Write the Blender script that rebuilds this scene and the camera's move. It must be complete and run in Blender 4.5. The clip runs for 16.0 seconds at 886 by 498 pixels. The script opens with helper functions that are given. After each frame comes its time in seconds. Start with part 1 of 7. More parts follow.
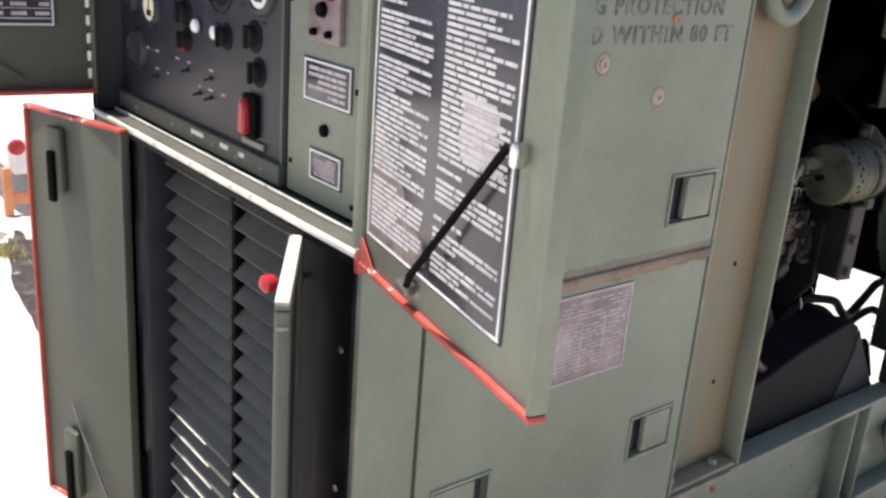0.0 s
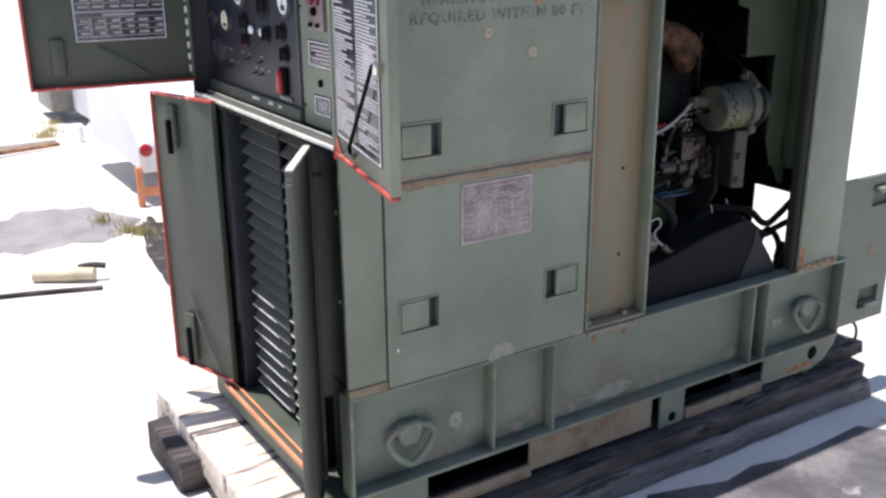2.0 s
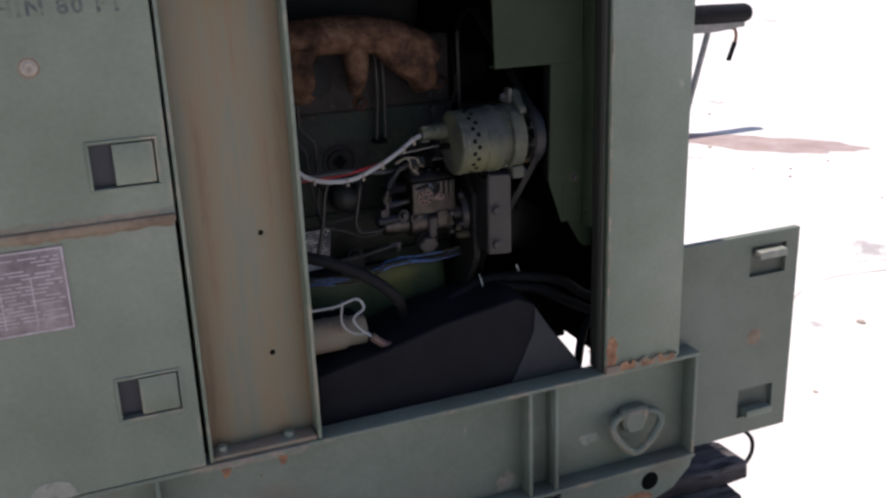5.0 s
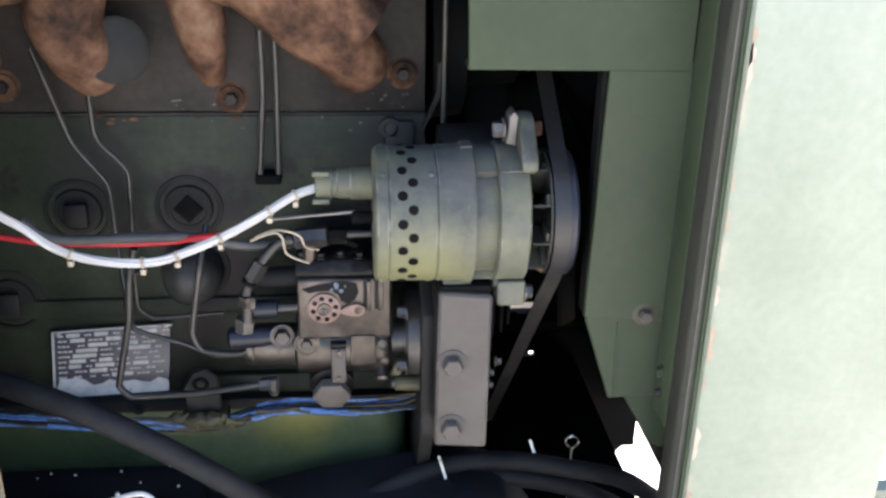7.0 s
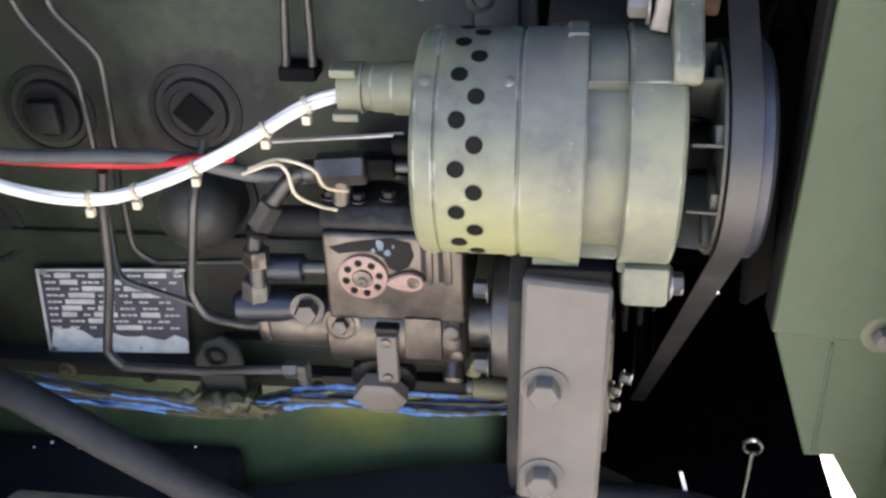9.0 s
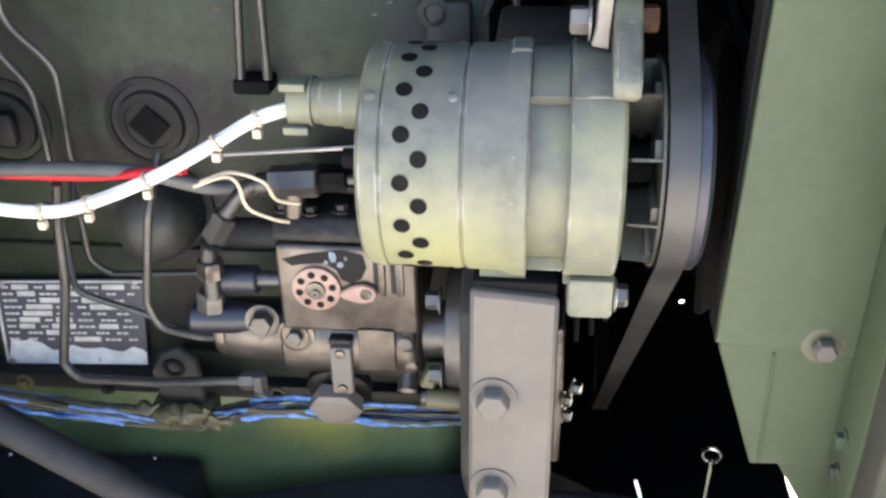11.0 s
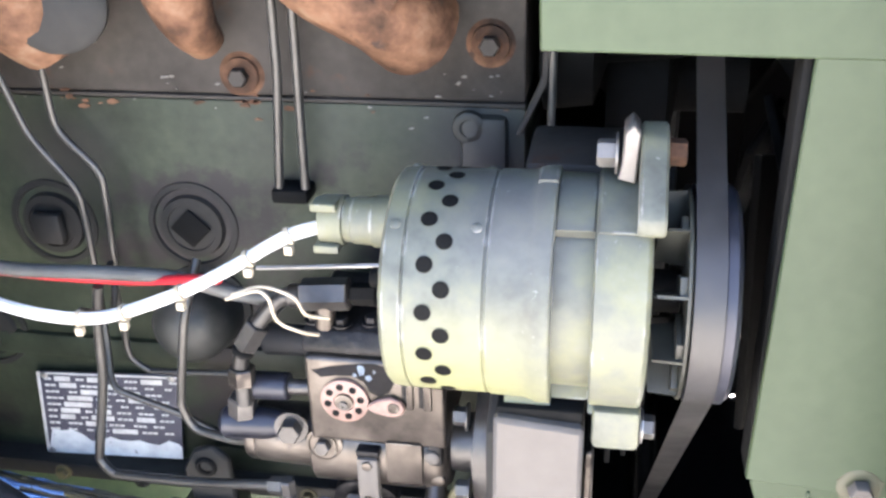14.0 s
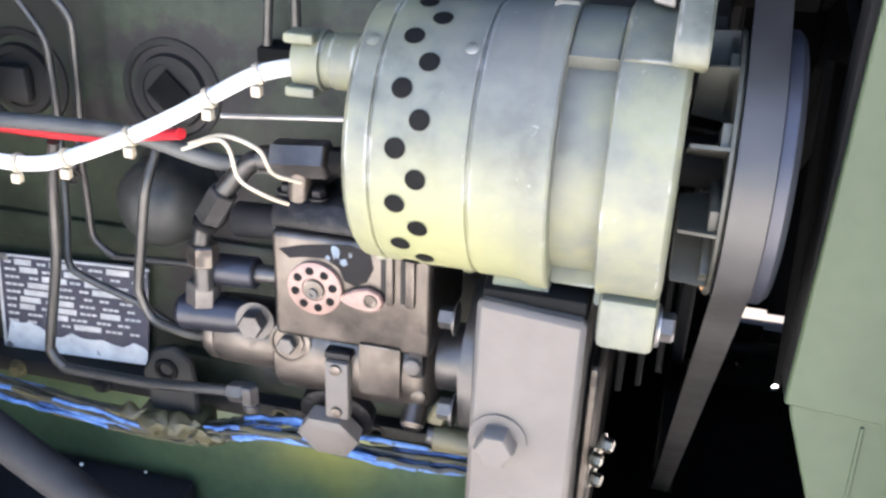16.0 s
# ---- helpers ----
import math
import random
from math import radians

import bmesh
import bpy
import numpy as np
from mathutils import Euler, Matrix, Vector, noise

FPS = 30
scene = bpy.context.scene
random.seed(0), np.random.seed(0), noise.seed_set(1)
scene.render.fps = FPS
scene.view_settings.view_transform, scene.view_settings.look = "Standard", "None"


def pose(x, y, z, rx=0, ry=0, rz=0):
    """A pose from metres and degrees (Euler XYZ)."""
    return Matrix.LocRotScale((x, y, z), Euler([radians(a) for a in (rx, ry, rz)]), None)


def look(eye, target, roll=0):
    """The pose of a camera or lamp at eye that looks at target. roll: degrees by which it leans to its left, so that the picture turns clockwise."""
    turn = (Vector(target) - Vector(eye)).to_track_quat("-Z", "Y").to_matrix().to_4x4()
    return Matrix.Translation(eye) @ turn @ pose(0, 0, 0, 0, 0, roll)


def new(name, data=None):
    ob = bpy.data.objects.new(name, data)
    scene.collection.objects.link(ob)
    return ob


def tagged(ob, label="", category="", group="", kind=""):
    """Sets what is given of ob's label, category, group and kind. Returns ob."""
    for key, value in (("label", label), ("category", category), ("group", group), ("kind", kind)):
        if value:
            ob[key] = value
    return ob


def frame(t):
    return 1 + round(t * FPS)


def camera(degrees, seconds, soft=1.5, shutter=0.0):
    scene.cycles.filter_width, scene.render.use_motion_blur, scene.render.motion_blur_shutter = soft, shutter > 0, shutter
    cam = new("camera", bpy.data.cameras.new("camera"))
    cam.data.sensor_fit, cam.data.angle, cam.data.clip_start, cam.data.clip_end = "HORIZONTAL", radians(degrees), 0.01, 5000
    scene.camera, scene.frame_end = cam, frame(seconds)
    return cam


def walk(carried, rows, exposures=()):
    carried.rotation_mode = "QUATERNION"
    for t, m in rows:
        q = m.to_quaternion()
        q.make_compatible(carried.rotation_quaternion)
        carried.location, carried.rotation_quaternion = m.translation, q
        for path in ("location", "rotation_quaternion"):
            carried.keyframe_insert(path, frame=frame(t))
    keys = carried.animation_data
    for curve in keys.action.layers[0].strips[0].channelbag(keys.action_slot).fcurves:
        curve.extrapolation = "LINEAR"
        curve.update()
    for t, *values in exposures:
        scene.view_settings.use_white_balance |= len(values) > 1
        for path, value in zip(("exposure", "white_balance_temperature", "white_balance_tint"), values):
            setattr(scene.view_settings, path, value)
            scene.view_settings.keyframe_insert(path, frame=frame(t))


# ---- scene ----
cam = camera(49.5, 16.0, soft=2.65)

PATH = [
    (0, (-0.693, -1.008, 1.481), (0.51, 0.451, 0.831), 4.4),
    (0.5, (-0.829, -1.338, 1.521), (0.385, 0.135, 0.922), 2.4),
    (1, (-0.952, -1.649, 1.559), (0.216, -0.122, 1.007), -1.7),
    (1.5, (-0.945, -1.899, 1.538), (0.082, -0.29, 0.941), -0.1),
    (2, (-0.978, -2.011, 1.535), (0.033, -0.406, 0.902), -0.5),
    (2.5, (-0.983, -2.081, 1.549), (0.029, -0.451, 0.984), -1.5),
    (3, (-0.75, -2.164, 1.52), (0.16, -0.471, 0.968), -1.7),
    (3.5, (-0.43, -2.172, 1.495), (0.458, -0.483, 0.895), -2.4),
    (4, (-0.097, -2.03, 1.487), (0.829, -0.36, 0.894), -2.3),
    (4.5, (0.303, -1.973, 1.441), (1.04, -0.235, 0.782), -2.0),
    (5, (0.59, -1.832, 1.439), (1.302, -0.075, 0.802), -2.1),
    (5.2, (0.655, -1.711, 1.459), (1.407, 0.049, 0.877), -1.0),
    (7.3, (1.472, -0.686, 1.3), (1.569, 1.124, 0.455), 1.2),
    (7.5, (1.497, -0.603, 1.276), (1.557, 1.186, 0.383), 0.9),
    (8, (1.511, -0.482, 1.237), (1.521, 1.26, 0.254), -1.9),
    (8.5, (1.519, -0.415, 1.228), (1.316, 1.282, 0.189), -2.9),
    (8.7, (1.513, -0.421, 1.228), (1.271, 1.279, 0.202), -1.9),
    (10.8, (1.533, -0.421, 1.222), (1.328, 1.301, 0.225), -1.2),
    (11, (1.535, -0.423, 1.233), (1.335, 1.297, 0.232), -1.2),
    (11.5, (1.544, -0.431, 1.245), (1.335, 1.314, 0.29), -1.9),
    (12, (1.545, -0.422, 1.251), (1.319, 1.322, 0.298), -1.9),
    (12.5, (1.536, -0.405, 1.25), (1.242, 1.319, 0.279), -1.3),
    (13, (1.526, -0.41, 1.261), (1.137, 1.3, 0.301), -0.3),
    (13.5, (1.529, -0.416, 1.26), (1.146, 1.335, 0.372), -0.2),
    (14, (1.555, -0.4, 1.268), (1.226, 1.362, 0.382), -1.6),
    (14.5, (1.552, -0.398, 1.238), (1.185, 1.352, 0.342), -0.9),
    (15, (1.558, -0.368, 1.181), (1.105, 1.341, 0.247), -0.3),
    (15.5, (1.555, -0.355, 1.171), (1.107, 1.361, 0.246), 0.4),
    (16, (1.579, -0.331, 1.141), (1.146, 1.414, 0.264), 1.9),
]
EXPOSE = [
    (0, 0.71, 6700, 17), (0.5, 0.76, 6450, 17), (1.0, 0.58, 6200, 18), (1.5, 0.48, 6150, 17), (2.0, 0.45, 6150, 17), (2.5, 0.09, 6150, 18), (3.0, -0.18, 6350, 18), (3.5, -0.26, 6250, 18), (4.0, -0.17, 6300, 18), (4.5, 0.03, 6250, 20), (5.2, 0.30, 6250, 21),
    (7.3, 2.91, 6550, 14), (8.0, 3.06, 6850, 14), (8.7, 3.21, 6850, 14), (11.0, 3.64, 6930, 13), (12.0, 3.54, 6930, 12), (13.0, 3.84, 6830, 13), (14.0, 4.22, 6610, 15), (15.0, 4.24, 6480, 17), (15.5, 4.22, 6610, 18), (16.0, 4.04, 6480, 15),
]
walk(cam, [(t, look(eye, target, roll)) for t, eye, target, roll in PATH], EXPOSE)

# ---- world and sun ----
ELEV, AZ = radians(81), radians(-40)
sky_world = bpy.data.worlds.new("sky")
sky_world.use_nodes = True
scene.world = sky_world
wn = sky_world.node_tree
sky = wn.nodes.new("ShaderNodeTexSky")
sky.sky_type = "NISHITA"
sky.sun_disc = False
sky.sun_elevation = ELEV
sky.sun_rotation = AZ
wn.nodes["Background"].inputs[1].default_value = 0.12
wn.links.new(sky.outputs[0], wn.nodes["Background"].inputs[0])
sun = new("sun", bpy.data.lights.new("sun", "SUN"))
sun.data.energy, sun.data.angle, sun.data.color = 5.0, radians(0.53), (1.0, 0.95, 0.87)
SUNWAY = Vector((math.sin(AZ) * math.cos(ELEV), math.cos(AZ) * math.cos(ELEV), math.sin(ELEV)))
sun.matrix_world = look(SUNWAY * 20, (0, 0, 0))

# ---- materials ----
def material(name, stops, scale=6.0, rough=0.55, metal=0.0, bump=0.15, fine=90.0, specks=None, speck_at=0.64, speck_scale=14.0, rough_var=0.18, stretch=(1, 1, 1), spec=0.4, worn=None, worn_r=0.013, worn_scale=11.0):
    """Two scales of noise through a colour ramp, optional patches of another colour (dirt, rust, chipped paint)."""
    m = bpy.data.materials.new(name)
    m.use_nodes = True
    t = m.node_tree
    b = t.nodes["Principled BSDF"]
    co = t.nodes.new("ShaderNodeTexCoord")
    mp = t.nodes.new("ShaderNodeMapping")
    mp.inputs["Scale"].default_value = stretch
    t.links.new(co.outputs["Object"], mp.inputs[0])
    big = t.nodes.new("ShaderNodeTexNoise")
    big.inputs["Scale"].default_value, big.inputs["Detail"].default_value, big.inputs["Roughness"].default_value = scale, 6, 0.6
    small = t.nodes.new("ShaderNodeTexNoise")
    small.inputs["Scale"].default_value, small.inputs["Detail"].default_value = fine, 3
    for n in (big, small):
        t.links.new(mp.outputs[0], n.inputs["Vector"])
    mixf = t.nodes.new("ShaderNodeMath")
    mixf.operation = "MULTIPLY_ADD"
    mixf.inputs[1].default_value = 0.3
    t.links.new(small.outputs[0], mixf.inputs[0])
    low = t.nodes.new("ShaderNodeMath")
    low.operation = "MULTIPLY_ADD"
    low.inputs[1].default_value, low.inputs[2].default_value = 1.2, -0.25
    t.links.new(big.outputs[0], low.inputs[0])
    t.links.new(low.outputs[0], mixf.inputs[2])
    ramp = t.nodes.new("ShaderNodeValToRGB")
    el = ramp.color_ramp.elements
    el[0].position, el[1].position = 0.3, 0.75
    el[0].color, el[1].color = (*stops[0], 1), (*stops[-1], 1)
    for n, c in enumerate(stops[1:-1]):
        e = el.new(0.3 + 0.45 * (n + 1) / (len(stops) - 1))
        e.color = (*c, 1)
    t.links.new(mixf.outputs[0], ramp.inputs[0])
    colour = ramp.outputs[0]
    if specks:
        sp = t.nodes.new("ShaderNodeTexNoise")
        sp.inputs["Scale"].default_value, sp.inputs["Detail"].default_value, sp.inputs["Roughness"].default_value = speck_scale, 8, 0.65
        t.links.new(mp.outputs[0], sp.inputs["Vector"])
        r2 = t.nodes.new("ShaderNodeValToRGB")
        r2.color_ramp.elements[0].position, r2.color_ramp.elements[1].position = speck_at, speck_at + 0.05
        t.links.new(sp.outputs[0], r2.inputs[0])
        mx = t.nodes.new("ShaderNodeMix")
        mx.data_type = "RGBA"
        mx.inputs["B"].default_value = (*specks, 1)
        mx.inputs[7].default_value = (*specks, 1)
        t.links.new(r2.outputs[0], mx.inputs[0])
        t.links.new(colour, mx.inputs[6])
        colour = mx.outputs[2]
    if worn:
        # paint rubbed through along the edges, broken up by noise
        bev = t.nodes.new("ShaderNodeBevel")
        bev.samples = 4
        bev.inputs["Radius"].default_value = worn_r
        geo = t.nodes.new("ShaderNodeNewGeometry")
        dot = t.nodes.new("ShaderNodeVectorMath")
        dot.operation = "DOT_PRODUCT"
        t.links.new(bev.outputs[0], dot.inputs[0])
        t.links.new(geo.outputs["Normal"], dot.inputs[1])
        edge = t.nodes.new("ShaderNodeMapRange")
        edge.inputs[1].default_value, edge.inputs[2].default_value = 0.999, 0.955
        t.links.new(dot.outputs["Value"], edge.inputs[0])
        gap = t.nodes.new("ShaderNodeTexNoise")
        gap.inputs["Scale"].default_value, gap.inputs["Detail"].default_value = worn_scale, 6
        t.links.new(co.outputs["Object"], gap.inputs["Vector"])
        cutoff = t.nodes.new("ShaderNodeMapRange")
        cutoff.inputs[1].default_value, cutoff.inputs[2].default_value = 0.53, 0.6
        t.links.new(gap.outputs[0], cutoff.inputs[0])
        both = t.nodes.new("ShaderNodeMath")
        both.operation = "MULTIPLY"
        t.links.new(edge.outputs[0], both.inputs[0])
        t.links.new(cutoff.outputs[0], both.inputs[1])
        mw = t.nodes.new("ShaderNodeMix")
        mw.data_type = "RGBA"
        mw.inputs[7].default_value = (*worn, 1)
        t.links.new(both.outputs[0], mw.inputs[0])
        t.links.new(colour, mw.inputs[6])
        colour = mw.outputs[2]
    t.links.new(colour, b.inputs["Base Color"])
    rr = t.nodes.new("ShaderNodeMapRange")
    rr.inputs[3].default_value, rr.inputs[4].default_value = max(0.05, rough - rough_var), min(1, rough + rough_var)
    t.links.new(big.outputs[0], rr.inputs[0])
    t.links.new(rr.outputs[0], b.inputs["Roughness"])
    b.inputs["Metallic"].default_value = metal
    b.inputs["Specular IOR Level"].default_value = spec
    if bump:
        bp = t.nodes.new("ShaderNodeBump")
        bp.inputs["Strength"].default_value, bp.inputs["Distance"].default_value = bump, 0.002
        t.links.new(small.outputs[0], bp.inputs["Height"])
        t.links.new(bp.outputs[0], b.inputs["Normal"])
    return m


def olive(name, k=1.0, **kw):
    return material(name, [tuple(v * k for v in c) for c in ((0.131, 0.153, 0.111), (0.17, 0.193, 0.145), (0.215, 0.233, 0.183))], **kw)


PAINT = olive("olive_paint", 1.0, scale=3.0, rough=0.5, bump=0.08, specks=(0.32, 0.32, 0.26), speck_at=0.67, speck_scale=5, worn=(0.27, 0.235, 0.175))
PAINT_LEAF = olive("scuffed_leaf_paint", 0.95, scale=4.0, rough=0.5, bump=0.08, specks=(0.3, 0.3, 0.25), speck_at=0.68, speck_scale=9)
# The outside olive again, darkened to put bay shade into its colour.
PAINT_BAY = material("shade_darkened_bay_paint", [(0.019, 0.0275, 0.015), (0.0245, 0.034, 0.019), (0.03, 0.04, 0.023)], scale=5, rough=0.5, bump=0.1, specks=(0.03, 0.026, 0.02), speck_at=0.66, speck_scale=7, spec=0.15)
PAINT_MID = olive("mid_olive_paint", 0.72, scale=4.0, rough=0.55, bump=0.08)
# Darker copy of the olive paint, with shade put into its colour.
PAINT_SHADED = olive("shaded_olive_paint", 0.42, scale=4.0, rough=0.55, bump=0.08)
PAINT_RUST = material("rust_streaked_olive_paint", [(0.1512, 0.1593, 0.1188), (0.189, 0.1674, 0.108), (0.2106, 0.1512, 0.0891), (0.1512, 0.108, 0.0662)], scale=5, stretch=(3.2, 1, 0.22), rough=0.62, bump=0.12)
PAINT_SKID = olive("worn_skid_paint", 0.92, scale=4, rough=0.6, bump=0.15, specks=(0.3, 0.25, 0.18), speck_at=0.65, speck_scale=6, worn=(0.3, 0.23, 0.16))
RUST = material("rust", [(0.1215, 0.0607, 0.0338), (0.297, 0.1485, 0.0743), (0.4455, 0.27, 0.1485)], scale=22, rough=0.85, bump=0.4)
RUST_PLATE = material("rusty_plate", [(0.1485, 0.1013, 0.0675), (0.2295, 0.1755, 0.1215), (0.2025, 0.2025, 0.1485)], scale=8, rough=0.8, bump=0.25)
BLACK = material("black_panel", [(0.0162, 0.0175, 0.0243), (0.027, 0.0284, 0.0378)], scale=10, rough=0.45, bump=0.05)
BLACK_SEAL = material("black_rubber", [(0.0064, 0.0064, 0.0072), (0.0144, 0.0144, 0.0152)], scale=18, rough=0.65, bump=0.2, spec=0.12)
LOUVRE = material("dark_louvre_paint", [(0.081, 0.081, 0.0702), (0.1242, 0.1229, 0.1053)], scale=6, rough=0.6, bump=0.08, spec=0.15)
RED = material("red_trim", [(0.324, 0.0473, 0.0338), (0.513, 0.0945, 0.0675)], scale=14, rough=0.5, specks=(0.675, 0.54, 0.459), speck_at=0.62, speck_scale=30)
RED_KNOB = material("red_plastic", [(0.351, 0.0203, 0.0297), (0.4455, 0.0297, 0.0378)], rough=0.3, bump=0.02)
# Pale worn metal; its brightness also stands in for sunlit edges.
BARE_LIT = material("bare_and_sunlit_edge", [(0.6075, 0.594, 0.513), (0.8, 0.8, 0.702)], scale=30, rough=0.45, specks=(0.216, 0.243, 0.162), speck_at=0.58, speck_scale=25)
WORN = material("dull_worn_steel", [(0.27, 0.2025, 0.1485), (0.405, 0.3375, 0.27)], scale=40, rough=0.6, specks=(0.27, 0.135, 0.0675), speck_at=0.55, speck_scale=40)
SCUFF = material("pale_scuffed_paint", [(0.2025, 0.2052, 0.1647), (0.3038, 0.297, 0.2497)], scale=25, rough=0.6, specks=(0.189, 0.2025, 0.1553), speck_at=0.5, speck_scale=40)
WORN_PALE = material("pale_worn_casting", [(0.27, 0.2295, 0.1823), (0.405, 0.3645, 0.3105)], scale=40, rough=0.5, bump=0.2)
PAINT_STAIN = material("rust_stained_bay_paint", [(0.027, 0.03, 0.0165), (0.04, 0.032, 0.0165)], scale=30, rough=0.6)
MUD = material("dried_mud_film", [(0.1688, 0.1553, 0.1188), (0.2295, 0.1958, 0.1485), (0.297, 0.2497, 0.1958)], scale=18, rough=0.9, bump=0.3, specks=(0.1755, 0.1823, 0.1418), speck_at=0.52, speck_scale=30)
WHITE = material("white_ink", [(0.62, 0.62, 0.6), (0.8, 0.8, 0.78)], scale=60, rough=0.5, bump=0)
INK = material("faded_black_stencil", [(0.06, 0.068, 0.064), (0.12, 0.134, 0.114)], scale=40, rough=0.7, bump=0, specks=(0.155, 0.172, 0.13), speck_at=0.49, speck_scale=34)
PLATE_BLACK = material("etched_black_plate", [(0.027, 0.027, 0.0351), (0.0473, 0.0459, 0.0567)], scale=12, rough=0.22, bump=0.02, rough_var=0.08, spec=0.5)
PLATE_PINK = material("faded_data_plate", [(0.135, 0.1013, 0.1053), (0.2295, 0.1823, 0.185), (0.3645, 0.3105, 0.3038)], scale=9, rough=0.45, bump=0.05)
PLATE_ETCH = material("faded_plate_etching", [(0.324, 0.2835, 0.2835), (0.54, 0.486, 0.486)], scale=25, rough=0.5, bump=0)
PRINT = material("greyed_white_print", [(0.405, 0.405, 0.4185), (0.621, 0.621, 0.621)], scale=30, rough=0.5, bump=0)
# Tan tones that paint in the ground's reflection on the plate.
PLATE_REFLECTION = material("brown_plate_reflection", [(0.081, 0.0675, 0.0635), (0.2025, 0.162, 0.135), (0.297, 0.243, 0.2025)], scale=25, rough=0.6, bump=0.05)
STEEL = material("dull_steel", [(0.15, 0.15, 0.1425), (0.24, 0.2325, 0.225)], scale=20, rough=0.4, metal=0.8, bump=0.1)
CHROME = material("bright_steel", [(0.6, 0.6, 0.58), (0.75, 0.74, 0.7)], scale=30, rough=0.22, metal=1.0, bump=0.02)
# Pipe steel, darkened to put the bay's shade into its colour.
PIPE = material("shaded_steel_pipe", [(0.0266, 0.0255, 0.0239), (0.0505, 0.0479, 0.0442)], scale=25, rough=0.4, metal=0.5, bump=0.1, spec=0.3)
CONCRETE = material("sunlit_concrete", [(0.53, 0.5, 0.45), (0.61, 0.578, 0.52), (0.69, 0.655, 0.595)], scale=0.9, fine=40, rough=0.9, bump=0.3, specks=(0.351, 0.324, 0.297), speck_at=0.62, speck_scale=1.6)
DIRT = material("dry_dirt", [(0.27, 0.216, 0.162), (0.405, 0.3375, 0.27)], scale=5, rough=0.95, bump=0.5)
WOOD = material("weathered_wood", [(0.459, 0.3847, 0.3038), (0.648, 0.5603, 0.459), (0.8, 0.7155, 0.6075)], scale=5, fine=60, stretch=(0.35, 4, 4), rough=0.85, bump=0.6, specks=(0.1, 0.085, 0.078), speck_at=0.57, speck_scale=4)
WOOD_DARK = material("oil_dark_wood", [(0.018, 0.014, 0.0135), (0.058, 0.048, 0.045), (0.15, 0.128, 0.12)], scale=6, fine=45, stretch=(0.45, 3, 3), rough=0.85, bump=0.9, specks=(0.012, 0.01, 0.011), speck_at=0.56, speck_scale=7)
WOOD_WORN = material("grey_worn_plank", [(0.075, 0.066, 0.064), (0.14, 0.126, 0.122), (0.24, 0.22, 0.21)], scale=6, fine=45, stretch=(0.45, 3, 3), rough=0.85, bump=0.8, specks=(0.035, 0.031, 0.031), speck_at=0.58, speck_scale=7)
# Most engine-bay colours below are darkened to stand in for its shade.
ENGINE = material("grimy_shaded_green_engine_paint", [(0.006, 0.0072, 0.005), (0.0165, 0.0205, 0.0132), (0.0285, 0.034, 0.0215)], scale=5, rough=0.5, bump=0.2, specks=(0.0125, 0.0105, 0.0105), speck_at=0.55, speck_scale=7, spec=0.15)
HEAD_PAINT = material("grimy_shaded_brown_head_paint", [(0.009, 0.0075, 0.0068), (0.02, 0.0175, 0.0155), (0.033, 0.028, 0.0245)], scale=7, rough=0.6, bump=0.3, specks=(0.03, 0.016, 0.01), speck_at=0.62, speck_scale=14, spec=0.15)
HEAD = material("shaded_cylinder_head", [(0.0054, 0.0054, 0.0054), (0.0144, 0.0138, 0.0126)], scale=9, rough=0.6, bump=0.3, spec=0.15)
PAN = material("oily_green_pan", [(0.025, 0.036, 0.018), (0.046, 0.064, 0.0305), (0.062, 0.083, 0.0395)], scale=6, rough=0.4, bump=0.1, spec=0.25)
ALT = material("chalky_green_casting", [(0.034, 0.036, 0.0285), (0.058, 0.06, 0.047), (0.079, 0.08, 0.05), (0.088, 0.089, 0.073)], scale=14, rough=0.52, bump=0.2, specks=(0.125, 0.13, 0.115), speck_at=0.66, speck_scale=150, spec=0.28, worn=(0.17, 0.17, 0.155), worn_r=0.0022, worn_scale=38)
TAN = material("dusty_tan_bracket", [(0.0452, 0.0399, 0.0351), (0.0638, 0.0569, 0.0505)], scale=10, rough=0.55, bump=0.15, spec=0.18)
PUMP = material("oily_bronze_casting", [(0.021, 0.018, 0.016), (0.048, 0.0415, 0.036), (0.078, 0.068, 0.06)], scale=16, rough=0.38, metal=0.8, bump=0.2, specks=(0.022, 0.019, 0.018), speck_at=0.58, speck_scale=22, worn=(0.11, 0.098, 0.086), worn_r=0.002, worn_scale=45)
PUMP_TOP = material("oil_blackened_casting", [(0.002, 0.002, 0.0024), (0.005, 0.0047, 0.005), (0.018, 0.0165, 0.0165)], scale=34, rough=0.45, bump=0.8, spec=0.12, specks=(0.05, 0.05, 0.052), speck_at=0.67, speck_scale=60)
BLACK_OIL = material("black_oil_film", [(0.0015, 0.0015, 0.002), (0.004, 0.0038, 0.005)], scale=40, rough=0.5, bump=0.4, spec=0.08)
ELBOW = material("dark_steel_elbow", [(0.01, 0.0095, 0.0095), (0.022, 0.021, 0.0205), (0.036, 0.034, 0.032)], scale=30, rough=0.34, metal=0.5, bump=0.15, spec=0.35)
UNION_BLUE = material("dark_anodised_union", [(0.007, 0.0075, 0.011), (0.016, 0.0165, 0.023)], scale=20, rough=0.38, metal=0.3, bump=0.1, spec=0.3)
FITTING = material("greasy_steel_fitting", [(0.02, 0.0185, 0.0175), (0.036, 0.033, 0.031), (0.06, 0.055, 0.05)], scale=30, rough=0.36, metal=0.4, bump=0.2, spec=0.35)
CLAMP = material("pale_tan_clamp", [(0.06, 0.054, 0.048), (0.1, 0.092, 0.084)], scale=40, rough=0.4, metal=0.2, bump=0.2, spec=0.4)
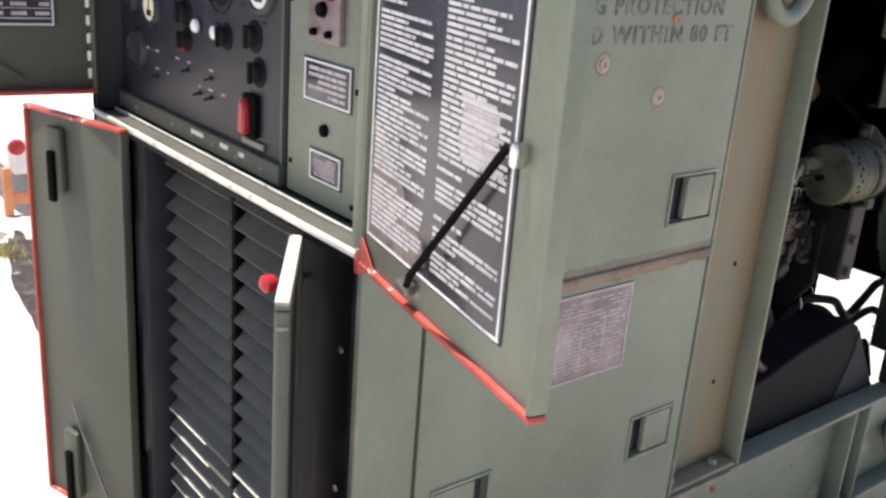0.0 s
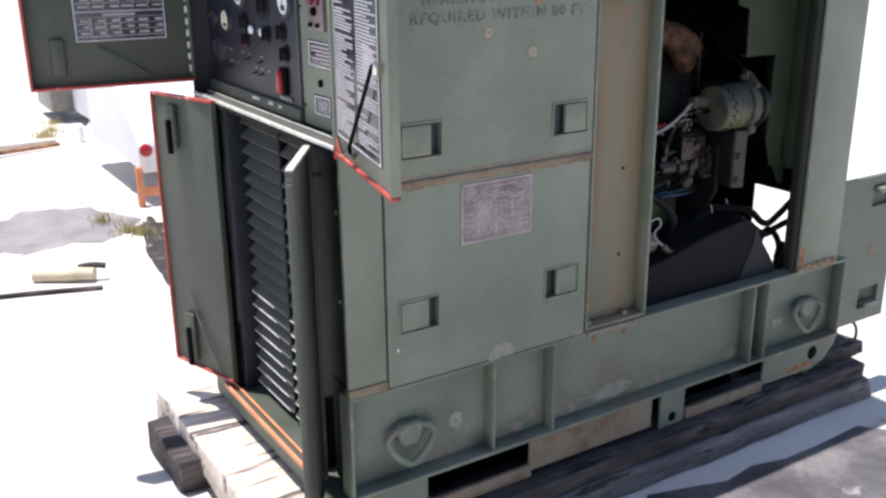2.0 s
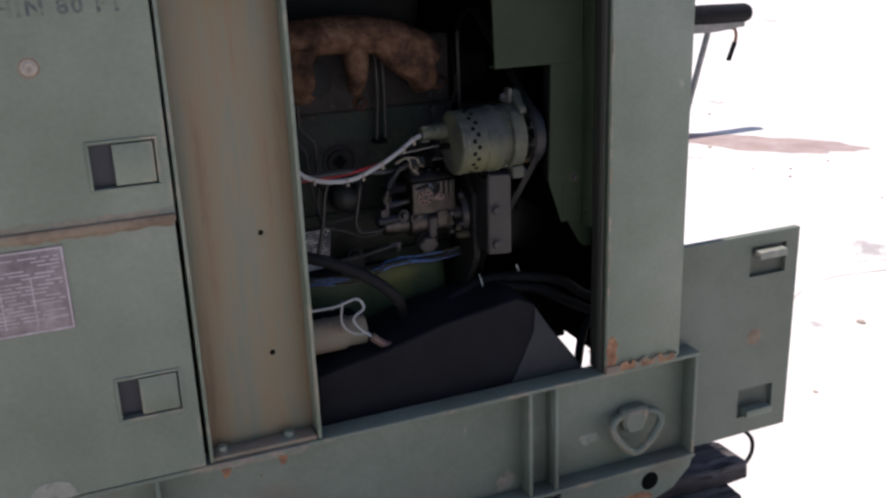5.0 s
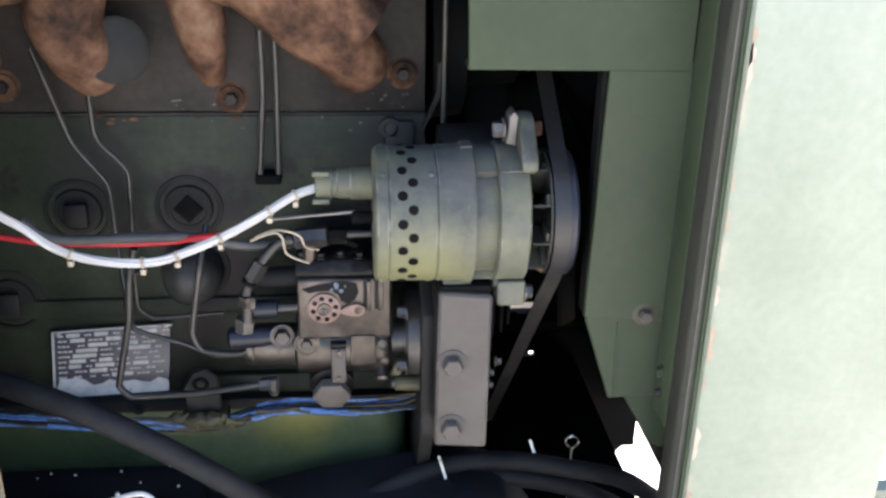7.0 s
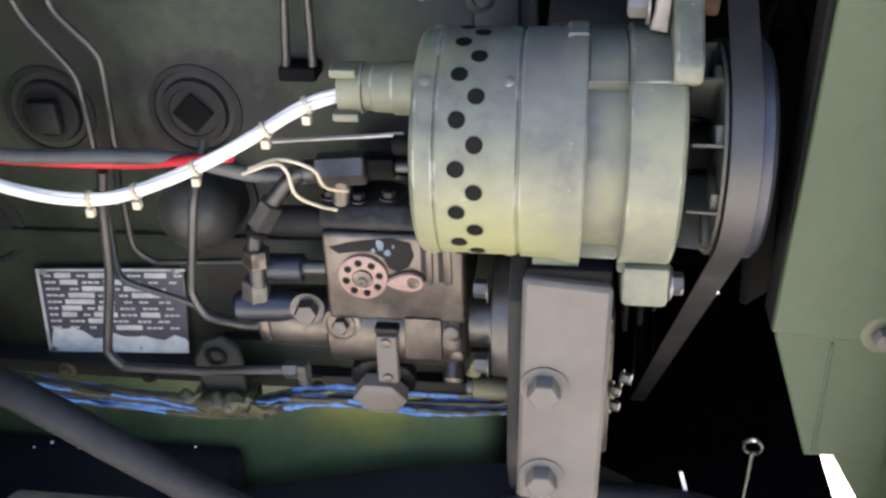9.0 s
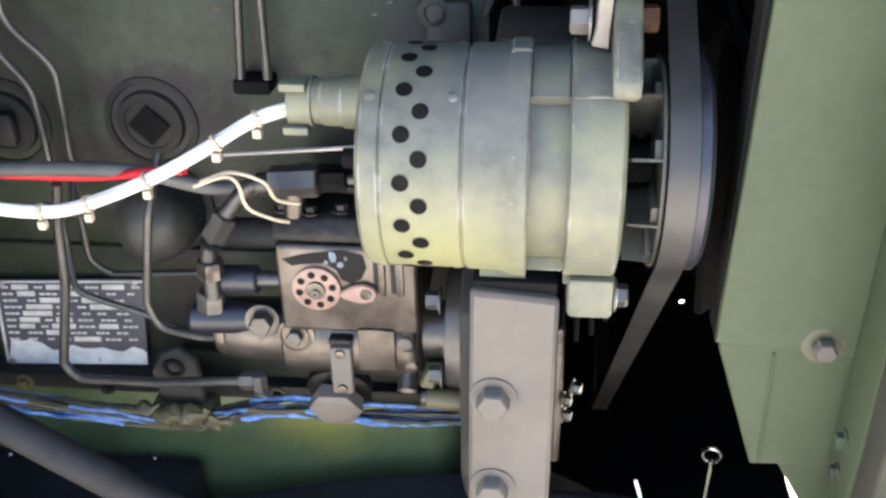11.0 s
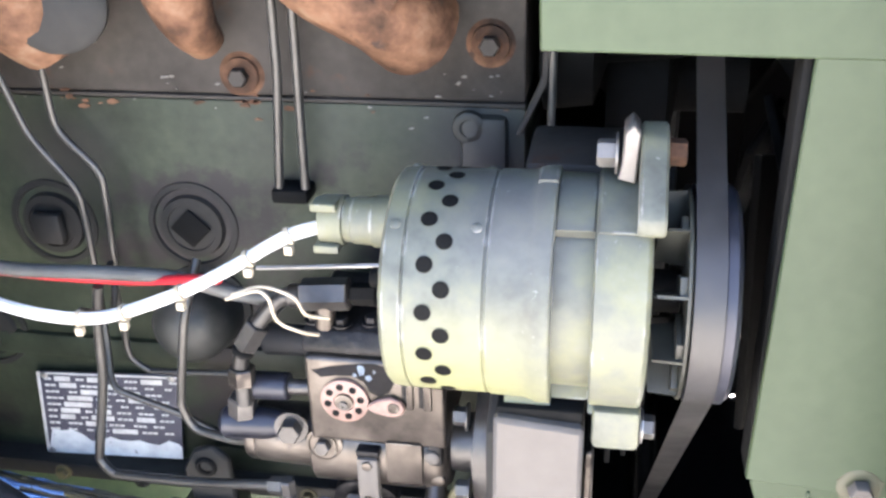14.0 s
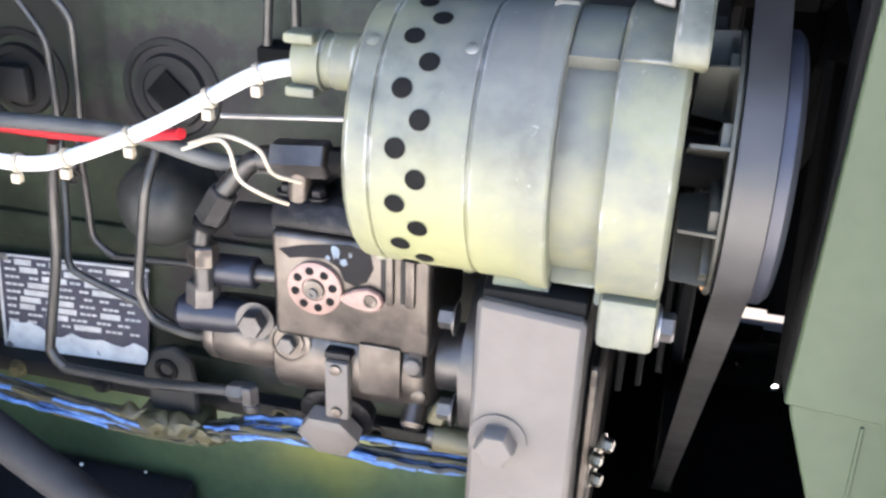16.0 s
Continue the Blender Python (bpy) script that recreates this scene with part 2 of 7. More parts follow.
NUT_GOLD = material("passivated_nut", [(0.06, 0.05, 0.036), (0.11, 0.095, 0.07)], scale=60, rough=0.28, metal=0.8, bump=0.1)
# Near-black that puts the bay's shade into its walls and floor.
BAY_BLACK = material("bay_shade_black", [(0.0034, 0.0033, 0.0037), (0.0075, 0.0071, 0.0076)], scale=8, rough=0.9, bump=0.3, spec=0.03)
JAMB = material("grey_jamb_paint", [(0.019, 0.0195, 0.0155), (0.029, 0.029, 0.023)], scale=7, rough=0.55, bump=0.1, spec=0.15)
LIP = material("rubbed_pale_lip", [(0.04, 0.042, 0.033), (0.058, 0.058, 0.046)], scale=9, rough=0.5, bump=0.1, specks=(0.06, 0.05, 0.04), speck_at=0.6, speck_scale=14, spec=0.2)
LEDGE = material("tan_ledge", [(0.012, 0.0072, 0.0022), (0.028, 0.018, 0.0055)], scale=20, rough=0.7, bump=0.2)
DOME = material("dusty_black_dome", [(0.008, 0.008, 0.0075), (0.02, 0.02, 0.018), (0.034, 0.033, 0.03)], scale=26, rough=0.5, bump=0.2, spec=0.25)
FLAP = material("grey_flap", [(0.03, 0.031, 0.033), (0.045, 0.046, 0.047)], scale=8, rough=0.7, bump=0.2, spec=0.12)
FAN_TIN = material("dusty_fan_tin", [(0.014, 0.0138, 0.011), (0.036, 0.0355, 0.028)], scale=18, rough=0.5, bump=0.15, spec=0.25)
BLUE_SMEAR = material("blue_paint_smear", [(0.006, 0.008, 0.012), (0.03, 0.05, 0.075), (0.09, 0.14, 0.18)], scale=60, rough=0.4, bump=0.3)
PINK = material("copper_pink_cover", [(0.085, 0.05, 0.04), (0.125, 0.075, 0.06), (0.15, 0.09, 0.07)], scale=60, rough=0.5, bump=0.05)
MANIFOLD = material("rusted_exhaust_manifold", [(0.014, 0.0095, 0.0075), (0.042, 0.0225, 0.0145), (0.085, 0.046, 0.028), (0.11, 0.073, 0.05)], scale=17, rough=0.85, bump=0.9, specks=(0.026, 0.018, 0.015), speck_at=0.6, speck_scale=22, spec=0.08)
HARNESS = material("white_cable_sleeve", [(0.298, 0.288, 0.278), (0.357, 0.352, 0.342)], scale=40, rough=0.5, bump=0.1)
WIRE_CREAM = material("cream_wire", [(0.2, 0.165, 0.115), (0.28, 0.235, 0.17)], scale=40, rough=0.5, bump=0)
WIRE_RED = material("red_wire", [(0.236, 0.00942, 0.0141), (0.273, 0.0141, 0.0188)], scale=40, rough=0.4, bump=0)
WIRE_BLUE = material("blue_paint_coated_wire", [(0.012, 0.03, 0.09), (0.05, 0.105, 0.24), (0.1, 0.18, 0.36)], scale=60, rough=0.35, bump=0.5, specks=(0.012, 0.012, 0.014), speck_at=0.6, speck_scale=60)
WIRE_GREASE = material("greasy_dark_wire", [(0.006, 0.006, 0.005), (0.02, 0.019, 0.012), (0.04, 0.036, 0.02)], scale=50, rough=0.45, bump=0.4)
WIRE_YELLOW = material("grimy_yellow_sleeve", [(0.018, 0.016, 0.0065), (0.05, 0.042, 0.016)], scale=30, rough=0.6, bump=0.2)
BELT = material("worn_rubber_belt", [(0.0108, 0.0101, 0.0101), (0.018, 0.0169, 0.0162)], scale=20, rough=0.45, bump=0.15, spec=0.3)
PULLEY = material("grey_pulley", [(0.0149, 0.016, 0.0223), (0.0266, 0.0266, 0.0319)], scale=14, rough=0.4, metal=0.4, bump=0.1, spec=0.25)
# Near-black in place of shade, for holes and unlit parts of the bay.
DARK = material("shade_black", [(0.0025, 0.0025, 0.0025), (0.007, 0.0068, 0.0065)], scale=8, rough=0.85, bump=0.3, spec=0.05)
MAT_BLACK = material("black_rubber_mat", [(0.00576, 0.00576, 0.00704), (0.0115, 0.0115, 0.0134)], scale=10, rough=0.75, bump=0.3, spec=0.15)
GREY = material("grey_hose", [(0.0351, 0.0361, 0.0351), (0.0602, 0.0602, 0.0587)], scale=20, rough=0.5, spec=0.25)
DIAL = material("white_dial_face", [(0.75, 0.75, 0.74), (0.8, 0.8, 0.79)], scale=20, rough=0.35, bump=0)
DIAL_CREAM = material("yellowed_dial_face", [(0.8, 0.7425, 0.54), (0.8, 0.8, 0.6075)], scale=20, rough=0.35, bump=0)
VEHICLE = material("white_vehicle_paint", [(0.75, 0.75, 0.74), (0.82, 0.82, 0.81)], scale=3, rough=0.4, bump=0)
ORANGE = material("orange_primer", [(0.6075, 0.216, 0.0945), (0.756, 0.324, 0.162)], scale=12, rough=0.6)
STRAW = material("dry_grass", [(0.35, 0.3, 0.1), (0.5, 0.45, 0.2)], scale=20, rough=0.9)
LOG = material("stripped_log", [(0.54, 0.4455, 0.297), (0.7425, 0.648, 0.459)], scale=8, rough=0.85, bump=0.4, stretch=(0.5, 3, 3), specks=(0.27, 0.189, 0.1215), speck_at=0.62)


def tint_spot(m, centre, radius, colour, amount, ragged=14.0):
    """Another colour round one spot, with an uneven border."""
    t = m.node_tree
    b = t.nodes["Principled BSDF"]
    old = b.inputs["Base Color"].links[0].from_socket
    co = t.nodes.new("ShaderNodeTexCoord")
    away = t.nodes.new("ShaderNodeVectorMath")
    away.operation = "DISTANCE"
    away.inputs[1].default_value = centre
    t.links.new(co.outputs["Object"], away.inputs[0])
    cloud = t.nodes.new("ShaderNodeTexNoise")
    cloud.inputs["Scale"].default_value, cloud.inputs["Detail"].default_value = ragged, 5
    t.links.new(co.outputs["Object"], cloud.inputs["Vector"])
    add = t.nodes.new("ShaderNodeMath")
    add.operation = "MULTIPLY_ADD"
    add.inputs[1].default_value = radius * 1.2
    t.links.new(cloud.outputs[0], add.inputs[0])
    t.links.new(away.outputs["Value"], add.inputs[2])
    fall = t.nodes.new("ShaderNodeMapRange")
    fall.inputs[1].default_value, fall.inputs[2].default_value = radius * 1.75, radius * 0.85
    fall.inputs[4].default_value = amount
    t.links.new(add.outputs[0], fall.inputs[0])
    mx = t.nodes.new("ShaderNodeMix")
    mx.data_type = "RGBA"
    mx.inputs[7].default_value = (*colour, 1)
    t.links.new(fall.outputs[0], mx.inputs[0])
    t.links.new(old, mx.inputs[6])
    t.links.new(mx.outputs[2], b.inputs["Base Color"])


# Yellow low and grey on top also paint in ground bounce and sky light.
tint_spot(ALT, (1.47, 0.09, 0.92), 0.06, (0.115, 0.115, 0.052), 0.75)
tint_spot(ALT, (1.51, 0.12, 1.05), 0.055, (0.07, 0.068, 0.066), 0.6)
tint_spot(ENGINE, (1.455, 0.3, 0.99), 0.075, (0.02, 0.0172, 0.0192), 0.75)
tint_spot(ENGINE, (1.1, 0.3, 0.98), 0.06, (0.018, 0.0155, 0.016), 0.6)
for place, size, colour, amount in (((0.93, 0.045, 0.2), 0.085, (0.17, 0.125, 0.085), 0.6), ((0.98, 0.01, 0.08), 0.1, (0.2, 0.15, 0.1), 0.6), ((0.56, 0.03, 0.09), 0.07, (0.09, 0.08, 0.065), 0.6),
                                    ((0.44, 0.045, 0.1), 0.06, (0.075, 0.07, 0.06), 0.7), ((0.79, 0.045, 0.12), 0.05, (0.08, 0.075, 0.06), 0.6), ((1.62, 0.03, 0.12), 0.09, (0.085, 0.08, 0.065), 0.6), ((0.12, 0.04, 0.12), 0.06, (0.1, 0.085, 0.07), 0.55),
                                    ((1.3, 0.03, 0.11), 0.09, (0.22, 0.2, 0.16), 0.5), ((1.95, 0.02, 0.1), 0.07, (0.14, 0.1, 0.07), 0.55)):
    tint_spot(PAINT_SKID, place, size, colour, amount, 20.0)
tint_spot(PAN, (1.33, 0.3, 0.625), 0.065, (0.13, 0.125, 0.03), 0.85)


# ---- mesh helpers ----
def join(bm, tmp, mat=None):
    if mat is not None:
        bmesh.ops.transform(tmp, matrix=mat, verts=tmp.verts)
    me = bpy.data.meshes.new("tmp")
    tmp.to_mesh(me)
    tmp.free()
    bm.from_mesh(me)
    bpy.data.meshes.remove(me)
    return bm


def box(lo, hi, bev=0.002, bm=None, mat=None, seg=2):
    bm = bm if bm is not None else bmesh.new()
    tmp = bmesh.new()
    bmesh.ops.create_cube(tmp, size=1)
    c = [(a + b) / 2 for a, b in zip(lo, hi)]
    s = [abs(b - a) for a, b in zip(lo, hi)]
    bmesh.ops.transform(tmp, matrix=Matrix.Translation(c) @ Matrix.Diagonal((*s, 1)), verts=tmp.verts)
    bev = min(bev, min(s) * 0.45)
    if bev > 0:
        bmesh.ops.bevel(tmp, geom=tmp.edges[:], offset=bev, segments=seg, affect="EDGES", profile=0.5)
    return join(bm, tmp, mat)


def prism(points, axis, a, b, bev=0.0015, bm=None, mat=None):
    """A flat outline pushed out along an axis ('x': points are y,z; 'y': x,z; 'z': x,y)."""
    bm = bm if bm is not None else bmesh.new()
    tmp = bmesh.new()
    place = {"x": lambda p, d: (d, p[0], p[1]), "y": lambda p, d: (p[0], d, p[1]), "z": lambda p, d: (p[0], p[1], d)}[axis]
    f0 = tmp.faces.new([tmp.verts.new(place(p, a)) for p in points])
    ext = bmesh.ops.extrude_face_region(tmp, geom=[f0])
    vs = [v for v in ext["geom"] if isinstance(v, bmesh.types.BMVert)]
    d = {"x": (b - a, 0, 0), "y": (0, b - a, 0), "z": (0, 0, b - a)}[axis]
    bmesh.ops.translate(tmp, vec=d, verts=vs)
    bmesh.ops.recalc_face_normals(tmp, faces=tmp.faces)
    if bev:
        bmesh.ops.bevel(tmp, geom=tmp.edges[:], offset=bev, segments=1, affect="EDGES")
    return join(bm, tmp, mat)


def basis(d):
    return Vector(d).normalized().to_track_quat("Z", "Y").to_matrix().to_4x4()


def lathe(origin, axis, profile, n=32, bm=None, cap=True):
    """A turned solid: profile is (distance along the axis, radius)."""
    bm = bm if bm is not None else bmesh.new()
    m = Matrix.Translation(origin) @ basis(axis)
    rings = []
    for s, r in profile:
        rings.append([bm.verts.new(m @ Vector((r * math.cos(2 * math.pi * k / n), r * math.sin(2 * math.pi * k / n), s))) for k in range(n)])
    for r0, r1 in zip(rings, rings[1:]):
        for k in range(n):
            bm.faces.new((r0[k], r0[(k + 1) % n], r1[(k + 1) % n], r1[k]))
    if cap:
        bm.faces.new(rings[0][::-1])
        bm.faces.new(rings[-1])
    return bm


def cyl(p0, p1, r, n=20, bm=None, bev=0.0012, r1=None):
    d = Vector(p1) - Vector(p0)
    length, r1 = d.length, r if r1 is None else r1
    e = min(bev, length * 0.3, r * 0.4)
    return lathe(p0, d, [(0, r - e), (e, r), (length - e, r1), (length, r1 - e)], n, bm)


def hexbolt(p0, way, r=0.009, h=0.007, bm=None, washer=True):
    bm = bm if bm is not None else bmesh.new()
    if washer:
        lathe(p0, way, [(0, r * 1.45), (0.0015, r * 1.45), (0.0016, r)], 18, bm)
    e = h * 0.15
    lathe(Vector(p0) + Vector(way).normalized() * 0.0014, way, [(0, r), (h - e, r), (h, r * 0.86)], 6, bm)
    return bm


def spline(pts, per=6):
    pts = [Vector(p) for p in pts]
    if len(pts) < 3:
        return pts
    out = []
    ext = [2 * pts[0] - pts[1]] + pts + [2 * pts[-1] - pts[-2]]
    for i in range(1, len(ext) - 2):
        a, b, c, d = ext[i - 1:i + 3]
        for k in range(per):
            t = k / per
            out.append(0.5 * (2 * b + (c - a) * t + (2 * a - 5 * b + 4 * c - d) * t * t + (3 * b - a - 3 * c + d) * t ** 3))
    return out + [pts[-1]]


def tube(pts, r, n=10, per=6, bm=None, curve=True):
    bm = bm if bm is not None else bmesh.new()
    line = spline(pts, per) if curve else [Vector(p) for p in pts]
    up, rings = Vector((0.13, 0.31, 0.94)), []
    for i, p in enumerate(line):
        d = (line[min(i + 1, len(line) - 1)] - line[max(i - 1, 0)]).normalized()
        s = d.cross(up).normalized() if abs(d.dot(up)) < 0.98 else d.cross(Vector((1, 0, 0))).normalized()
        up = s.cross(d).normalized()
        rings.append([bm.verts.new(p + r * (math.cos(2 * math.pi * k / n) * s + math.sin(2 * math.pi * k / n) * up)) for k in range(n)])
    for r0, r1 in zip(rings, rings[1:]):
        for k in range(n):
            bm.faces.new((r0[k], r0[(k + 1) % n], r1[(k + 1) % n], r1[k]))
    bm.faces.new(rings[0][::-1])
    bm.faces.new(rings[-1])
    bmesh.ops.recalc_face_normals(bm, faces=bm.faces)
    return bm


def torus(c, axis, big, small, n=32, m=10, bm=None, arc=(0, 360)):
    bm = bm if bm is not None else bmesh.new()
    mm = Matrix.Translation(c) @ basis(axis)
    full = arc[1] - arc[0] >= 360
    steps = n if full else n + 1
    rings = []
    for i in range(steps):
        a = radians(arc[0] + (arc[1] - arc[0]) * i / n)
        rings.append([bm.verts.new(mm @ Vector(((big + small * math.cos(2 * math.pi * k / m)) * math.cos(a), (big + small * math.cos(2 * math.pi * k / m)) * math.sin(a), small * math.sin(2 * math.pi * k / m)))) for k in range(m)])
    for i in range(n):
        r0, r1 = rings[i], rings[(i + 1) % steps]
        for k in range(m):
            bm.faces.new((r0[k], r1[k], r1[(k + 1) % m], r0[(k + 1) % m]))
    if not full:
        bm.faces.new(rings[0])
        bm.faces.new(rings[-1][::-1])
    bmesh.ops.recalc_face_normals(bm, faces=bm.faces)
    return bm


def sector(x0, x1, r0, r1, a0, a1, cy, cz, bm=None, bev=0.0012):
    """A curved block round an axis along x, from radius r0 to r1 and angle a0 to a1."""
    bm = bm if bm is not None else bmesh.new()
    n = max(2, int((a1 - a0) / 5))
    tmp, rings = bmesh.new(), []
    for k in range(n + 1):
        a = radians(a0 + (a1 - a0) * k / n)
        c, q = math.cos(a), math.sin(a)
        rings.append([tmp.verts.new((x, cy + r * c, cz + r * q)) for x, r in ((x0, r0), (x1, r0), (x1, r1 - bev), (x1 - bev, r1), (x0 + bev, r1), (x0, r1 - bev))])
    for p, q in zip(rings, rings[1:]):
        for k in range(6):
            tmp.faces.new((p[k], p[(k + 1) % 6], q[(k + 1) % 6], q[k]))
    tmp.faces.new(rings[0][::-1])
    tmp.faces.new(rings[-1])
    bmesh.ops.recalc_face_normals(tmp, faces=tmp.faces)
    return join(bm, tmp)


def world_of(ob):
    """Where an object stands, through its parents."""
    m = ob.matrix_basis.copy()
    return world_of(ob.parent) @ ob.matrix_parent_inverse @ m if ob.parent else m


def part(name, bm, mat, parent=None, label="", smooth=38, m=None, local=False):
    """One mesh under its thing; its points are in the world, or in the thing's own axes where local."""
    me = bpy.data.meshes.new(name)
    bm.to_mesh(me)
    bm.free()
    me.materials.append(mat)
    me.shade_smooth()
    me.set_sharp_from_angle(angle=radians(smooth))
    ob = new(name, me)
    if m is not None:
        ob.matrix_basis = m
    if parent is not None:
        ob.parent = parent
        if not local:
            ob.matrix_parent_inverse = world_of(parent).inverted()
    if label:
        ob["label"] = label
    return ob


def empty(name, label, category, at=(0, 0, 0), group="", kind="", m=None):
    ob = new(name)
    ob.empty_display_size = 0.05
    ob.matrix_basis = m if m is not None else Matrix.Translation(at)
    return tagged(ob, label, category, group, kind)


def text_mesh(words, size, mat, parent, m, name="lettering", align="LEFT", depth=0.0003, label="", local=False, bold=0.0, space=1.0):
    cu = bpy.data.curves.new("words", "FONT")
    cu.body, cu.size, cu.align_x, cu.extrude = words, size, align, depth
    cu.offset = size * bold
    cu.space_character = space
    cu.resolution_u = 2
    tmp = bpy.data.objects.new("words", cu)
    me = bpy.data.meshes.new_from_object(tmp)
    bpy.data.objects.remove(tmp)
    bpy.data.curves.remove(cu)
    me.name = name
    me.materials.append(mat)
    ob = new(name, me)
    ob.matrix_basis = m
    ob.parent = parent
    if not local:
        ob.matrix_parent_inverse = world_of(parent).inverted()
    if label:
        ob["label"] = label
    return ob


# ---- ground and surroundings ----
GZ = -0.2   # the yard
W = 1.04    # width of the set
TOP = 1.55


def ground_sheet():
    bm = bmesh.new()
    n = 60
    grid = []
    for j in range(n + 1):
        row = []
        for i in range(n + 1):
            u, v = i / n * 2 - 1, j / n * 2 - 1
            x = 1 + 6 * u + 600 * u ** 7
            y = 1.5 + 7 * v + 600 * v ** 7
            near = math.exp(-((x - 1) ** 2 + y ** 2) / 8)
            row.append(bm.verts.new((x, y, GZ + (0.012 * noise.noise((x * 0.7, y * 0.7, 0))) * (1 - near))))
        grid.append(row)
    for j in range(n):
        for i in range(n):
            bm.faces.new((grid[j][i], grid[j][i + 1], grid[j + 1][i + 1], grid[j + 1][i]))
    return bm


ground = tagged(part("ground", ground_sheet(), CONCRETE), "pale sunlit concrete yard, cracked and dusty", "ground", kind="structure")


def patch(name, cx, cy, rx, ry, mat, label, seed, lift=0.004, turn=0, cat="ground patch"):
    rng = random.Random(seed)
    bm = bmesh.new()
    n = 40
    ph = [rng.uniform(0, 6.28) for _ in range(4)]
    rim, c, s = [], math.cos(turn), math.sin(turn)
    for k in range(n):
        a = 2 * math.pi * k / n
        r = 1 + 0.12 * math.sin(2 * a + ph[0]) + 0.1 * math.sin(3 * a + ph[1]) + 0.06 * math.sin(7 * a + ph[2]) + 0.05 * math.sin(13 * a + ph[3])
        x, y = rx * r * math.cos(a), ry * r * math.sin(a)
        rim.append((cx + c * x - s * y, cy + s * x + c * y))
    top = [bm.verts.new((x, y, GZ + lift)) for x, y in rim]
    low = [bm.verts.new((cx + (x - cx) * 1.04, cy + (y - cy) * 1.04, GZ - 0.01)) for x, y in rim]
    mid = bm.verts.new((cx, cy, GZ + lift * 1.5))
    for k in range(n):
        bm.faces.new((top[k], top[(k + 1) % n], mid))
        bm.faces.new((low[k], low[(k + 1) % n], top[(k + 1) % n], top[k]))
    return tagged(part(name, bm, mat), label, cat, kind="stuff")


patch("oil_stained_patch", 1.15, -0.72, 0.92, 0.62, material("oil_stained_concrete", [(0.07, 0.066, 0.068), (0.11, 0.104, 0.106), (0.2, 0.19, 0.186)], scale=4, fine=30, rough=0.85, bump=0.4, specks=(0.3, 0.285, 0.275), speck_at=0.62, speck_scale=6), "oil-darkened blotchy concrete beside the set", 31, 0.003, cat="concrete patch")
patch("worn_patch", -0.02, 4.05, 0.45, 0.5, material("grey_worn_concrete", [(0.2, 0.185, 0.18), (0.3, 0.28, 0.27)], scale=5, rough=0.95, bump=0.3), "grey worn patch in the pale concrete", 3, 0.004, cat="concrete patch")
DIRT_DARK = material("dark_blotchy_dirt", [(0.018, 0.015, 0.013), (0.04, 0.033, 0.028), (0.12, 0.1, 0.085)], scale=11, rough=0.95, bump=0.6)
patch("dirt_strip", 0.43, 3.2, 0.075, 0.72, DIRT_DARK, "strip of dark dry dirt beside the set", 5, 0.006, -0.17)
patch("dirt_strip", 0.5, 3.72, 0.14, 0.1, DIRT_DARK, "dark dirt with roots at the strip's end", 15, 0.007)
# The roller stand's cast shadow, painted as a brown patch.
patch("stand_shadow_patch", 5.5, 3.85, 0.65, 0.28, material("reddish_shadow_tone", [(0.3, 0.22, 0.19), (0.4, 0.32, 0.28)], scale=6, rough=0.95, bump=0.2), "reddish brown patch painted in as the roller stand's shadow", 8, 0.004, -0.9, "stain")


def tuft(x, y, seed, label="small tuft of dry yellow grass"):
    rng = random.Random(seed)
    bm = bmesh.new()
    for _ in range(70):
        a, r = rng.uniform(0, 6.28), abs(rng.gauss(0, 0.06))
        bx, by = x + r * math.cos(a), y + r * math.sin(a)
        h, lean, t = rng.uniform(0.03, 0.1), rng.uniform(0, 6.28), rng.uniform(0.02, 0.05)
        w = 0.003
        p = [bm.verts.new(q) for q in ((bx - w, by, GZ), (bx + w, by, GZ), (bx + t * math.cos(lean), by + t * math.sin(lean), GZ + h))]
        bm.faces.new(p)
    return tagged(part("grass_tuft", bm, STRAW), label, "grass", "grass tufts", "stuff")


for n, (x, y) in enumerate(((0.37, 3.72), (0.42, 3.62), (0.3, 4.0), (0.55, 6.9), (0.62, 7.2), (0.5, 7.0), (0.72, 7.6))):
    tuft(x, y, 20 + n)


def pebbles():
    rng = random.Random(77)
    bm = bmesh.new()
    for _ in range(90):
        x, y = rng.uniform(-1.5, 6.5), rng.uniform(-1.2, 7)
        if -0.4 < x < 2.4 and -0.4 < y < 1.4:
            continue
        r = rng.choice((0.006, 0.008, 0.01, 0.014, 0.02))
        bmesh.ops.create_icosphere(bm, subdivisions=1, radius=r, matrix=Matrix.Translation((x, y, GZ + r * 0.2)) @ Matrix.Diagonal((1, rng.uniform(0.6, 1.3), 0.6, 1)))
    return bm


tagged(part("gravel", pebbles(), DIRT), "scattered small stones on the concrete", "gravel", kind="stuff")


def crack(points, w, seed):
    rng = random.Random(seed)
    bm = bmesh.new()
    line = spline([(x, y, 0) for x, y in points], 10)
    prev = None
    for i, p in enumerate(line):
        d = (line[min(i + 1, len(line) - 1)] - line[max(i - 1, 0)]).normalized()
        s = Vector((-d.y, d.x, 0)) * w * rng.uniform(0.4, 1.4)
        j = Vector((rng.uniform(-1, 1), rng.uniform(-1, 1), 0)) * w
        a, b = bm.verts.new((p.x + s.x + j.x, p.y + s.y + j.y, GZ + 0.003)), bm.verts.new((p.x - s.x + j.x, p.y - s.y + j.y, GZ + 0.003))
        if prev:
            bm.faces.new((prev[0], a, b, prev[1]))
        prev = (a, b)
    return tagged(part("crack", bm, DIRT), "thin dark crack in the concrete", "crack", "cracks in the yard", "stuff")


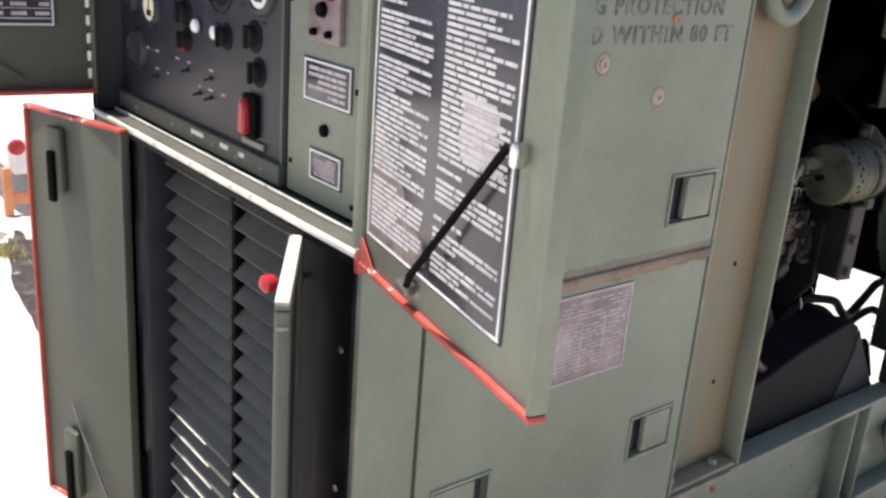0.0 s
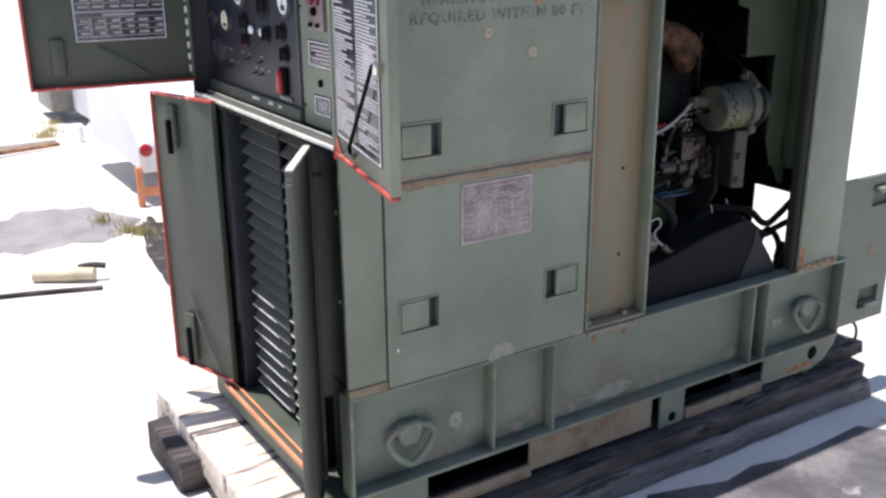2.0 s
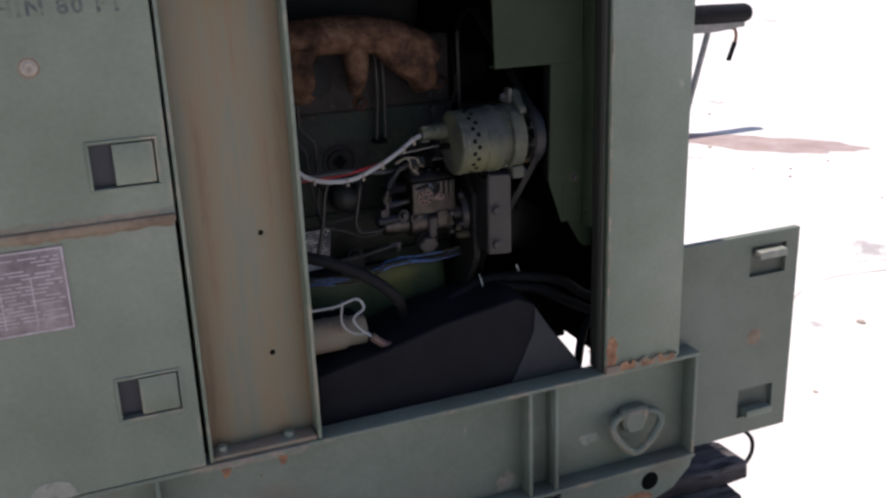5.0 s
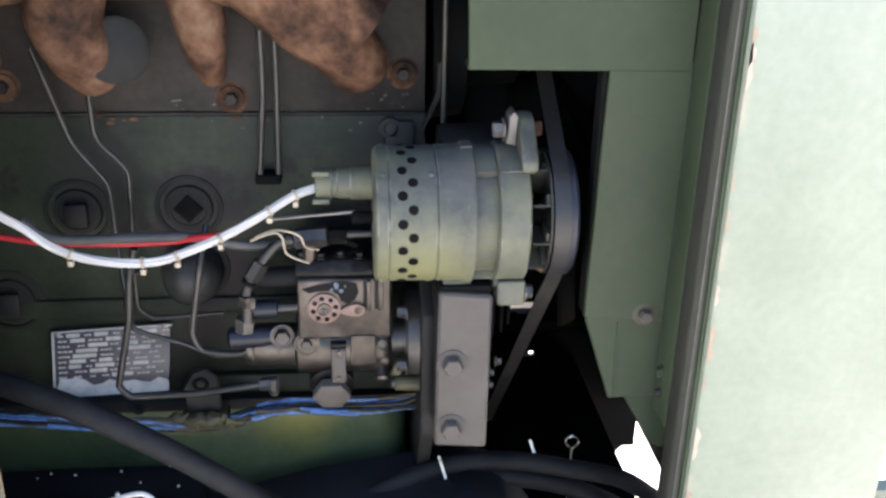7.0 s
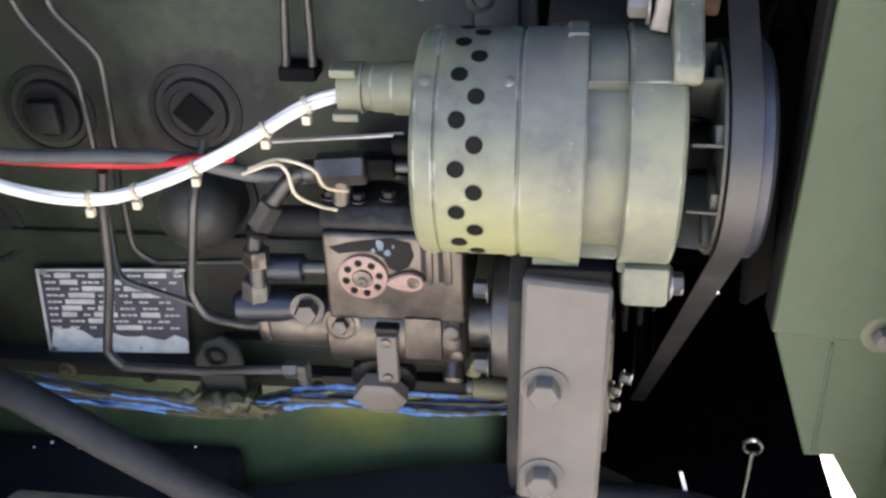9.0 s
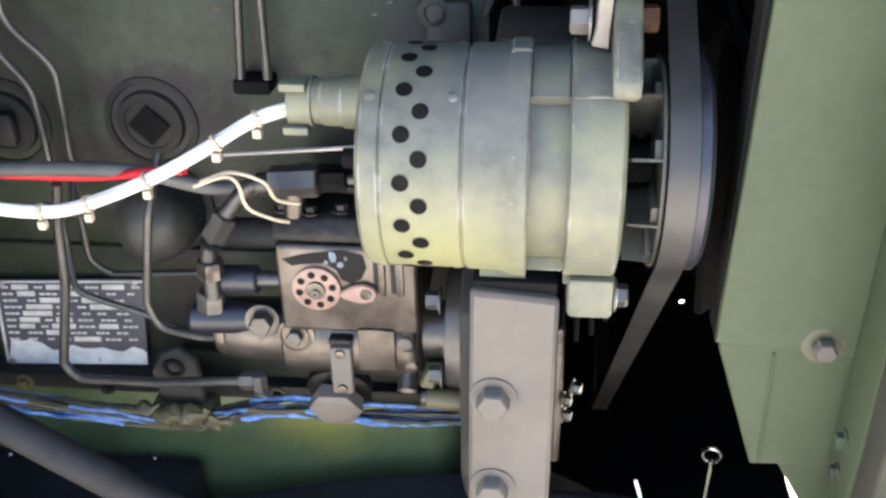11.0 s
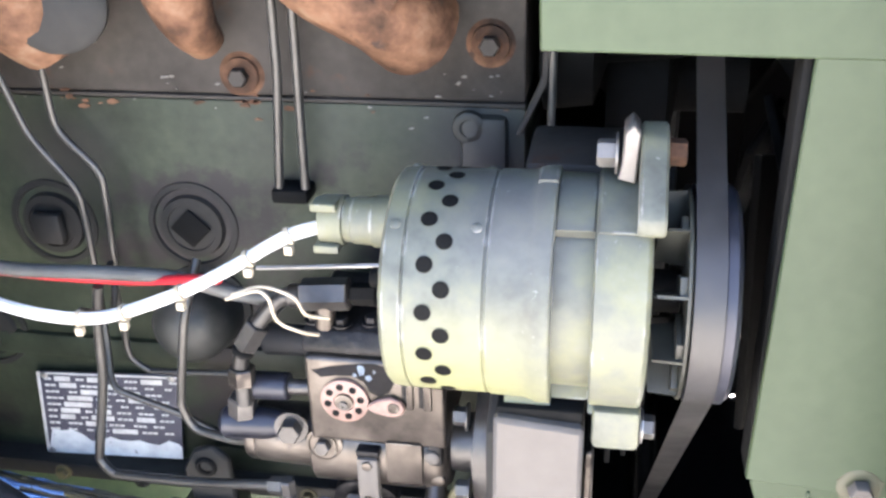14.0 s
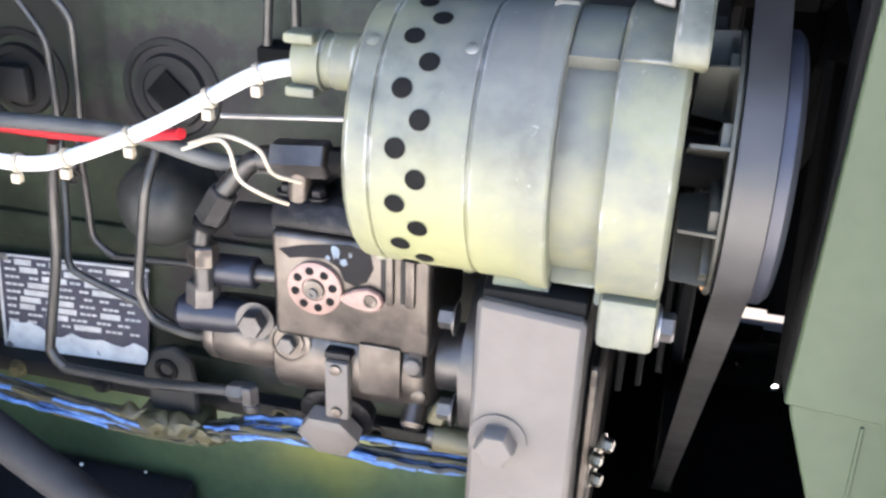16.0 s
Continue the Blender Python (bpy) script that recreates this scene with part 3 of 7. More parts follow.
for n, (pts, w) in enumerate((
    (((-1.0, 3.45), (-0.3, 3.6), (0.3, 3.75)), 0.006), (((0.1, 4.55), (0.4, 4.6), (0.8, 4.75)), 0.008),
    (((3.4, 1.2), (3.8, 1.4), (4.3, 1.35)), 0.004), (((3.6, 0.2), (4.2, 0.5), (4.6, 0.4)), 0.003), (((-1.4, 6.6), (-0.6, 6.9), (0.2, 6.7)), 0.01),
    )):
    crack(pts, w, n)


def log_thing():
    t = empty("log", "short stripped pale log with a dark end on the concrete", "log", (-0.12, 3.03, GZ))
    bm = bmesh.new()
    a, b = Vector((-0.27, 3.12, GZ + 0.035)), Vector((0.0, 2.95, GZ + 0.04))
    rng = random.Random(4)
    pts = [a.lerp(b, k / 8) + Vector((0, 0, rng.uniform(-0.004, 0.004))) for k in range(9)]
    part("trunk", tube(pts, 0.034, 14, 3, bm), LOG, t)
    bm = bmesh.new()
    tube([(-0.06, 3.02, GZ + 0.07), (0.0, 2.97, GZ + 0.085), (0.06, 2.95, GZ + 0.075)], 0.016, 8, 4, bm)
    part("stub", bm, WOOD_DARK, t, "dark broken stub")


log_thing()
tagged(part("stick", tube([(-0.75, 3.0, GZ + 0.012), (-0.4, 2.93, GZ + 0.014), (0.0, 2.8, GZ + 0.012)], 0.012, 8), WOOD_DARK), "thin dark strip lying beside the log", "stick")


def junk(x, y):
    t = empty("scrap_wood", "weathered plank with bent iron scraps on the ground", "scrap", (x, y, GZ))
    part("plank", box((x - 0.05, y + 0.25, GZ), (x + 0.5, y + 0.36, GZ + 0.05), 0.006), WOOD, t)
    part("iron_bar", tube([(x - 0.9, y - 0.1, GZ + 0.02), (x - 0.2, y, GZ + 0.03), (x + 0.5, y + 0.15, GZ + 0.03)], 0.018, 8), RUST, t)
    part("iron_hook", tube([(x - 0.15, y, GZ + 0.02), (x - 0.13, y + 0.02, GZ + 0.1), (x - 0.08, y, GZ + 0.15), (x - 0.03, y, GZ + 0.06), (x, y, GZ + 0.16)], 0.014, 8), RUST, t)


junk(0.05, 6.35)


def trailer_parked(x, y, z, post, bar, label):
    """A small white trailer end: body sloped to catch the sun, round red lamp, post and cross bar; the rest stands off
    behind the set.
    """
    t = empty("trailer", label, "trailer", (x + 0.8, y + 0.6, GZ), "parked trailers")
    part("body", prism([(y, z - 0.16), (y, z + 0.05), (y + 0.06, z + 0.1), (y + 1.25, z + 0.9), (y + 1.4, z + 0.9), (y + 1.4, z - 0.16)], "x", x, x + 1.9, 0.03), VEHICLE, t)
    if not bar:
        part("step", prism([(x - 0.1, z - 0.32), (x + 0.5, z - 0.3), (x + 0.5, z - 0.165), (x + 0.02, z - 0.165)], "y", y - 0.06, y + 0.5, 0.01), VEHICLE, t)
    lamp = part("lamp", lathe((x + 0.035, y + 0.004, z), (0, -1, 0), [(0, 0.05), (0.012, 0.052), (0.018, 0.048)], 24), VEHICLE, t)
    part("lens", lathe((x + 0.035, y - 0.014, z), (0, -1, 0), [(0, 0.043), (0.014, 0.04), (0.022, 0.025)], 24), RED_KNOB, lamp, "red lamp lens")
    part("post", box((x + post - 0.022, y - 0.05, GZ), (x + post + 0.022, y - 0.01, z - 0.1), 0.008), ORANGE if bar else VEHICLE, t, "faded orange post" if bar else "white post")
    if bar:
        part("cross_bar", box((x + post + 0.02, y - 0.045, z - 0.305), (x + 1.2, y - 0.015, z - 0.24), 0.006), ORANGE, t, "faded orange cross bar")
    else:
        # Added box whose grey stands in for the dark underside shadow.
        part("shadow_box", box((x - 0.2, y + 1.0, GZ + 0.1), (x + 0.1, y + 1.7, z + 0.7), 0.02), STEEL, t, "grey box in place of the shadow beneath the trailer")
    for k in (0.35, 1.1):
        part("wheel", lathe((x + 0.4 + k, y + 0.2, GZ + 0.16), (0, 1, 0), [(0, 0.08), (0.02, 0.15), (0.06, 0.16), (0.1, 0.15), (0.12, 0.08)], 24), BLACK_SEAL, t)
    return t


trailer_parked(0.64, 4.27, 0.17, -0.03, True, "white parked trailer with red lamp and orange post")
trailer_parked(0.93, 6.62, 0.05, -0.17, False, "white parked trailer with red lamp and white post")


def tall_stand():
    t = empty("roller_stand", "dark padded roller stand with thin legs and handle", "stand", (5.2, 4.4, GZ))
    part("pad", lathe((4.85, 4.4, 0.73), (1, 0, -0.02), [(0, 0.03), (0.01, 0.06), (0.04, 0.075), (0.44, 0.075), (0.445, 0.07), (0.455, 0.07), (0.46, 0.076), (0.88, 0.074), (0.92, 0.06), (0.945, 0.025)], 24), BLACK_SEAL, t, "black padded roller")
    part("tray", prism([(4.95, 0.66), (5.72, 0.65), (5.72, 0.61), (5.6, 0.6), (5.44, 0.585), (5.0, 0.59)], "y", 4.36, 4.44, 0.004), STEEL, t)
    for a, b in (((5.4, 4.4, 0.59), (5.2, 4.42, GZ)), ((5.05, 4.4, 0.6), (4.85, 4.6, GZ)), ((5.05, 4.4, 0.6), (4.9, 4.2, GZ))):
        part("leg", cyl(a, b, 0.024), STEEL, t)
    cr = part("crank_handle", tube([(5.52, 4.4, 0.6), (5.64, 4.4, 0.6), (5.67, 4.4, 0.55), (5.665, 4.4, 0.49), (5.66, 4.4, 0.47)], 0.013, 8), RUST, t)
    part("grip", tube([(5.662, 4.4, 0.49), (5.61, 4.4, 0.35)], 0.019, 10), BLACK_SEAL, cr, "black grip")


tall_stand()


# ---- timbers under the set ----
def timber(name, lo, hi, mat, label, turn=0.0, seed=1, group="timbers under the set"):
    rng = random.Random(seed)
    c = [(a + b) / 2 for a, b in zip(lo, hi)]
    bm = box([a - k for a, k in zip(lo, c)], [b - k for b, k in zip(hi, c)], 0.008)
    size = [b - a for a, b in zip(lo, hi)]
    along = 0 if size[0] > size[1] else 1
    bmesh.ops.subdivide_edges(bm, edges=[e for e in bm.edges if e.calc_length() > 0.3], cuts=22, use_grid_fill=True)
    for v in bm.verts:
        k = noise.noise_vector((v.co.x * 9 + seed * 7, v.co.y * 9, v.co.z * 9)) * 0.011
        end = abs(v.co[along]) > size[along] / 2 - 0.02
        v.co += k * (2.2 if end else 1)
    ob = part(name, bm, mat, m=Matrix.Translation(c) @ Matrix.Rotation(turn, 4, "Z"))
    return tagged(ob, label, "timber", group)


timber("timber_beam", (0.3, -0.06, GZ), (2.2, 0.1, -0.118), WOOD_WORN, "long grey weathered timber plank on the ground", seed=2)
timber("timber_beam", (0.3, -0.045, -0.112), (2.16, 0.13, -0.052), WOOD_DARK, "dark oil-soaked timber beam lying on a plank", seed=3)
# The far beam is unseen; it keeps sunlight from under the set.
timber("timber_beam", (0.1, 0.8, GZ), (1.96, 0.95, -0.03), WOOD_DARK, "unseen dark timber under the far rail, blocking sunlight", seed=4)
timber("timber_beam", (-0.19, 0.2, GZ + 0.06), (0.0, 1.2, -0.03), WOOD, "pale weathered cross timber sticking out from the skid", seed=5)
timber("timber_block", (-0.26, 0.72, GZ), (-0.12, 1.1, -0.09), WOOD_DARK, "short dark timber block under the cross timber", seed=6)
timber("timber_beam", (1.86, 0.02, -0.05), (2.24, 0.17, 0.0), WOOD_DARK, "dark split timber end beyond the skid", seed=7)

def pierced(x0, x1, z0, z1, ya, yb, holes):
    """A plate across y with round holes through it, one per stretch of x."""
    bm = bmesh.new()
    at = x0
    for hx, hz, r in holes:
        q = r * 1.35
        box((at, min(ya, yb), z0), (hx - q, max(ya, yb), z1), 0, bm)
        box((hx - q, min(ya, yb), z0), (hx + q, max(ya, yb), hz - q), 0, bm)
        if z1 > hz + q:
            box((hx - q, min(ya, yb), hz + q), (hx + q, max(ya, yb), z1), 0, bm)
        n, rows = 24, []
        for y in (ya, yb):
            inner, outer = [], []
            for k in range(n):
                a = 2 * math.pi * k / n
                c, d = math.cos(a), math.sin(a)
                e = q / max(abs(c), abs(d))
                inner.append(bm.verts.new((hx + r * c, y, hz + r * d)))
                outer.append(bm.verts.new((hx + e * c, y, hz + e * d)))
            rows.append((inner, outer))
        for k in range(n):
            j = (k + 1) % n
            for inner, outer in rows:
                bm.faces.new((inner[k], inner[j], outer[j], outer[k]))
            bm.faces.new((rows[0][0][k], rows[0][0][j], rows[1][0][j], rows[1][0][k]))
        at = hx + q
    box((at, min(ya, yb), z0), (x1, max(ya, yb), z1), 0, bm)
    bmesh.ops.recalc_face_normals(bm, faces=bm.faces)
    return bm


# ---- skid ----
def skid():
    t = empty("skid_base", "worn olive steel skid base with ribs and lifting rings", "skid", (1.0, 0.45, -0.02))
    # The far rail is near-black instead of olive, to paint in shade.
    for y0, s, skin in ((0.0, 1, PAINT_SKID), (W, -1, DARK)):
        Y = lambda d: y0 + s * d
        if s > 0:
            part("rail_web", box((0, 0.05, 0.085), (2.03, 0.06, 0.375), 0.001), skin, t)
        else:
            part("rail_web", pierced(0, 2.03, 0.085, 0.375, Y(0.05), Y(0.06), ((1.7245, 0.3625, 0.0085), (1.779, 0.328, 0.006))), skin, t, "far rail with bolt holes, blackened for shade")
        part("top_flange", box((0, min(Y(0), Y(0.06)), 0.372), (2.035, max(Y(0), Y(0.06)), 0.383), 0.003), skin, t)
        part("bottom_flange", box((0, min(Y(-0.004), Y(0.06)), 0.08), (2.03, max(Y(-0.004), Y(0.06)), 0.092), 0.003), skin, t)
        for x in (0.0, 0.455, 0.672, 1.54, 1.612, 2.02):
            part("rib", box((x, min(Y(0.001), Y(0.05)), 0.092), (x + 0.01, max(Y(0.001), Y(0.05)), 0.372), 0.002), skin, t)
        # lower apron with fork pockets
        for x0, x1, z0, mat in ((0.0, 0.24, -0.02, PAINT_SKID), (0.6, 1.1, -0.03, RUST_PLATE), (1.14, 1.25, -0.06, PAINT_SKID)):
            part("apron_plate", box((x0, min(Y(0.012), Y(0.022)), z0), (x1, max(Y(0.012), Y(0.022)), 0.08), 0.002), mat, t)
        pts = [(1.63, 0.08), (1.63, -0.02), (1.9, -0.025), (1.97, 0.0), (2.02, 0.05), (2.03, 0.08)]
        part("apron_plate", prism(pts, "y", Y(0.004), Y(0.014), 0.001), skin, t)
        part("pocket_lip", box((1.255, min(Y(0.004), Y(0.02)), -0.045), (1.632, max(Y(0.004), Y(0.02)), -0.005), 0.002), RUST_PLATE, t, "rusty fork pocket floor")
        part("pocket_lip", box((0.24, min(Y(0.004), Y(0.02)), -0.045), (0.6, max(Y(0.004), Y(0.02)), -0.005), 0.002), RUST_PLATE, t, "rusty fork pocket floor")
        # Webs are added to block light and sunlit ground behind the pockets.
        part("light_stop_web", box((0.0, min(Y(0.2), Y(0.21)), GZ + 0.02), (1.7 if s > 0 else 1.872, max(Y(0.2), Y(0.21)), 0.299), 0.001), BAY_BLACK, t, "added black web closing off light behind the pockets")
    # Carried down to the ground to hide sunlit ground beyond.
    part("cross_member", box((1.94, 0.1, GZ + 0.002), (1.985, W - 0.07, -0.004), 0.003), DARK, t, "dark lower cross member, deepened to hide sunlit ground")
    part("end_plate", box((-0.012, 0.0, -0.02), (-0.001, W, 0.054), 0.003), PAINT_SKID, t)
    # Floor pan also blocks light from below; its black stands for shade.
    part("cross_floor", prism([(0.16, 0.06), (1.74, 0.06), (1.74, 0.415), (1.872, 0.415), (1.872, W - 0.06), (0.16, W - 0.06)], "z", 0.30, 0.32, 0.001), BAY_BLACK, t, "floor pan inside the set, black in place of shade")
    # tab hole, end hole, rust spots
    part("hole", lathe((1.195, 0.0115, -0.02), (0, -1, 0), [(0, 0.017), (0.0005, 0.016)], 20), DARK, t, "dark round hole")
    part("hole", lathe((1.895, 0.0035, 0.04), (0, -1, 0), [(0, 0.026), (0.0006, 0.025)], 24), DARK, t, "dark round hole")
    for x, z, r in ((1.0, 0.2, 0.014), (1.01, 0.13, 0.008), (0.9, 0.3, 0.006), (1.36, 0.25, 0.005), (1.42, 0.13, 0.006)):
        part("plug", lathe((x, 0.0495, z), (0, -1, 0), [(0, r * 0.6), (0.002, r * 0.5), (0.0025, r * 0.3)], 14), RUST_PLATE, t, "small rusty plug")
    # scuffs
    for x, z, rx, rz, seed in ((0.95, 0.13, 0.09, 0.03, 1), (1.735, 0.183, 0.03, 0.017, 2), (0.36, 0.2, 0.025, 0.03, 3), (1.83, 0.0, 0.085, 0.016, 4)):
        rng = random.Random(seed)
        pts = [(x + rx * math.cos(a) * rng.uniform(0.7, 1.15), z + rz * math.sin(a) * rng.uniform(0.7, 1.15)) for a in [2 * math.pi * k / 18 for k in range(18)]]
        y = 0.003 if z < 0.09 else 0.049
        part("scuff", prism(pts, "y", y, y - 0.0006, 0), SCUFF if seed != 4 else RUST, t, "bare scuffed patch" if seed != 4 else "orange rust patch")
    for x, z, rx, rz, seed in ((0.72, 0.125, 0.13, 0.03, 11), (1.2, 0.115, 0.17, 0.018, 12), (0.55, 0.115, 0.07, 0.02, 13), (1.5, 0.118, 0.035, 0.024, 14), (0.3, 0.11, 0.1, 0.014, 15)):
        rng = random.Random(seed)
        pts = [(x + rx * math.cos(a) * rng.uniform(0.6, 1.15), max(0.094, z + rz * math.sin(a) * rng.uniform(0.5, 1.3))) for a in [2 * math.pi * k / 22 for k in range(22)]]
        part("mud_stain", prism(pts, "y", 0.0498, 0.0493, 0), MUD, t, "dried tan mud along the flange")
    return t


SKID = skid()


def lifting_ring(x, z):
    """A forged V-shaped ring held to the web by a strap, its two ears standing proud."""
    t = empty("lifting_ring", "olive forged lifting ring strapped to the skid web", "lifting ring", (x, 0.05, z), "skid lifting rings")
    part("strap", prism([(x - 0.038, z + 0.054), (x + 0.038, z + 0.056), (x + 0.037, z + 0.012), (x + 0.022, z - 0.016), (x - 0.022, z - 0.016), (x - 0.037, z + 0.01)], "y", 0.012, 0.05, 0.008), PAINT_SKID, t)
    pts = [(-0.02, 0.036, 0.03), (-0.045, 0.028, 0.034), (-0.066, 0.02, 0.024), (-0.07, 0.014, 0.004), (-0.05, 0.01, -0.028), (-0.024, 0.008, -0.054), (0.0, 0.008, -0.064), (0.026, 0.008, -0.052), (0.054, 0.01, -0.024), (0.074, 0.014, 0.006), (0.07, 0.02, 0.026), (0.048, 0.028, 0.035), (0.022, 0.036, 0.031)]
    part("ring", tube([(x + a, b, z + c) for a, b, c in pts], 0.0105, 12, 5), PAINT_SKID, t)
    for d in (-0.024, 0.024):
        part("rivet", lathe((x + d, 0.0125, z + 0.04), (0, -1, 0), [(0, 0.007), (0.003, 0.006), (0.0045, 0.003)], 14), PAINT_SKID, t)
    return t


lifting_ring(0.19, 0.2)
lifting_ring(1.855, 0.2)


# ---- enclosure ----
ENC = empty("generator_enclosure", "faded olive sheet-steel generator enclosure, scuffed and rust streaked", "generator", (1.0, 0.48, 0.383))


def latch(parent, x, z, slide, m=None):
    """A recessed slide latch: a cut-in tray with its flap pushed to one side."""
    w, h = 0.058, 0.042
    frame_ = bmesh.new()
    for a, b in (((x - w - 0.006, z + h), (x + w + 0.006, z + h + 0.006)), ((x - w - 0.006, z - h - 0.006), (x + w + 0.006, z - h)),
                 ((x - w - 0.006, z - h), (x - w, z + h)), ((x + w, z - h), (x + w + 0.006, z + h))):
        box((a[0], -0.0035, a[1]), (b[0], 0.004, b[1]), 0.0015, frame_)
    lt = part("latch", frame_, PAINT, parent)
    tray = bmesh.new()
    box((x - w, 0.016, z - h), (x + w, 0.018, z + h), 0, tray)
    # Tray floor is black to paint in the recess's shade.
    part("tray", tray, BLACK, lt, "latch recess floor, blackened for shade")
    x0, x1 = (x - 0.018, x + w - 0.003) if slide > 0 else (x - w + 0.003, x + 0.029)
    part("flap", box((x0, -0.002, z - h + 0.003), (x1, 0.012, z + h - 0.003), 0.002), PAINT, lt)
    return lt


def cut_plate(x0, x1, z0, z1, holes, y0=0.0, y1=0.018, bev=0.003):
    """A door skin with real latch openings: strips round each hole, joined in one mesh."""
    xs = sorted({x0, x1, *[h[0] - 0.058 for h in holes], *[h[0] + 0.058 for h in holes]})
    zs = sorted({z0, z1, *[h[1] - 0.042 for h in holes], *[h[1] + 0.042 for h in holes]})
    bm = bmesh.new()
    inside = lambda cx, cz: any(abs(cx - h[0]) < 0.058 and abs(cz - h[1]) < 0.042 for h in holes)
    vs = {}
    def v(x, y, z):
        key = (round(x, 5), round(z, 5))
        if key not in vs:
            vs[key] = bm.verts.new((x, y, z))
        return vs[key]
    for xa, xb in zip(xs, xs[1:]):
        for za, zb in zip(zs, zs[1:]):
            if inside((xa + xb) / 2, (za + zb) / 2):
                continue
            bm.faces.new((v(xa, y0, za), v(xb, y0, za), v(xb, y0, zb), v(xa, y0, zb)))
    ext = bmesh.ops.extrude_face_region(bm, geom=bm.faces[:])
    bmesh.ops.translate(bm, vec=(0, y1 - y0, 0), verts=[e for e in ext["geom"] if isinstance(e, bmesh.types.BMVert)])
    bmesh.ops.recalc_face_normals(bm, faces=bm.faces)
    return bm


def side_doors():
    up_h = ((0.227, 1.036), (0.703, 1.042))
    lo_h = ((0.214, 0.574), (0.69, 0.571))
    up = part("side_door", cut_plate(0.121, 0.783, 0.93, TOP - 0.01, up_h), PAINT, ENC, "closed upper side door with stencilled warning")
    lo = part("side_door", cut_plate(0.119, 0.78, 0.386, 0.92, lo_h), PAINT, ENC, "closed lower side door with faded data plate")
    for d, hs in ((up, up_h), (lo, lo_h)):
        for n, (x, z) in enumerate(hs):
            latch(d, x, z, 1 if n else -1)
    # rolled drip lip between the doors
    part("drip_lip", box((0.121, -0.009, 0.92), (0.783, 0.012, 0.938), 0.006), RUST_PLATE, up, "rust-stained folded lip")
    rng = random.Random(33)
    top = [(0.125 + 0.655 * k / 40, 0.939 + 0.007 + 0.008 * abs(noise.noise((k * 0.31, 2.0, 0))) + 0.006 * rng.random()) for k in range(41)]
    part("rust_film", prism([(0.125, 0.936)] + top + [(0.78, 0.936)], "y", 0.001, -0.0006, 0), MUD, up, "tan rust film above the lip")
    low = [(0.125 + 0.652 * k / 40, 0.9205 - 0.003 - 0.008 * rng.random()) for k in range(41)]
    part("rust_film", prism([(0.778, 0.9185)] + low[::-1] + [(0.125, 0.9185)], "y", 0.001, -0.0005, 0), RUST_PLATE, lo, "brown run-off below the lip")
    # stencil
    for words, x, z, wide in (("CAUTION", 0.345, 1.41, 0.185), ("HEARING PROTECTION", 0.233, 1.362, 0.474), ("REQUIRED WITHIN 80 FT", 0.199, 1.318, 0.542)):
        line = text_mesh(words, 0.04, INK, up, pose(x, -0.0008, z, 90, 0, 0), "stencil_line", label="faded black stencilled words", bold=0.03, space=1.2)
        line.matrix_basis = line.matrix_basis @ Matrix.Diagonal((wide / max(v.co.x for v in line.data.vertices), 0.95, 1, 1))
    for x, z in ((0.427, 1.287), (0.569, 1.23)):
        b = part("stud", lathe((x, 0.0, z), (0, -1, 0), [(0, 0.015), (0.0012, 0.014), (0.0014, 0.011), (0.004, 0.009), (0.004, 0.005), (0.001, 0.004)], 22, cap=True), WORN_PALE, up, "bare rusty stud")
        part("rust_ring", lathe((x, -0.0002, z), (0, -1, 0), [(0, 0.0185), (0.0006, 0.017)], 22), RUST_PLATE, b)
    part("stud", lathe((0.585, 0.0, 1.355), (0, -1, 0), [(0, 0.009), (0.004, 0.007)], 16), RUST, up)
    # faded data plate with etched lines
    pl = part("data_plate", box((0.344, -0.0025, 0.741), (0.575, -0.0005, 0.906), 0.0008), PLATE_PINK, lo, "faded pinkish etched data plate")
    rim = bmesh.new()
    for a, b in (((0.346, 0.743), (0.573, 0.746)), ((0.346, 0.901), (0.573, 0.904)), ((0.346, 0.746), (0.349, 0.901)), ((0.57, 0.746), (0.573, 0.901))):
        box((a[0], -0.0034, a[1]), (b[0], -0.0024, b[1]), 0, rim)
    part("plate_rim", rim, PLATE_ETCH, pl)
    rng = random.Random(9)
    bars = bmesh.new()
    z = 0.89
    while z > 0.757:
        x = 0.357
        while x < 0.558:
            w = rng.uniform(0.012, 0.05)
            if rng.random() < 0.75:
                box((x, -0.0032, z - 0.002), (min(x + w, 0.565), -0.0024, z), 0, bars)
            x += w + 0.008
        z -= 0.0075
    for x in (0.4, 0.455, 0.51):
        box((x, -0.0032, 0.757), (x + 0.002, -0.0024, 0.85), 0, bars)
    part("etching", bars, PLATE_ETCH, pl)
    # bent-out bottom corner with bare metal
    pts = [(0.435, 0.383), (0.443, 0.41), (0.46, 0.425), (0.49, 0.428), (0.515, 0.418), (0.53, 0.386)]
    part("scuff", prism(pts, "y", 0.0, -0.0008, 0), SCUFF, lo, "pale scuffed patch")
    part("speck", lathe((0.148, 0, 0.487), (0, -1, 0), [(0, 0.004), (0.001, 0.003)], 10), WHITE, lo)
    return up, lo


side_doors()

# corner strip, posts, roof, far wall
part("corner_strip", box((0.0, 0.0, 0.41), (0.113, 0.014, TOP), 0.004), PAINT, ENC)
part("corner_foot", box((0.0, -0.003, 0.384), (0.114, 0.02, 0.409), 0.003), PAINT_RUST, ENC, "rust-edged corner foot")
part("post_web", box((0.79, 0.048, 0.386), (1.032, 0.054, TOP), 0.002), PAINT_RUST, ENC, "rust-streaked channel post")
part("post_flange", box((0.79, 0.0, 0.386), (0.797, 0.048, TOP), 0.002), PAINT, ENC)
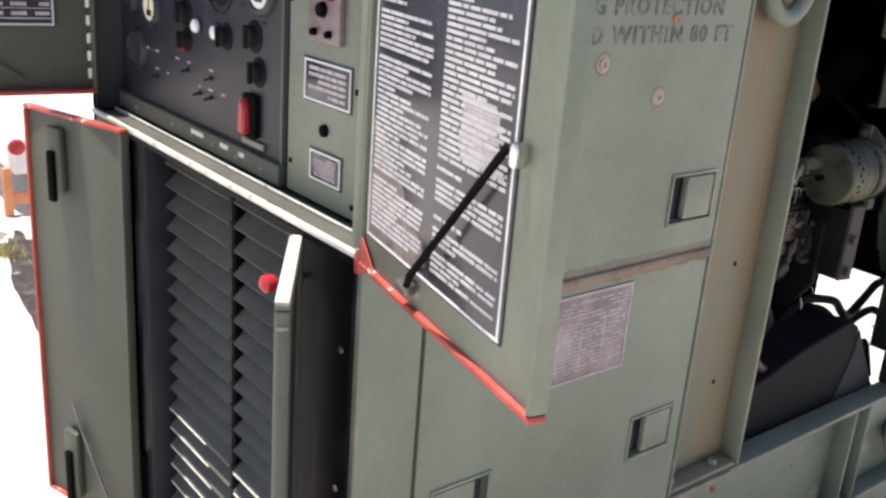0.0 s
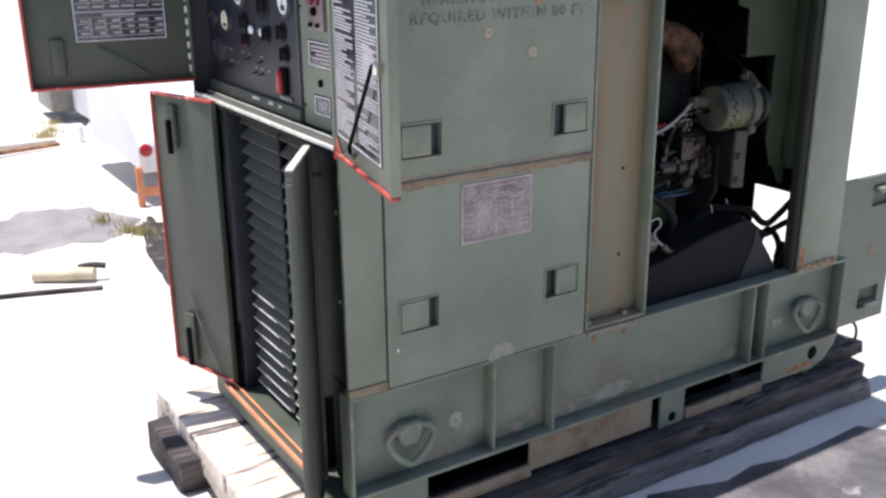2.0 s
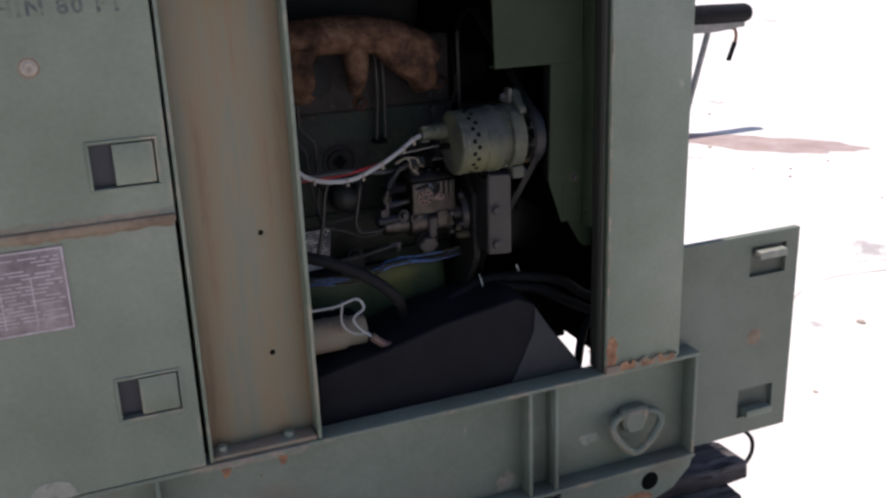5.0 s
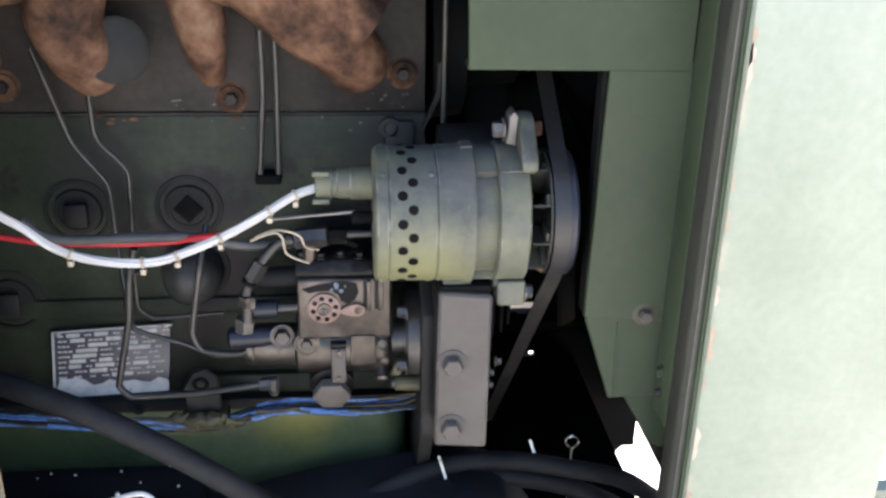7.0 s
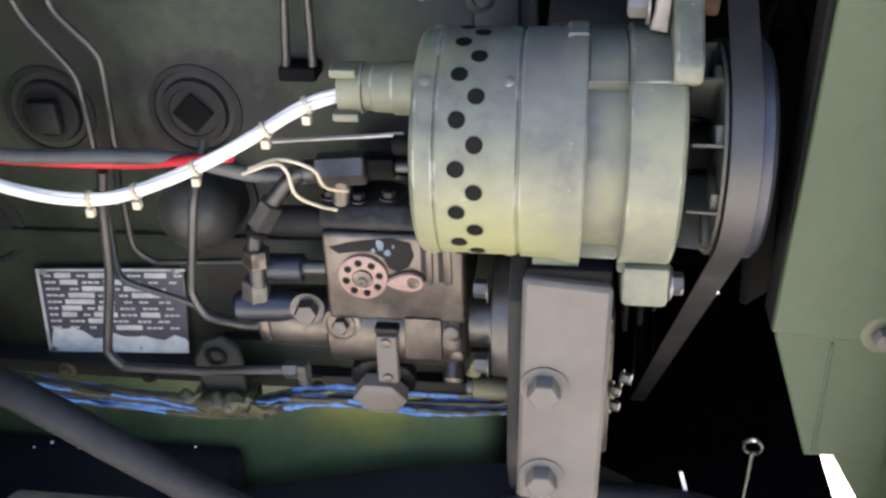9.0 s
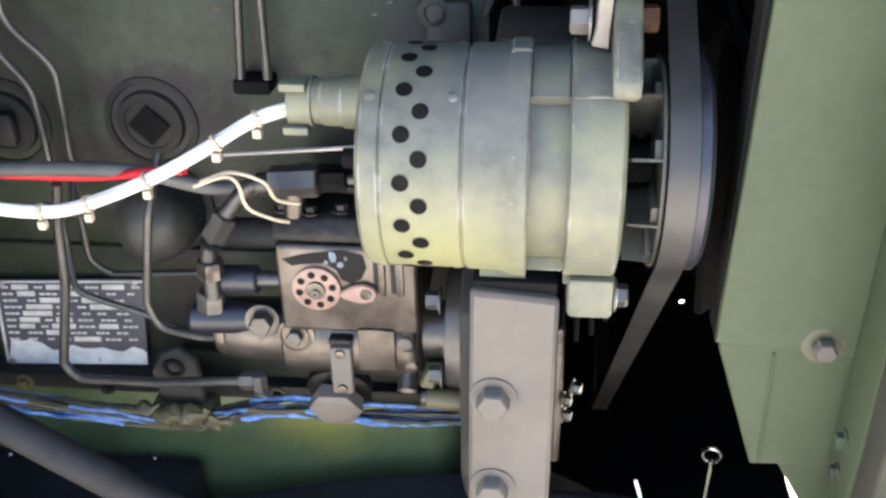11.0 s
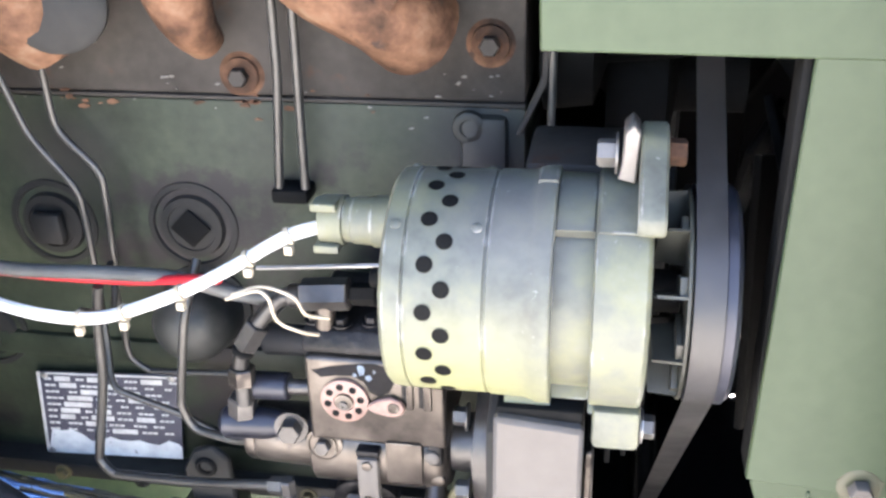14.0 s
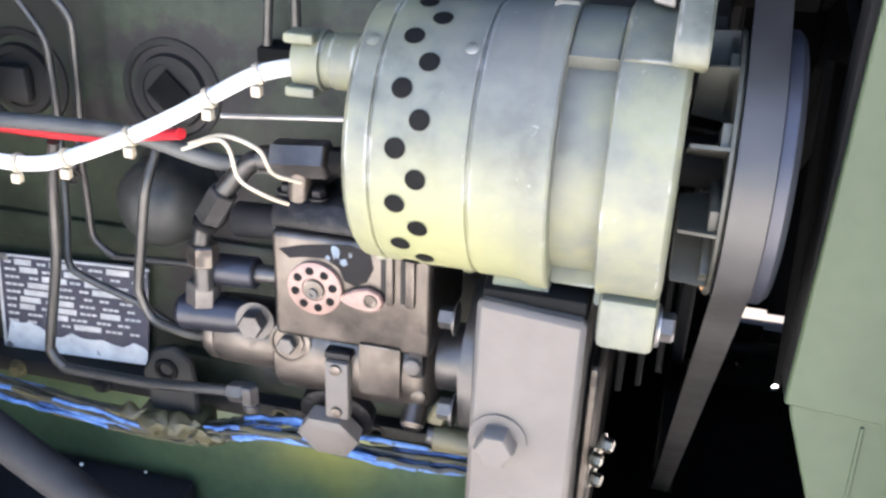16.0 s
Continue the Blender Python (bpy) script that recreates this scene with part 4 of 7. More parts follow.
part("post_flange", box((1.024, 0.0, 0.386), (1.032, 0.048, TOP), 0.002), PAINT, ENC)
for z in (0.858, 0.59):
    part("post_hole", lathe((0.951, 0.0478, z), (0, -1, 0), [(0, 0.006), (0.0006, 0.0055)], 14), DARK, ENC, "small dark hole")
foot = part("post_foot", box((0.795, 0.004, 0.384), (1.022, 0.047, 0.396), 0.003), RUST_PLATE, ENC, "rusty angle foot")
part("foot_lip", prism([(0.795, 0.37), (0.985, 0.365), (1.0, 0.383), (0.795, 0.386)], "y", -0.006, 0.002, 0.001), MUD, foot, "chipped pale tan lip")
for x in (0.808, 0.93):
    part("bent_tab", prism([(x, 0.372), (x + 0.022, 0.37), (x + 0.016, 0.352), (x + 0.006, 0.348)], "y", -0.008, -0.001, 0.001), RUST, foot, "rusty bent tab")
for x in (0.82, 0.965):
    part("bolt", hexbolt((x, 0.026, 0.396), (0, 0, 1), 0.011, 0.012), PAINT_SKID, foot)
part("right_post", box((1.75, 0.0, 0.386), (1.968, 0.03, TOP), 0.006), PAINT, ENC, "wide olive corner post")
part("post_side", box((1.95, 0.03, 0.386), (1.962, 0.2, TOP), 0.002), PAINT, ENC)
# Jamb return wears the olive darkened for bay shade.
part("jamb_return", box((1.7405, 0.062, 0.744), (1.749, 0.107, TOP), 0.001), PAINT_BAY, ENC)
part("jamb", box((1.7412, 0.0312, 0.386), (1.749, 0.0605, TOP), 0.002), JAMB, ENC, "grey jamb strip")
lip = [(1.7422, 0.0308), (1.7448, 0.0182), (1.7475, 0.0125), (1.749, 0.0125), (1.749, 0.0308)]
part("door_lip", prism(lip, "z", 0.386, TOP, 0.0006), LIP, ENC, "pale rubbed door lip")
part("lip_edge", tube([(1.7446, 0.0182, 0.386), (1.7446, 0.0182, TOP)], 0.0011, 6, curve=False), CLAMP, ENC, "cream worn edge")
part("jamb_edge", box((1.7455, 0.006, 0.386), (1.7497, 0.0122, TOP), 0.001), PAINT_BAY, ENC)
foot = part("post_foot", box((1.75, -0.006, 0.384), (1.955, 0.03, 0.402), 0.004), RUST_PLATE, ENC, "rusty chipped post foot")
def ragged(x0, x1, z0, z1, seed, n=16):
    """An uneven flaked outline standing on z0."""
    r = random.Random(seed)
    top = [(x0 + (x1 - x0) * k / n, z0 + (z1 - z0) * r.choice((0.25, 0.5, 0.7, 0.9, 1.0)) * r.uniform(0.7, 1.0)) for k in range(n + 1)]
    return [(x1, z0), (x0, z0)] + top


part("rust_edge", prism(ragged(1.775, 1.953, 0.386, 0.413, 3), "y", -0.0068, 0.0, 0), MUD, foot, "ragged tan rust line at the foot")
for x0, x1, z1, seed in ((1.79, 1.83, 0.414, 5), (1.85, 1.885, 0.408, 6), (1.9, 1.945, 0.417, 7)):
    part("rust_spot", prism(ragged(x0, x1, 0.386, z1, seed, 7), "y", -0.0074, -0.006, 0), RUST, foot, "orange rust spot")
chip = [(1.751, 0.388), (1.779, 0.386), (1.777, 0.404), (1.783, 0.418), (1.778, 0.437), (1.784, 0.452), (1.777, 0.47), (1.766, 0.481), (1.757, 0.472), (1.752, 0.44), (1.756, 0.42)]
part("paint_chip", prism(chip, "y", 0.0, -0.0008, 0), RUST, ENC, "orange rust spot where paint chipped")
rng = random.Random(12)
for k in range(11):
    z = 0.58 + k * 0.06 + rng.uniform(-0.02, 0.02)
    w, h = rng.uniform(0.003, 0.008), rng.uniform(0.012, 0.045)
    pts = [(1.7515, z)] + [(1.7515 + w * rng.uniform(0.4, 1.0), z + h * (j + 1) / 7) for j in range(6)] + [(1.7515, z + h)]
    part("paint_chip", prism(pts, "y", 0.0, -0.0007, 0), RUST_PLATE if k % 3 else WORN, ENC, "chipped paint on the post edge")
# Liner is added under the unseen roof, black in place of shade.
part("roof_liner", box((0.02, 0.02, TOP - 0.012), (2.0, W - 0.02, TOP - 0.002), 0.001), DARK, ENC, "unseen roof underside, blackened for shade")
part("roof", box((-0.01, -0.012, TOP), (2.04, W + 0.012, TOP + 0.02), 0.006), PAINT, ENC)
# Header is out of view; set low to cut light into the bay.
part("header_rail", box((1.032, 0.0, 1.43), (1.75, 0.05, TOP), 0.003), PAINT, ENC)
# Far wall and post are near-black to paint in the bay's shade.
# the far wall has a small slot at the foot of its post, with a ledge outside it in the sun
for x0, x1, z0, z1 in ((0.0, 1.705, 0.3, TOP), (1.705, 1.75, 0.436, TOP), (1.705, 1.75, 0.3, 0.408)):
    part("far_wall", box((x0, W - 0.018, z0), (x1, W, z1), 0.0), BAY_BLACK, ENC)
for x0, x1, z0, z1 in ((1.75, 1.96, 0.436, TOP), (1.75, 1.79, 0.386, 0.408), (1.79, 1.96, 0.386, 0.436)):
    part("far_post", box((x0, W - 0.03, z0), (x1, W, z1), 0.0), BAY_BLACK, ENC)
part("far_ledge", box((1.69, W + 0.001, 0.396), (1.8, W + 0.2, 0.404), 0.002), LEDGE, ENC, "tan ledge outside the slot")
# Bulkhead and end panels carry the bay's shade in their colour.
part("bulkhead", box((0.8, 0.06, 0.386), (0.82, W - 0.02, TOP), 0.002), DARK, ENC, "bulkhead beside the engine bay, blackened for shade")
part("radiator_end", box((1.96, 0.2, 0.59), (2.0, W, TOP), 0.003), BAY_BLACK, ENC, "radiator end wall, black in place of shade")
part("radiator_end", box((2.001, 0.43, 0.2), (2.015, W, 0.64), 0.002), BAY_BLACK, ENC, "lower end panel, black in place of shade")


# ---- lifting eye on the post ----
eye_ = empty("lifting_eye", "worn olive forged lifting eye bolted to the post", "lifting eye", (0.915, 0.04, 1.33))
part("ring", torus((0.913, 0.014, 1.412), (0, 1, 0), 0.058, 0.017, 36, 12), PAINT_SKID, eye_)
part("boss", box((0.875, 0.02, 1.45), (0.955, 0.05, 1.545), 0.008), PAINT_SKID, eye_)
part("inner_pin", tube([(0.9, 0.03, 1.46), (0.91, 0.02, 1.42), (0.922, 0.022, 1.385)], 0.009, 8), PAINT_SKID, eye_)


# ---- open rear side panel at the radiator end ----
def end_panel():
    """A small access door of the radiator end, swung open beyond the post."""
    t = empty("access_door", "small olive access door hanging open with two lift latches", "door", (2.0, 0.055, 0.08))
    hs = ((2.278, 0.577), (2.268, 0.165))
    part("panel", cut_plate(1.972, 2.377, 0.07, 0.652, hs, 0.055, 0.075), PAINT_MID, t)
    for n, (x, z) in enumerate(hs):
        lt = part("latch", box((x - 0.058, 0.07, z - 0.042), (x + 0.058, 0.073, z + 0.042), 0), PAINT_SHADED, t, "latch tray, olive darkened for shade")
        zf = z + 0.02 if not n else z - 0.026
        part("flap", box((x - 0.045, 0.03, zf - 0.008), (x + 0.042, 0.058, zf + 0.012), 0.002, mat=None), SCUFF if not n else PAINT, lt, "lifted latch flap")
    part("hinge", cyl((1.97, 0.06, 0.08), (1.97, 0.06, 0.64), 0.008), PAINT_SHADED, t)
    part("rust_stain", lathe((2.25, 0.0548, 0.36), (0, -1, 0), [(0, 0.024), (0.0005, 0.021)], 24), RUST_PLATE, t)
    return t


end_panel()
tagged(part("cable_loop", tube([(2.05, 0.1, 0.1), (2.159, 0.12, 0.071), (2.25, 0.12, 0.057), (2.319, 0.12, 0.007), (2.33, 0.12, -0.046), (2.301, 0.12, -0.085), (2.25, 0.12, -0.092)], 0.006, 8), BLACK_SEAL), "thin black cable loop hanging at the skid end", "cable")

# ---- diesel engine ----
ENG = empty("diesel_engine", "grimy green diesel engine, darkened for shade, with rusty exhaust manifold", "engine", (1.2, 0.5, 0.33))


def engine():
    FY = 0.31
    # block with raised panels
    # Block and head are grimy, and darkened further for bay shade.
    blk = part("block", box((0.86, FY, 0.66), (1.49, 0.72, 1.035), 0.0015), ENGINE, ENG, "green engine block, darkened for bay shade")
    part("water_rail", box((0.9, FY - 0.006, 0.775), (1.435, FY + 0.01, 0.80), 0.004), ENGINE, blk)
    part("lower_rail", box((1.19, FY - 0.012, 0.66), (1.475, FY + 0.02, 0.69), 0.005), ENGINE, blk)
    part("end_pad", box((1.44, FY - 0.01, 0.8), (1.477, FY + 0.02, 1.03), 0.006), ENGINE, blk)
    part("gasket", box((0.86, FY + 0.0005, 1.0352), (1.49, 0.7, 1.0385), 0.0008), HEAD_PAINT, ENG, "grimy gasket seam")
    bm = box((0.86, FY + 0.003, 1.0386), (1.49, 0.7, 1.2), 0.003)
    part("head", bm, HEAD_PAINT, ENG, "cylinder head, darkened for bay shade")
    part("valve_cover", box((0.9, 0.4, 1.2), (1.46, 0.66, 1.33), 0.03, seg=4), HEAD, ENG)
    # core plugs: ringed cups, some with a square socket
    for x, z, sq in ((1.202, 0.9205, True), (1.07, 0.917, False), (0.975, 0.8, False)):
        cup = part("core_plug", lathe((x, FY + 0.004, z), (0, -1, 0), [(0, 0.042), (0.006, 0.041), (0.0065, 0.036), (0.002, 0.034), (0.002, 0.03), (0.009, 0.028), (0.0095, 0.022), (0.008, 0.0215)], 36), HEAD, ENG, "round dark core plug")
        if sq:
            bm = bmesh.new()
            box((-0.013, -0.013, 0), (0.013, 0.013, 0.002), 0.001, bm, Matrix.Translation((x, FY - 0.0055, z)) @ basis((0, -1, 0)) @ Matrix.Rotation(radians(45), 4, "Z"))
            part("socket", bm, DARK, cup, "square socket")
        else:
            part("boss", box((x - 0.014, FY - 0.016, z - 0.016), (x + 0.014, FY - 0.004, z + 0.014), 0.004), HEAD, cup)
    # head bolts with washers
    for x, z in ((1.262, 1.056), (1.005, 1.07), (1.463, 1.085)):
        b = part("head_bolt", lathe((x, FY + 0.006, z), (0, -1, 0), [(0, 0.02), (0.003, 0.019), (0.004, 0.015), (0.007, 0.0145)], 24), MANIFOLD, ENG, "rusty head bolt")
        part("bolt_head", hexbolt((x, FY - 0.001, z), (0, -1, 0), 0.008, 0.008, washer=False), HEAD_PAINT, b)
    part("block_boss", lathe((1.447, FY - 0.004, 1.021), (0, -1, 0), [(0, 0.0135), (0.005, 0.0128), (0.006, 0.011), (0.006, 0.007), (0.0045, 0.006)], 24), ENGINE, ENG)
    # exhaust manifold: rounded ports hanging from a log
    def lump(bm):
        for v in bm.verts:
            v.co += noise.noise_vector(v.co * 22) * 0.0022 + noise.noise_vector(v.co * 80) * 0.0006
        return bm
    mani = part("exhaust_manifold", lump(tube([(0.9, 0.25, 1.2), (1.05, 0.245, 1.215), (1.15, 0.245, 1.22), (1.27, 0.245, 1.215), (1.36, 0.25, 1.19), (1.42, 0.255, 1.15)], 0.042, 18, 6)), MANIFOLD, ENG, "rust-brown exhaust manifold")
    # each port narrows from the log to its flange on the head
    for pts, r0, r1, hollow in ((((1.108, 0.246, 1.2), (1.1, 0.25, 1.16), (1.108, 0.262, 1.125), (1.122, 0.285, 1.096)), 0.043, 0.036, True), (((1.234, 0.245, 1.205), (1.24, 0.25, 1.16), (1.244, 0.262, 1.115), (1.246, 0.288, 1.088)), 0.036, 0.015, False),
                                (((1.3, 0.243, 1.205), (1.35, 0.248, 1.16), (1.395, 0.262, 1.125), (1.415, 0.285, 1.1)), 0.04, 0.036, False), (((0.98, 0.25, 1.2), (0.984, 0.258, 1.15), (0.99, 0.28, 1.1)), 0.04, 0.03, False)):
        line = spline(pts, 8)
        bm, rings = bmesh.new(), []
        for i, p in enumerate(line):
            f = i / (len(line) - 1)
            d = (line[min(i + 1, len(line) - 1)] - line[max(i - 1, 0)]).normalized()
            u = d.cross(Vector((0, 1, 0.2))).normalized()
            w = u.cross(d).normalized()
            r = r0 + (r1 - r0) * f
            rings.append([bm.verts.new(p + r * (math.cos(k * math.pi / 10) * u + math.sin(k * math.pi / 10) * w)) for k in range(20)])
        for q0, q1 in zip(rings, rings[1:]):
            for k in range(20):
                bm.faces.new((q0[k], q0[(k + 1) % 20], q1[(k + 1) % 20], q1[k]))
        end = bm.verts.new(line[-1] + (line[-1] - line[-3]).normalized() * r1 * 0.7)
        for k in range(20):
            bm.faces.new((rings[-1][k], rings[-1][(k + 1) % 20], end))
        bmesh.ops.recalc_face_normals(bm, faces=bm.faces)
        p = part("port", lump(bm), MANIFOLD, mani)
        if hollow:
            part("port_flange", lump(lathe(Vector((1.146, 0.262, 1.122)), (0.35, -1, 0.12), [(0, 0.03), (0.004, 0.036), (0.012, 0.036), (0.014, 0.032)], 28)), HEAD, p, "dark blanked port flange")
    # oil pan and lower crankcase
    bm = box((0.9, 0.3, 0.4), (1.47, 0.7, 0.66), 0.04, seg=4)
    part("oil_pan", bm, PAN, ENG, "oily yellow-green oil pan")
    part("pan_flange", box((0.88, 0.285, 0.645), (1.49, 0.72, 0.662), 0.003), HEAD, ENG)
    for k in range(7):
        part("pan_bolt", hexbolt((0.95 + k * 0.085, 0.285, 0.652), (0, -1, 0), 0.006, 0.006), WIRE_YELLOW if k % 3 == 1 else HEAD, ENG)
    # front plate and timing cover
    part("front_plate", prism([(0.16, 0.68), (0.16, 0.84), (0.24, 0.9), (0.36, 0.99), (0.7, 0.99), (0.7, 0.5), (0.3, 0.5), (0.2, 0.62)], "x", 1.478, 1.494, 0.002), HEAD, ENG, "dark front plate")
    part("timing_cover", prism([(0.24, 0.66), (0.22, 0.8), (0.32, 0.95), (0.66, 0.95), (0.68, 0.52), (0.3, 0.52)], "x", 1.494, 1.55, 0.008), DARK, ENG)
    part("water_pump", lathe((1.5, 0.4, 1.1), (1, 0, 0), [(0, 0.09), (0.04, 0.085), (0.05, 0.05), (0.11, 0.045)], 28), DARK, ENG)
    part("gusset", prism([(1.4835, 1.016), (1.4875, 1.016), (1.5075, 1.058), (1.5095, 1.1), (1.5035, 1.1), (1.5025, 1.062)], "y", 0.303, 0.312, 0.001), HEAD_PAINT, ENG, "dusty gusset arm")
    part("stay", tube([(1.5105, 0.3, 0.98), (1.511, 0.3, 1.06), (1.511, 0.302, 1.2)], 0.0032, 10), PIPE, ENG, "thin upright stay")
    part("upper_bracket", box((1.5, 0.2, 0.985), (1.6, 0.28, 1.035), 0.006), HEAD_PAINT, ENG, "black adjusting bracket")
    # breather dome beside the block
    part("breather_dome", lathe((1.204, 0.31, 0.84), (0, -1, 0.05), [(0, 0.036), (0.03, 0.036), (0.045, 0.033), (0.056, 0.024), (0.062, 0.01), (0.063, 0.002)], 32), DOME, ENG, "dark domed cover")
    part("dome_rim", lathe((1.204, 0.31, 0.84), (0, -1, 0.05), [(0.0, 0.043), (0.004, 0.0425), (0.005, 0.037)], 32), HEAD, ENG)
    # crank and fan drive pulleys
    part("crank_pulley", lathe((1.603, 0.577, 0.512), (1, 0, 0), [(0, 0.02), (0.001, 0.074), (0.003, 0.074), (0.008, 0.06), (0.018, 0.06), (0.023, 0.074), (0.025, 0.074), (0.026, 0.02)], 40), DARK, ENG)
    part("fan_hub", lathe((1.55, 0.46, 1.02), (1, 0, 0), [(0, 0.06), (0.02, 0.075), (0.05, 0.075), (0.06, 0.03), (0.12, 0.03)], 32), DARK, ENG)
    for k in range(6):
        a = k * math.pi / 3 + 0.2
        bm = bmesh.new()
        box((-0.004, 0.05, -0.035), (0.004, 0.3, 0.035), 0.002, bm, Matrix.Translation((1.7, 0.47, 1.0)) @ Matrix.Rotation(a, 4, "X") @ Matrix.Rotation(radians(28), 4, "Y"))
        part("fan_blade", bm, DARK, ENG, "black fan blade")


engine()


FLAKE = material("pale_paint_flake", [(0.05, 0.046, 0.04), (0.1, 0.095, 0.085)], scale=60, rough=0.7, bump=0)


def flakes():
    """Chipped paint along the gasket seam and down the block."""
    rng = random.Random(52)
    bm = bmesh.new()
    for k in range(34):
        x = rng.choice((rng.uniform(1.12, 1.3), rng.uniform(1.36, 1.48), rng.uniform(1.0, 1.48)))
        z = rng.choice((1.034, 1.048, 1.052)) + rng.gauss(0, 0.008)
        y = 0.3097 if z < 1.035 else 0.3128
        a = rng.uniform(0, 3)
        r = rng.uniform(0.0007, 0.0024)
        pts = [(x + r * rng.uniform(0.6, 1.6) * math.cos(a + q), z + r * 0.6 * rng.uniform(0.5, 1.3) * math.sin(a + q)) for q in (0, 1.2, 2.3, 3.4, 4.6, 5.5)]
        prism(pts, "y", y, y - 0.0008, 0, bm)
    fl = part("paint_flake", bm, FLAKE, ENG, "pale chipped paint flakes along the seam")
    fl["kind"] = "stuff"
    bm = bmesh.new()
    for k in range(26):
        x, z = rng.choice((rng.gauss(1.262, 0.018), rng.gauss(1.13, 0.02), rng.uniform(1.3, 1.48))), 1.034 + rng.gauss(0, 0.005)
        r, y = rng.uniform(0.0015, 0.0045), 0.3096 if z < 1.035 else 0.3126
        pts = [(x + r * rng.uniform(0.7, 1.7) * math.cos(q), z + r * 0.5 * rng.uniform(0.5, 1.3) * math.sin(q)) for q in (0, 0.9, 1.8, 2.7, 3.6, 4.6, 5.5)]
        prism(pts, "y", y, y - 0.0006, 0, bm)
    part("rust_flake", bm, MANIFOLD, ENG, "rust flakes along the seam")["kind"] = "stuff"


flakes()


def engine_plate():
    """The engine's data plate; its figures are plain bars."""
    t = empty("data_plate", "scratched black and silver data plate on the engine", "plate", (1.09, 0.303, 0.71))
    part("plate", prism([(1.022, 0.759), (1.168, 0.767), (1.158, 0.667), (1.01, 0.66)], "y", 0.301, 0.304, 0.0006), PLATE_BLACK, t)
    for x, z in ((1.0165, 0.664), (1.0275, 0.756), (1.16, 0.763)):
        part("rivet", lathe((x, 0.3008, z), (0, -1, 0), [(0, 0.004), (0.0012, 0.0035), (0.002, 0.001)], 12), STEEL, t)
    rng = random.Random(31)
    bm = bmesh.new()
    at = lambda u, v: (1.01 + 0.148 * u + (0.01 + 0.002 * u) * v, 0.66 + 0.007 * u + 0.1 * v)
    def bar(u0, v0, u1, v1):
        pts = [at(u0, v0), at(u1, v0), at(u1, v1), at(u0, v1)]
        prism(pts, "y", 0.3006, 0.3011, 0, bm)
    bar(0.0, 0.965, 1.0, 0.985)
    bar(0.0, 0.02, 0.02, 0.97)
    for k in range(9):
        v, u = 0.9 - 0.075 * k, 0.05
        while u < 0.93:
            w = rng.uniform(0.05, 0.13)
            n = 3 if w > 0.09 else 2
            for j in range(n):
                bar(u + w * j / n, v, u + w * (j + 0.8) / n, v + 0.022)
            u += w + 0.02
            w = rng.uniform(0.1, 0.2)
            if u + w < 0.97 and rng.random() < 0.62:
                bar(u, v - 0.012, u + w, v + 0.042)
                u += w
            u += rng.uniform(0.02, 0.05)
    part("etching", bm, material("bright_etched_metal", [(0.2, 0.2, 0.196), (0.34, 0.34, 0.333)], scale=80, rough=0.45, bump=0.05), t)
    pts = [(1.012, 0.6615), (1.157, 0.6685), (1.1585, 0.682)]
    for k in range(14):
        u = 0.97 - k * 0.07
        pts.append(at(u, 0.16 + 0.09 * rng.random() + 0.1 * (u < 0.3)))
    part("worn_band", prism(pts, "y", 0.3005, 0.301, 0), material("worn_plate_metal", [(0.24, 0.255, 0.265), (0.42, 0.43, 0.435)], scale=40, rough=0.4, bump=0.05, specks=(0.03, 0.03, 0.035), speck_at=0.62, speck_scale=90), t, "worn bare band")


engine_plate()


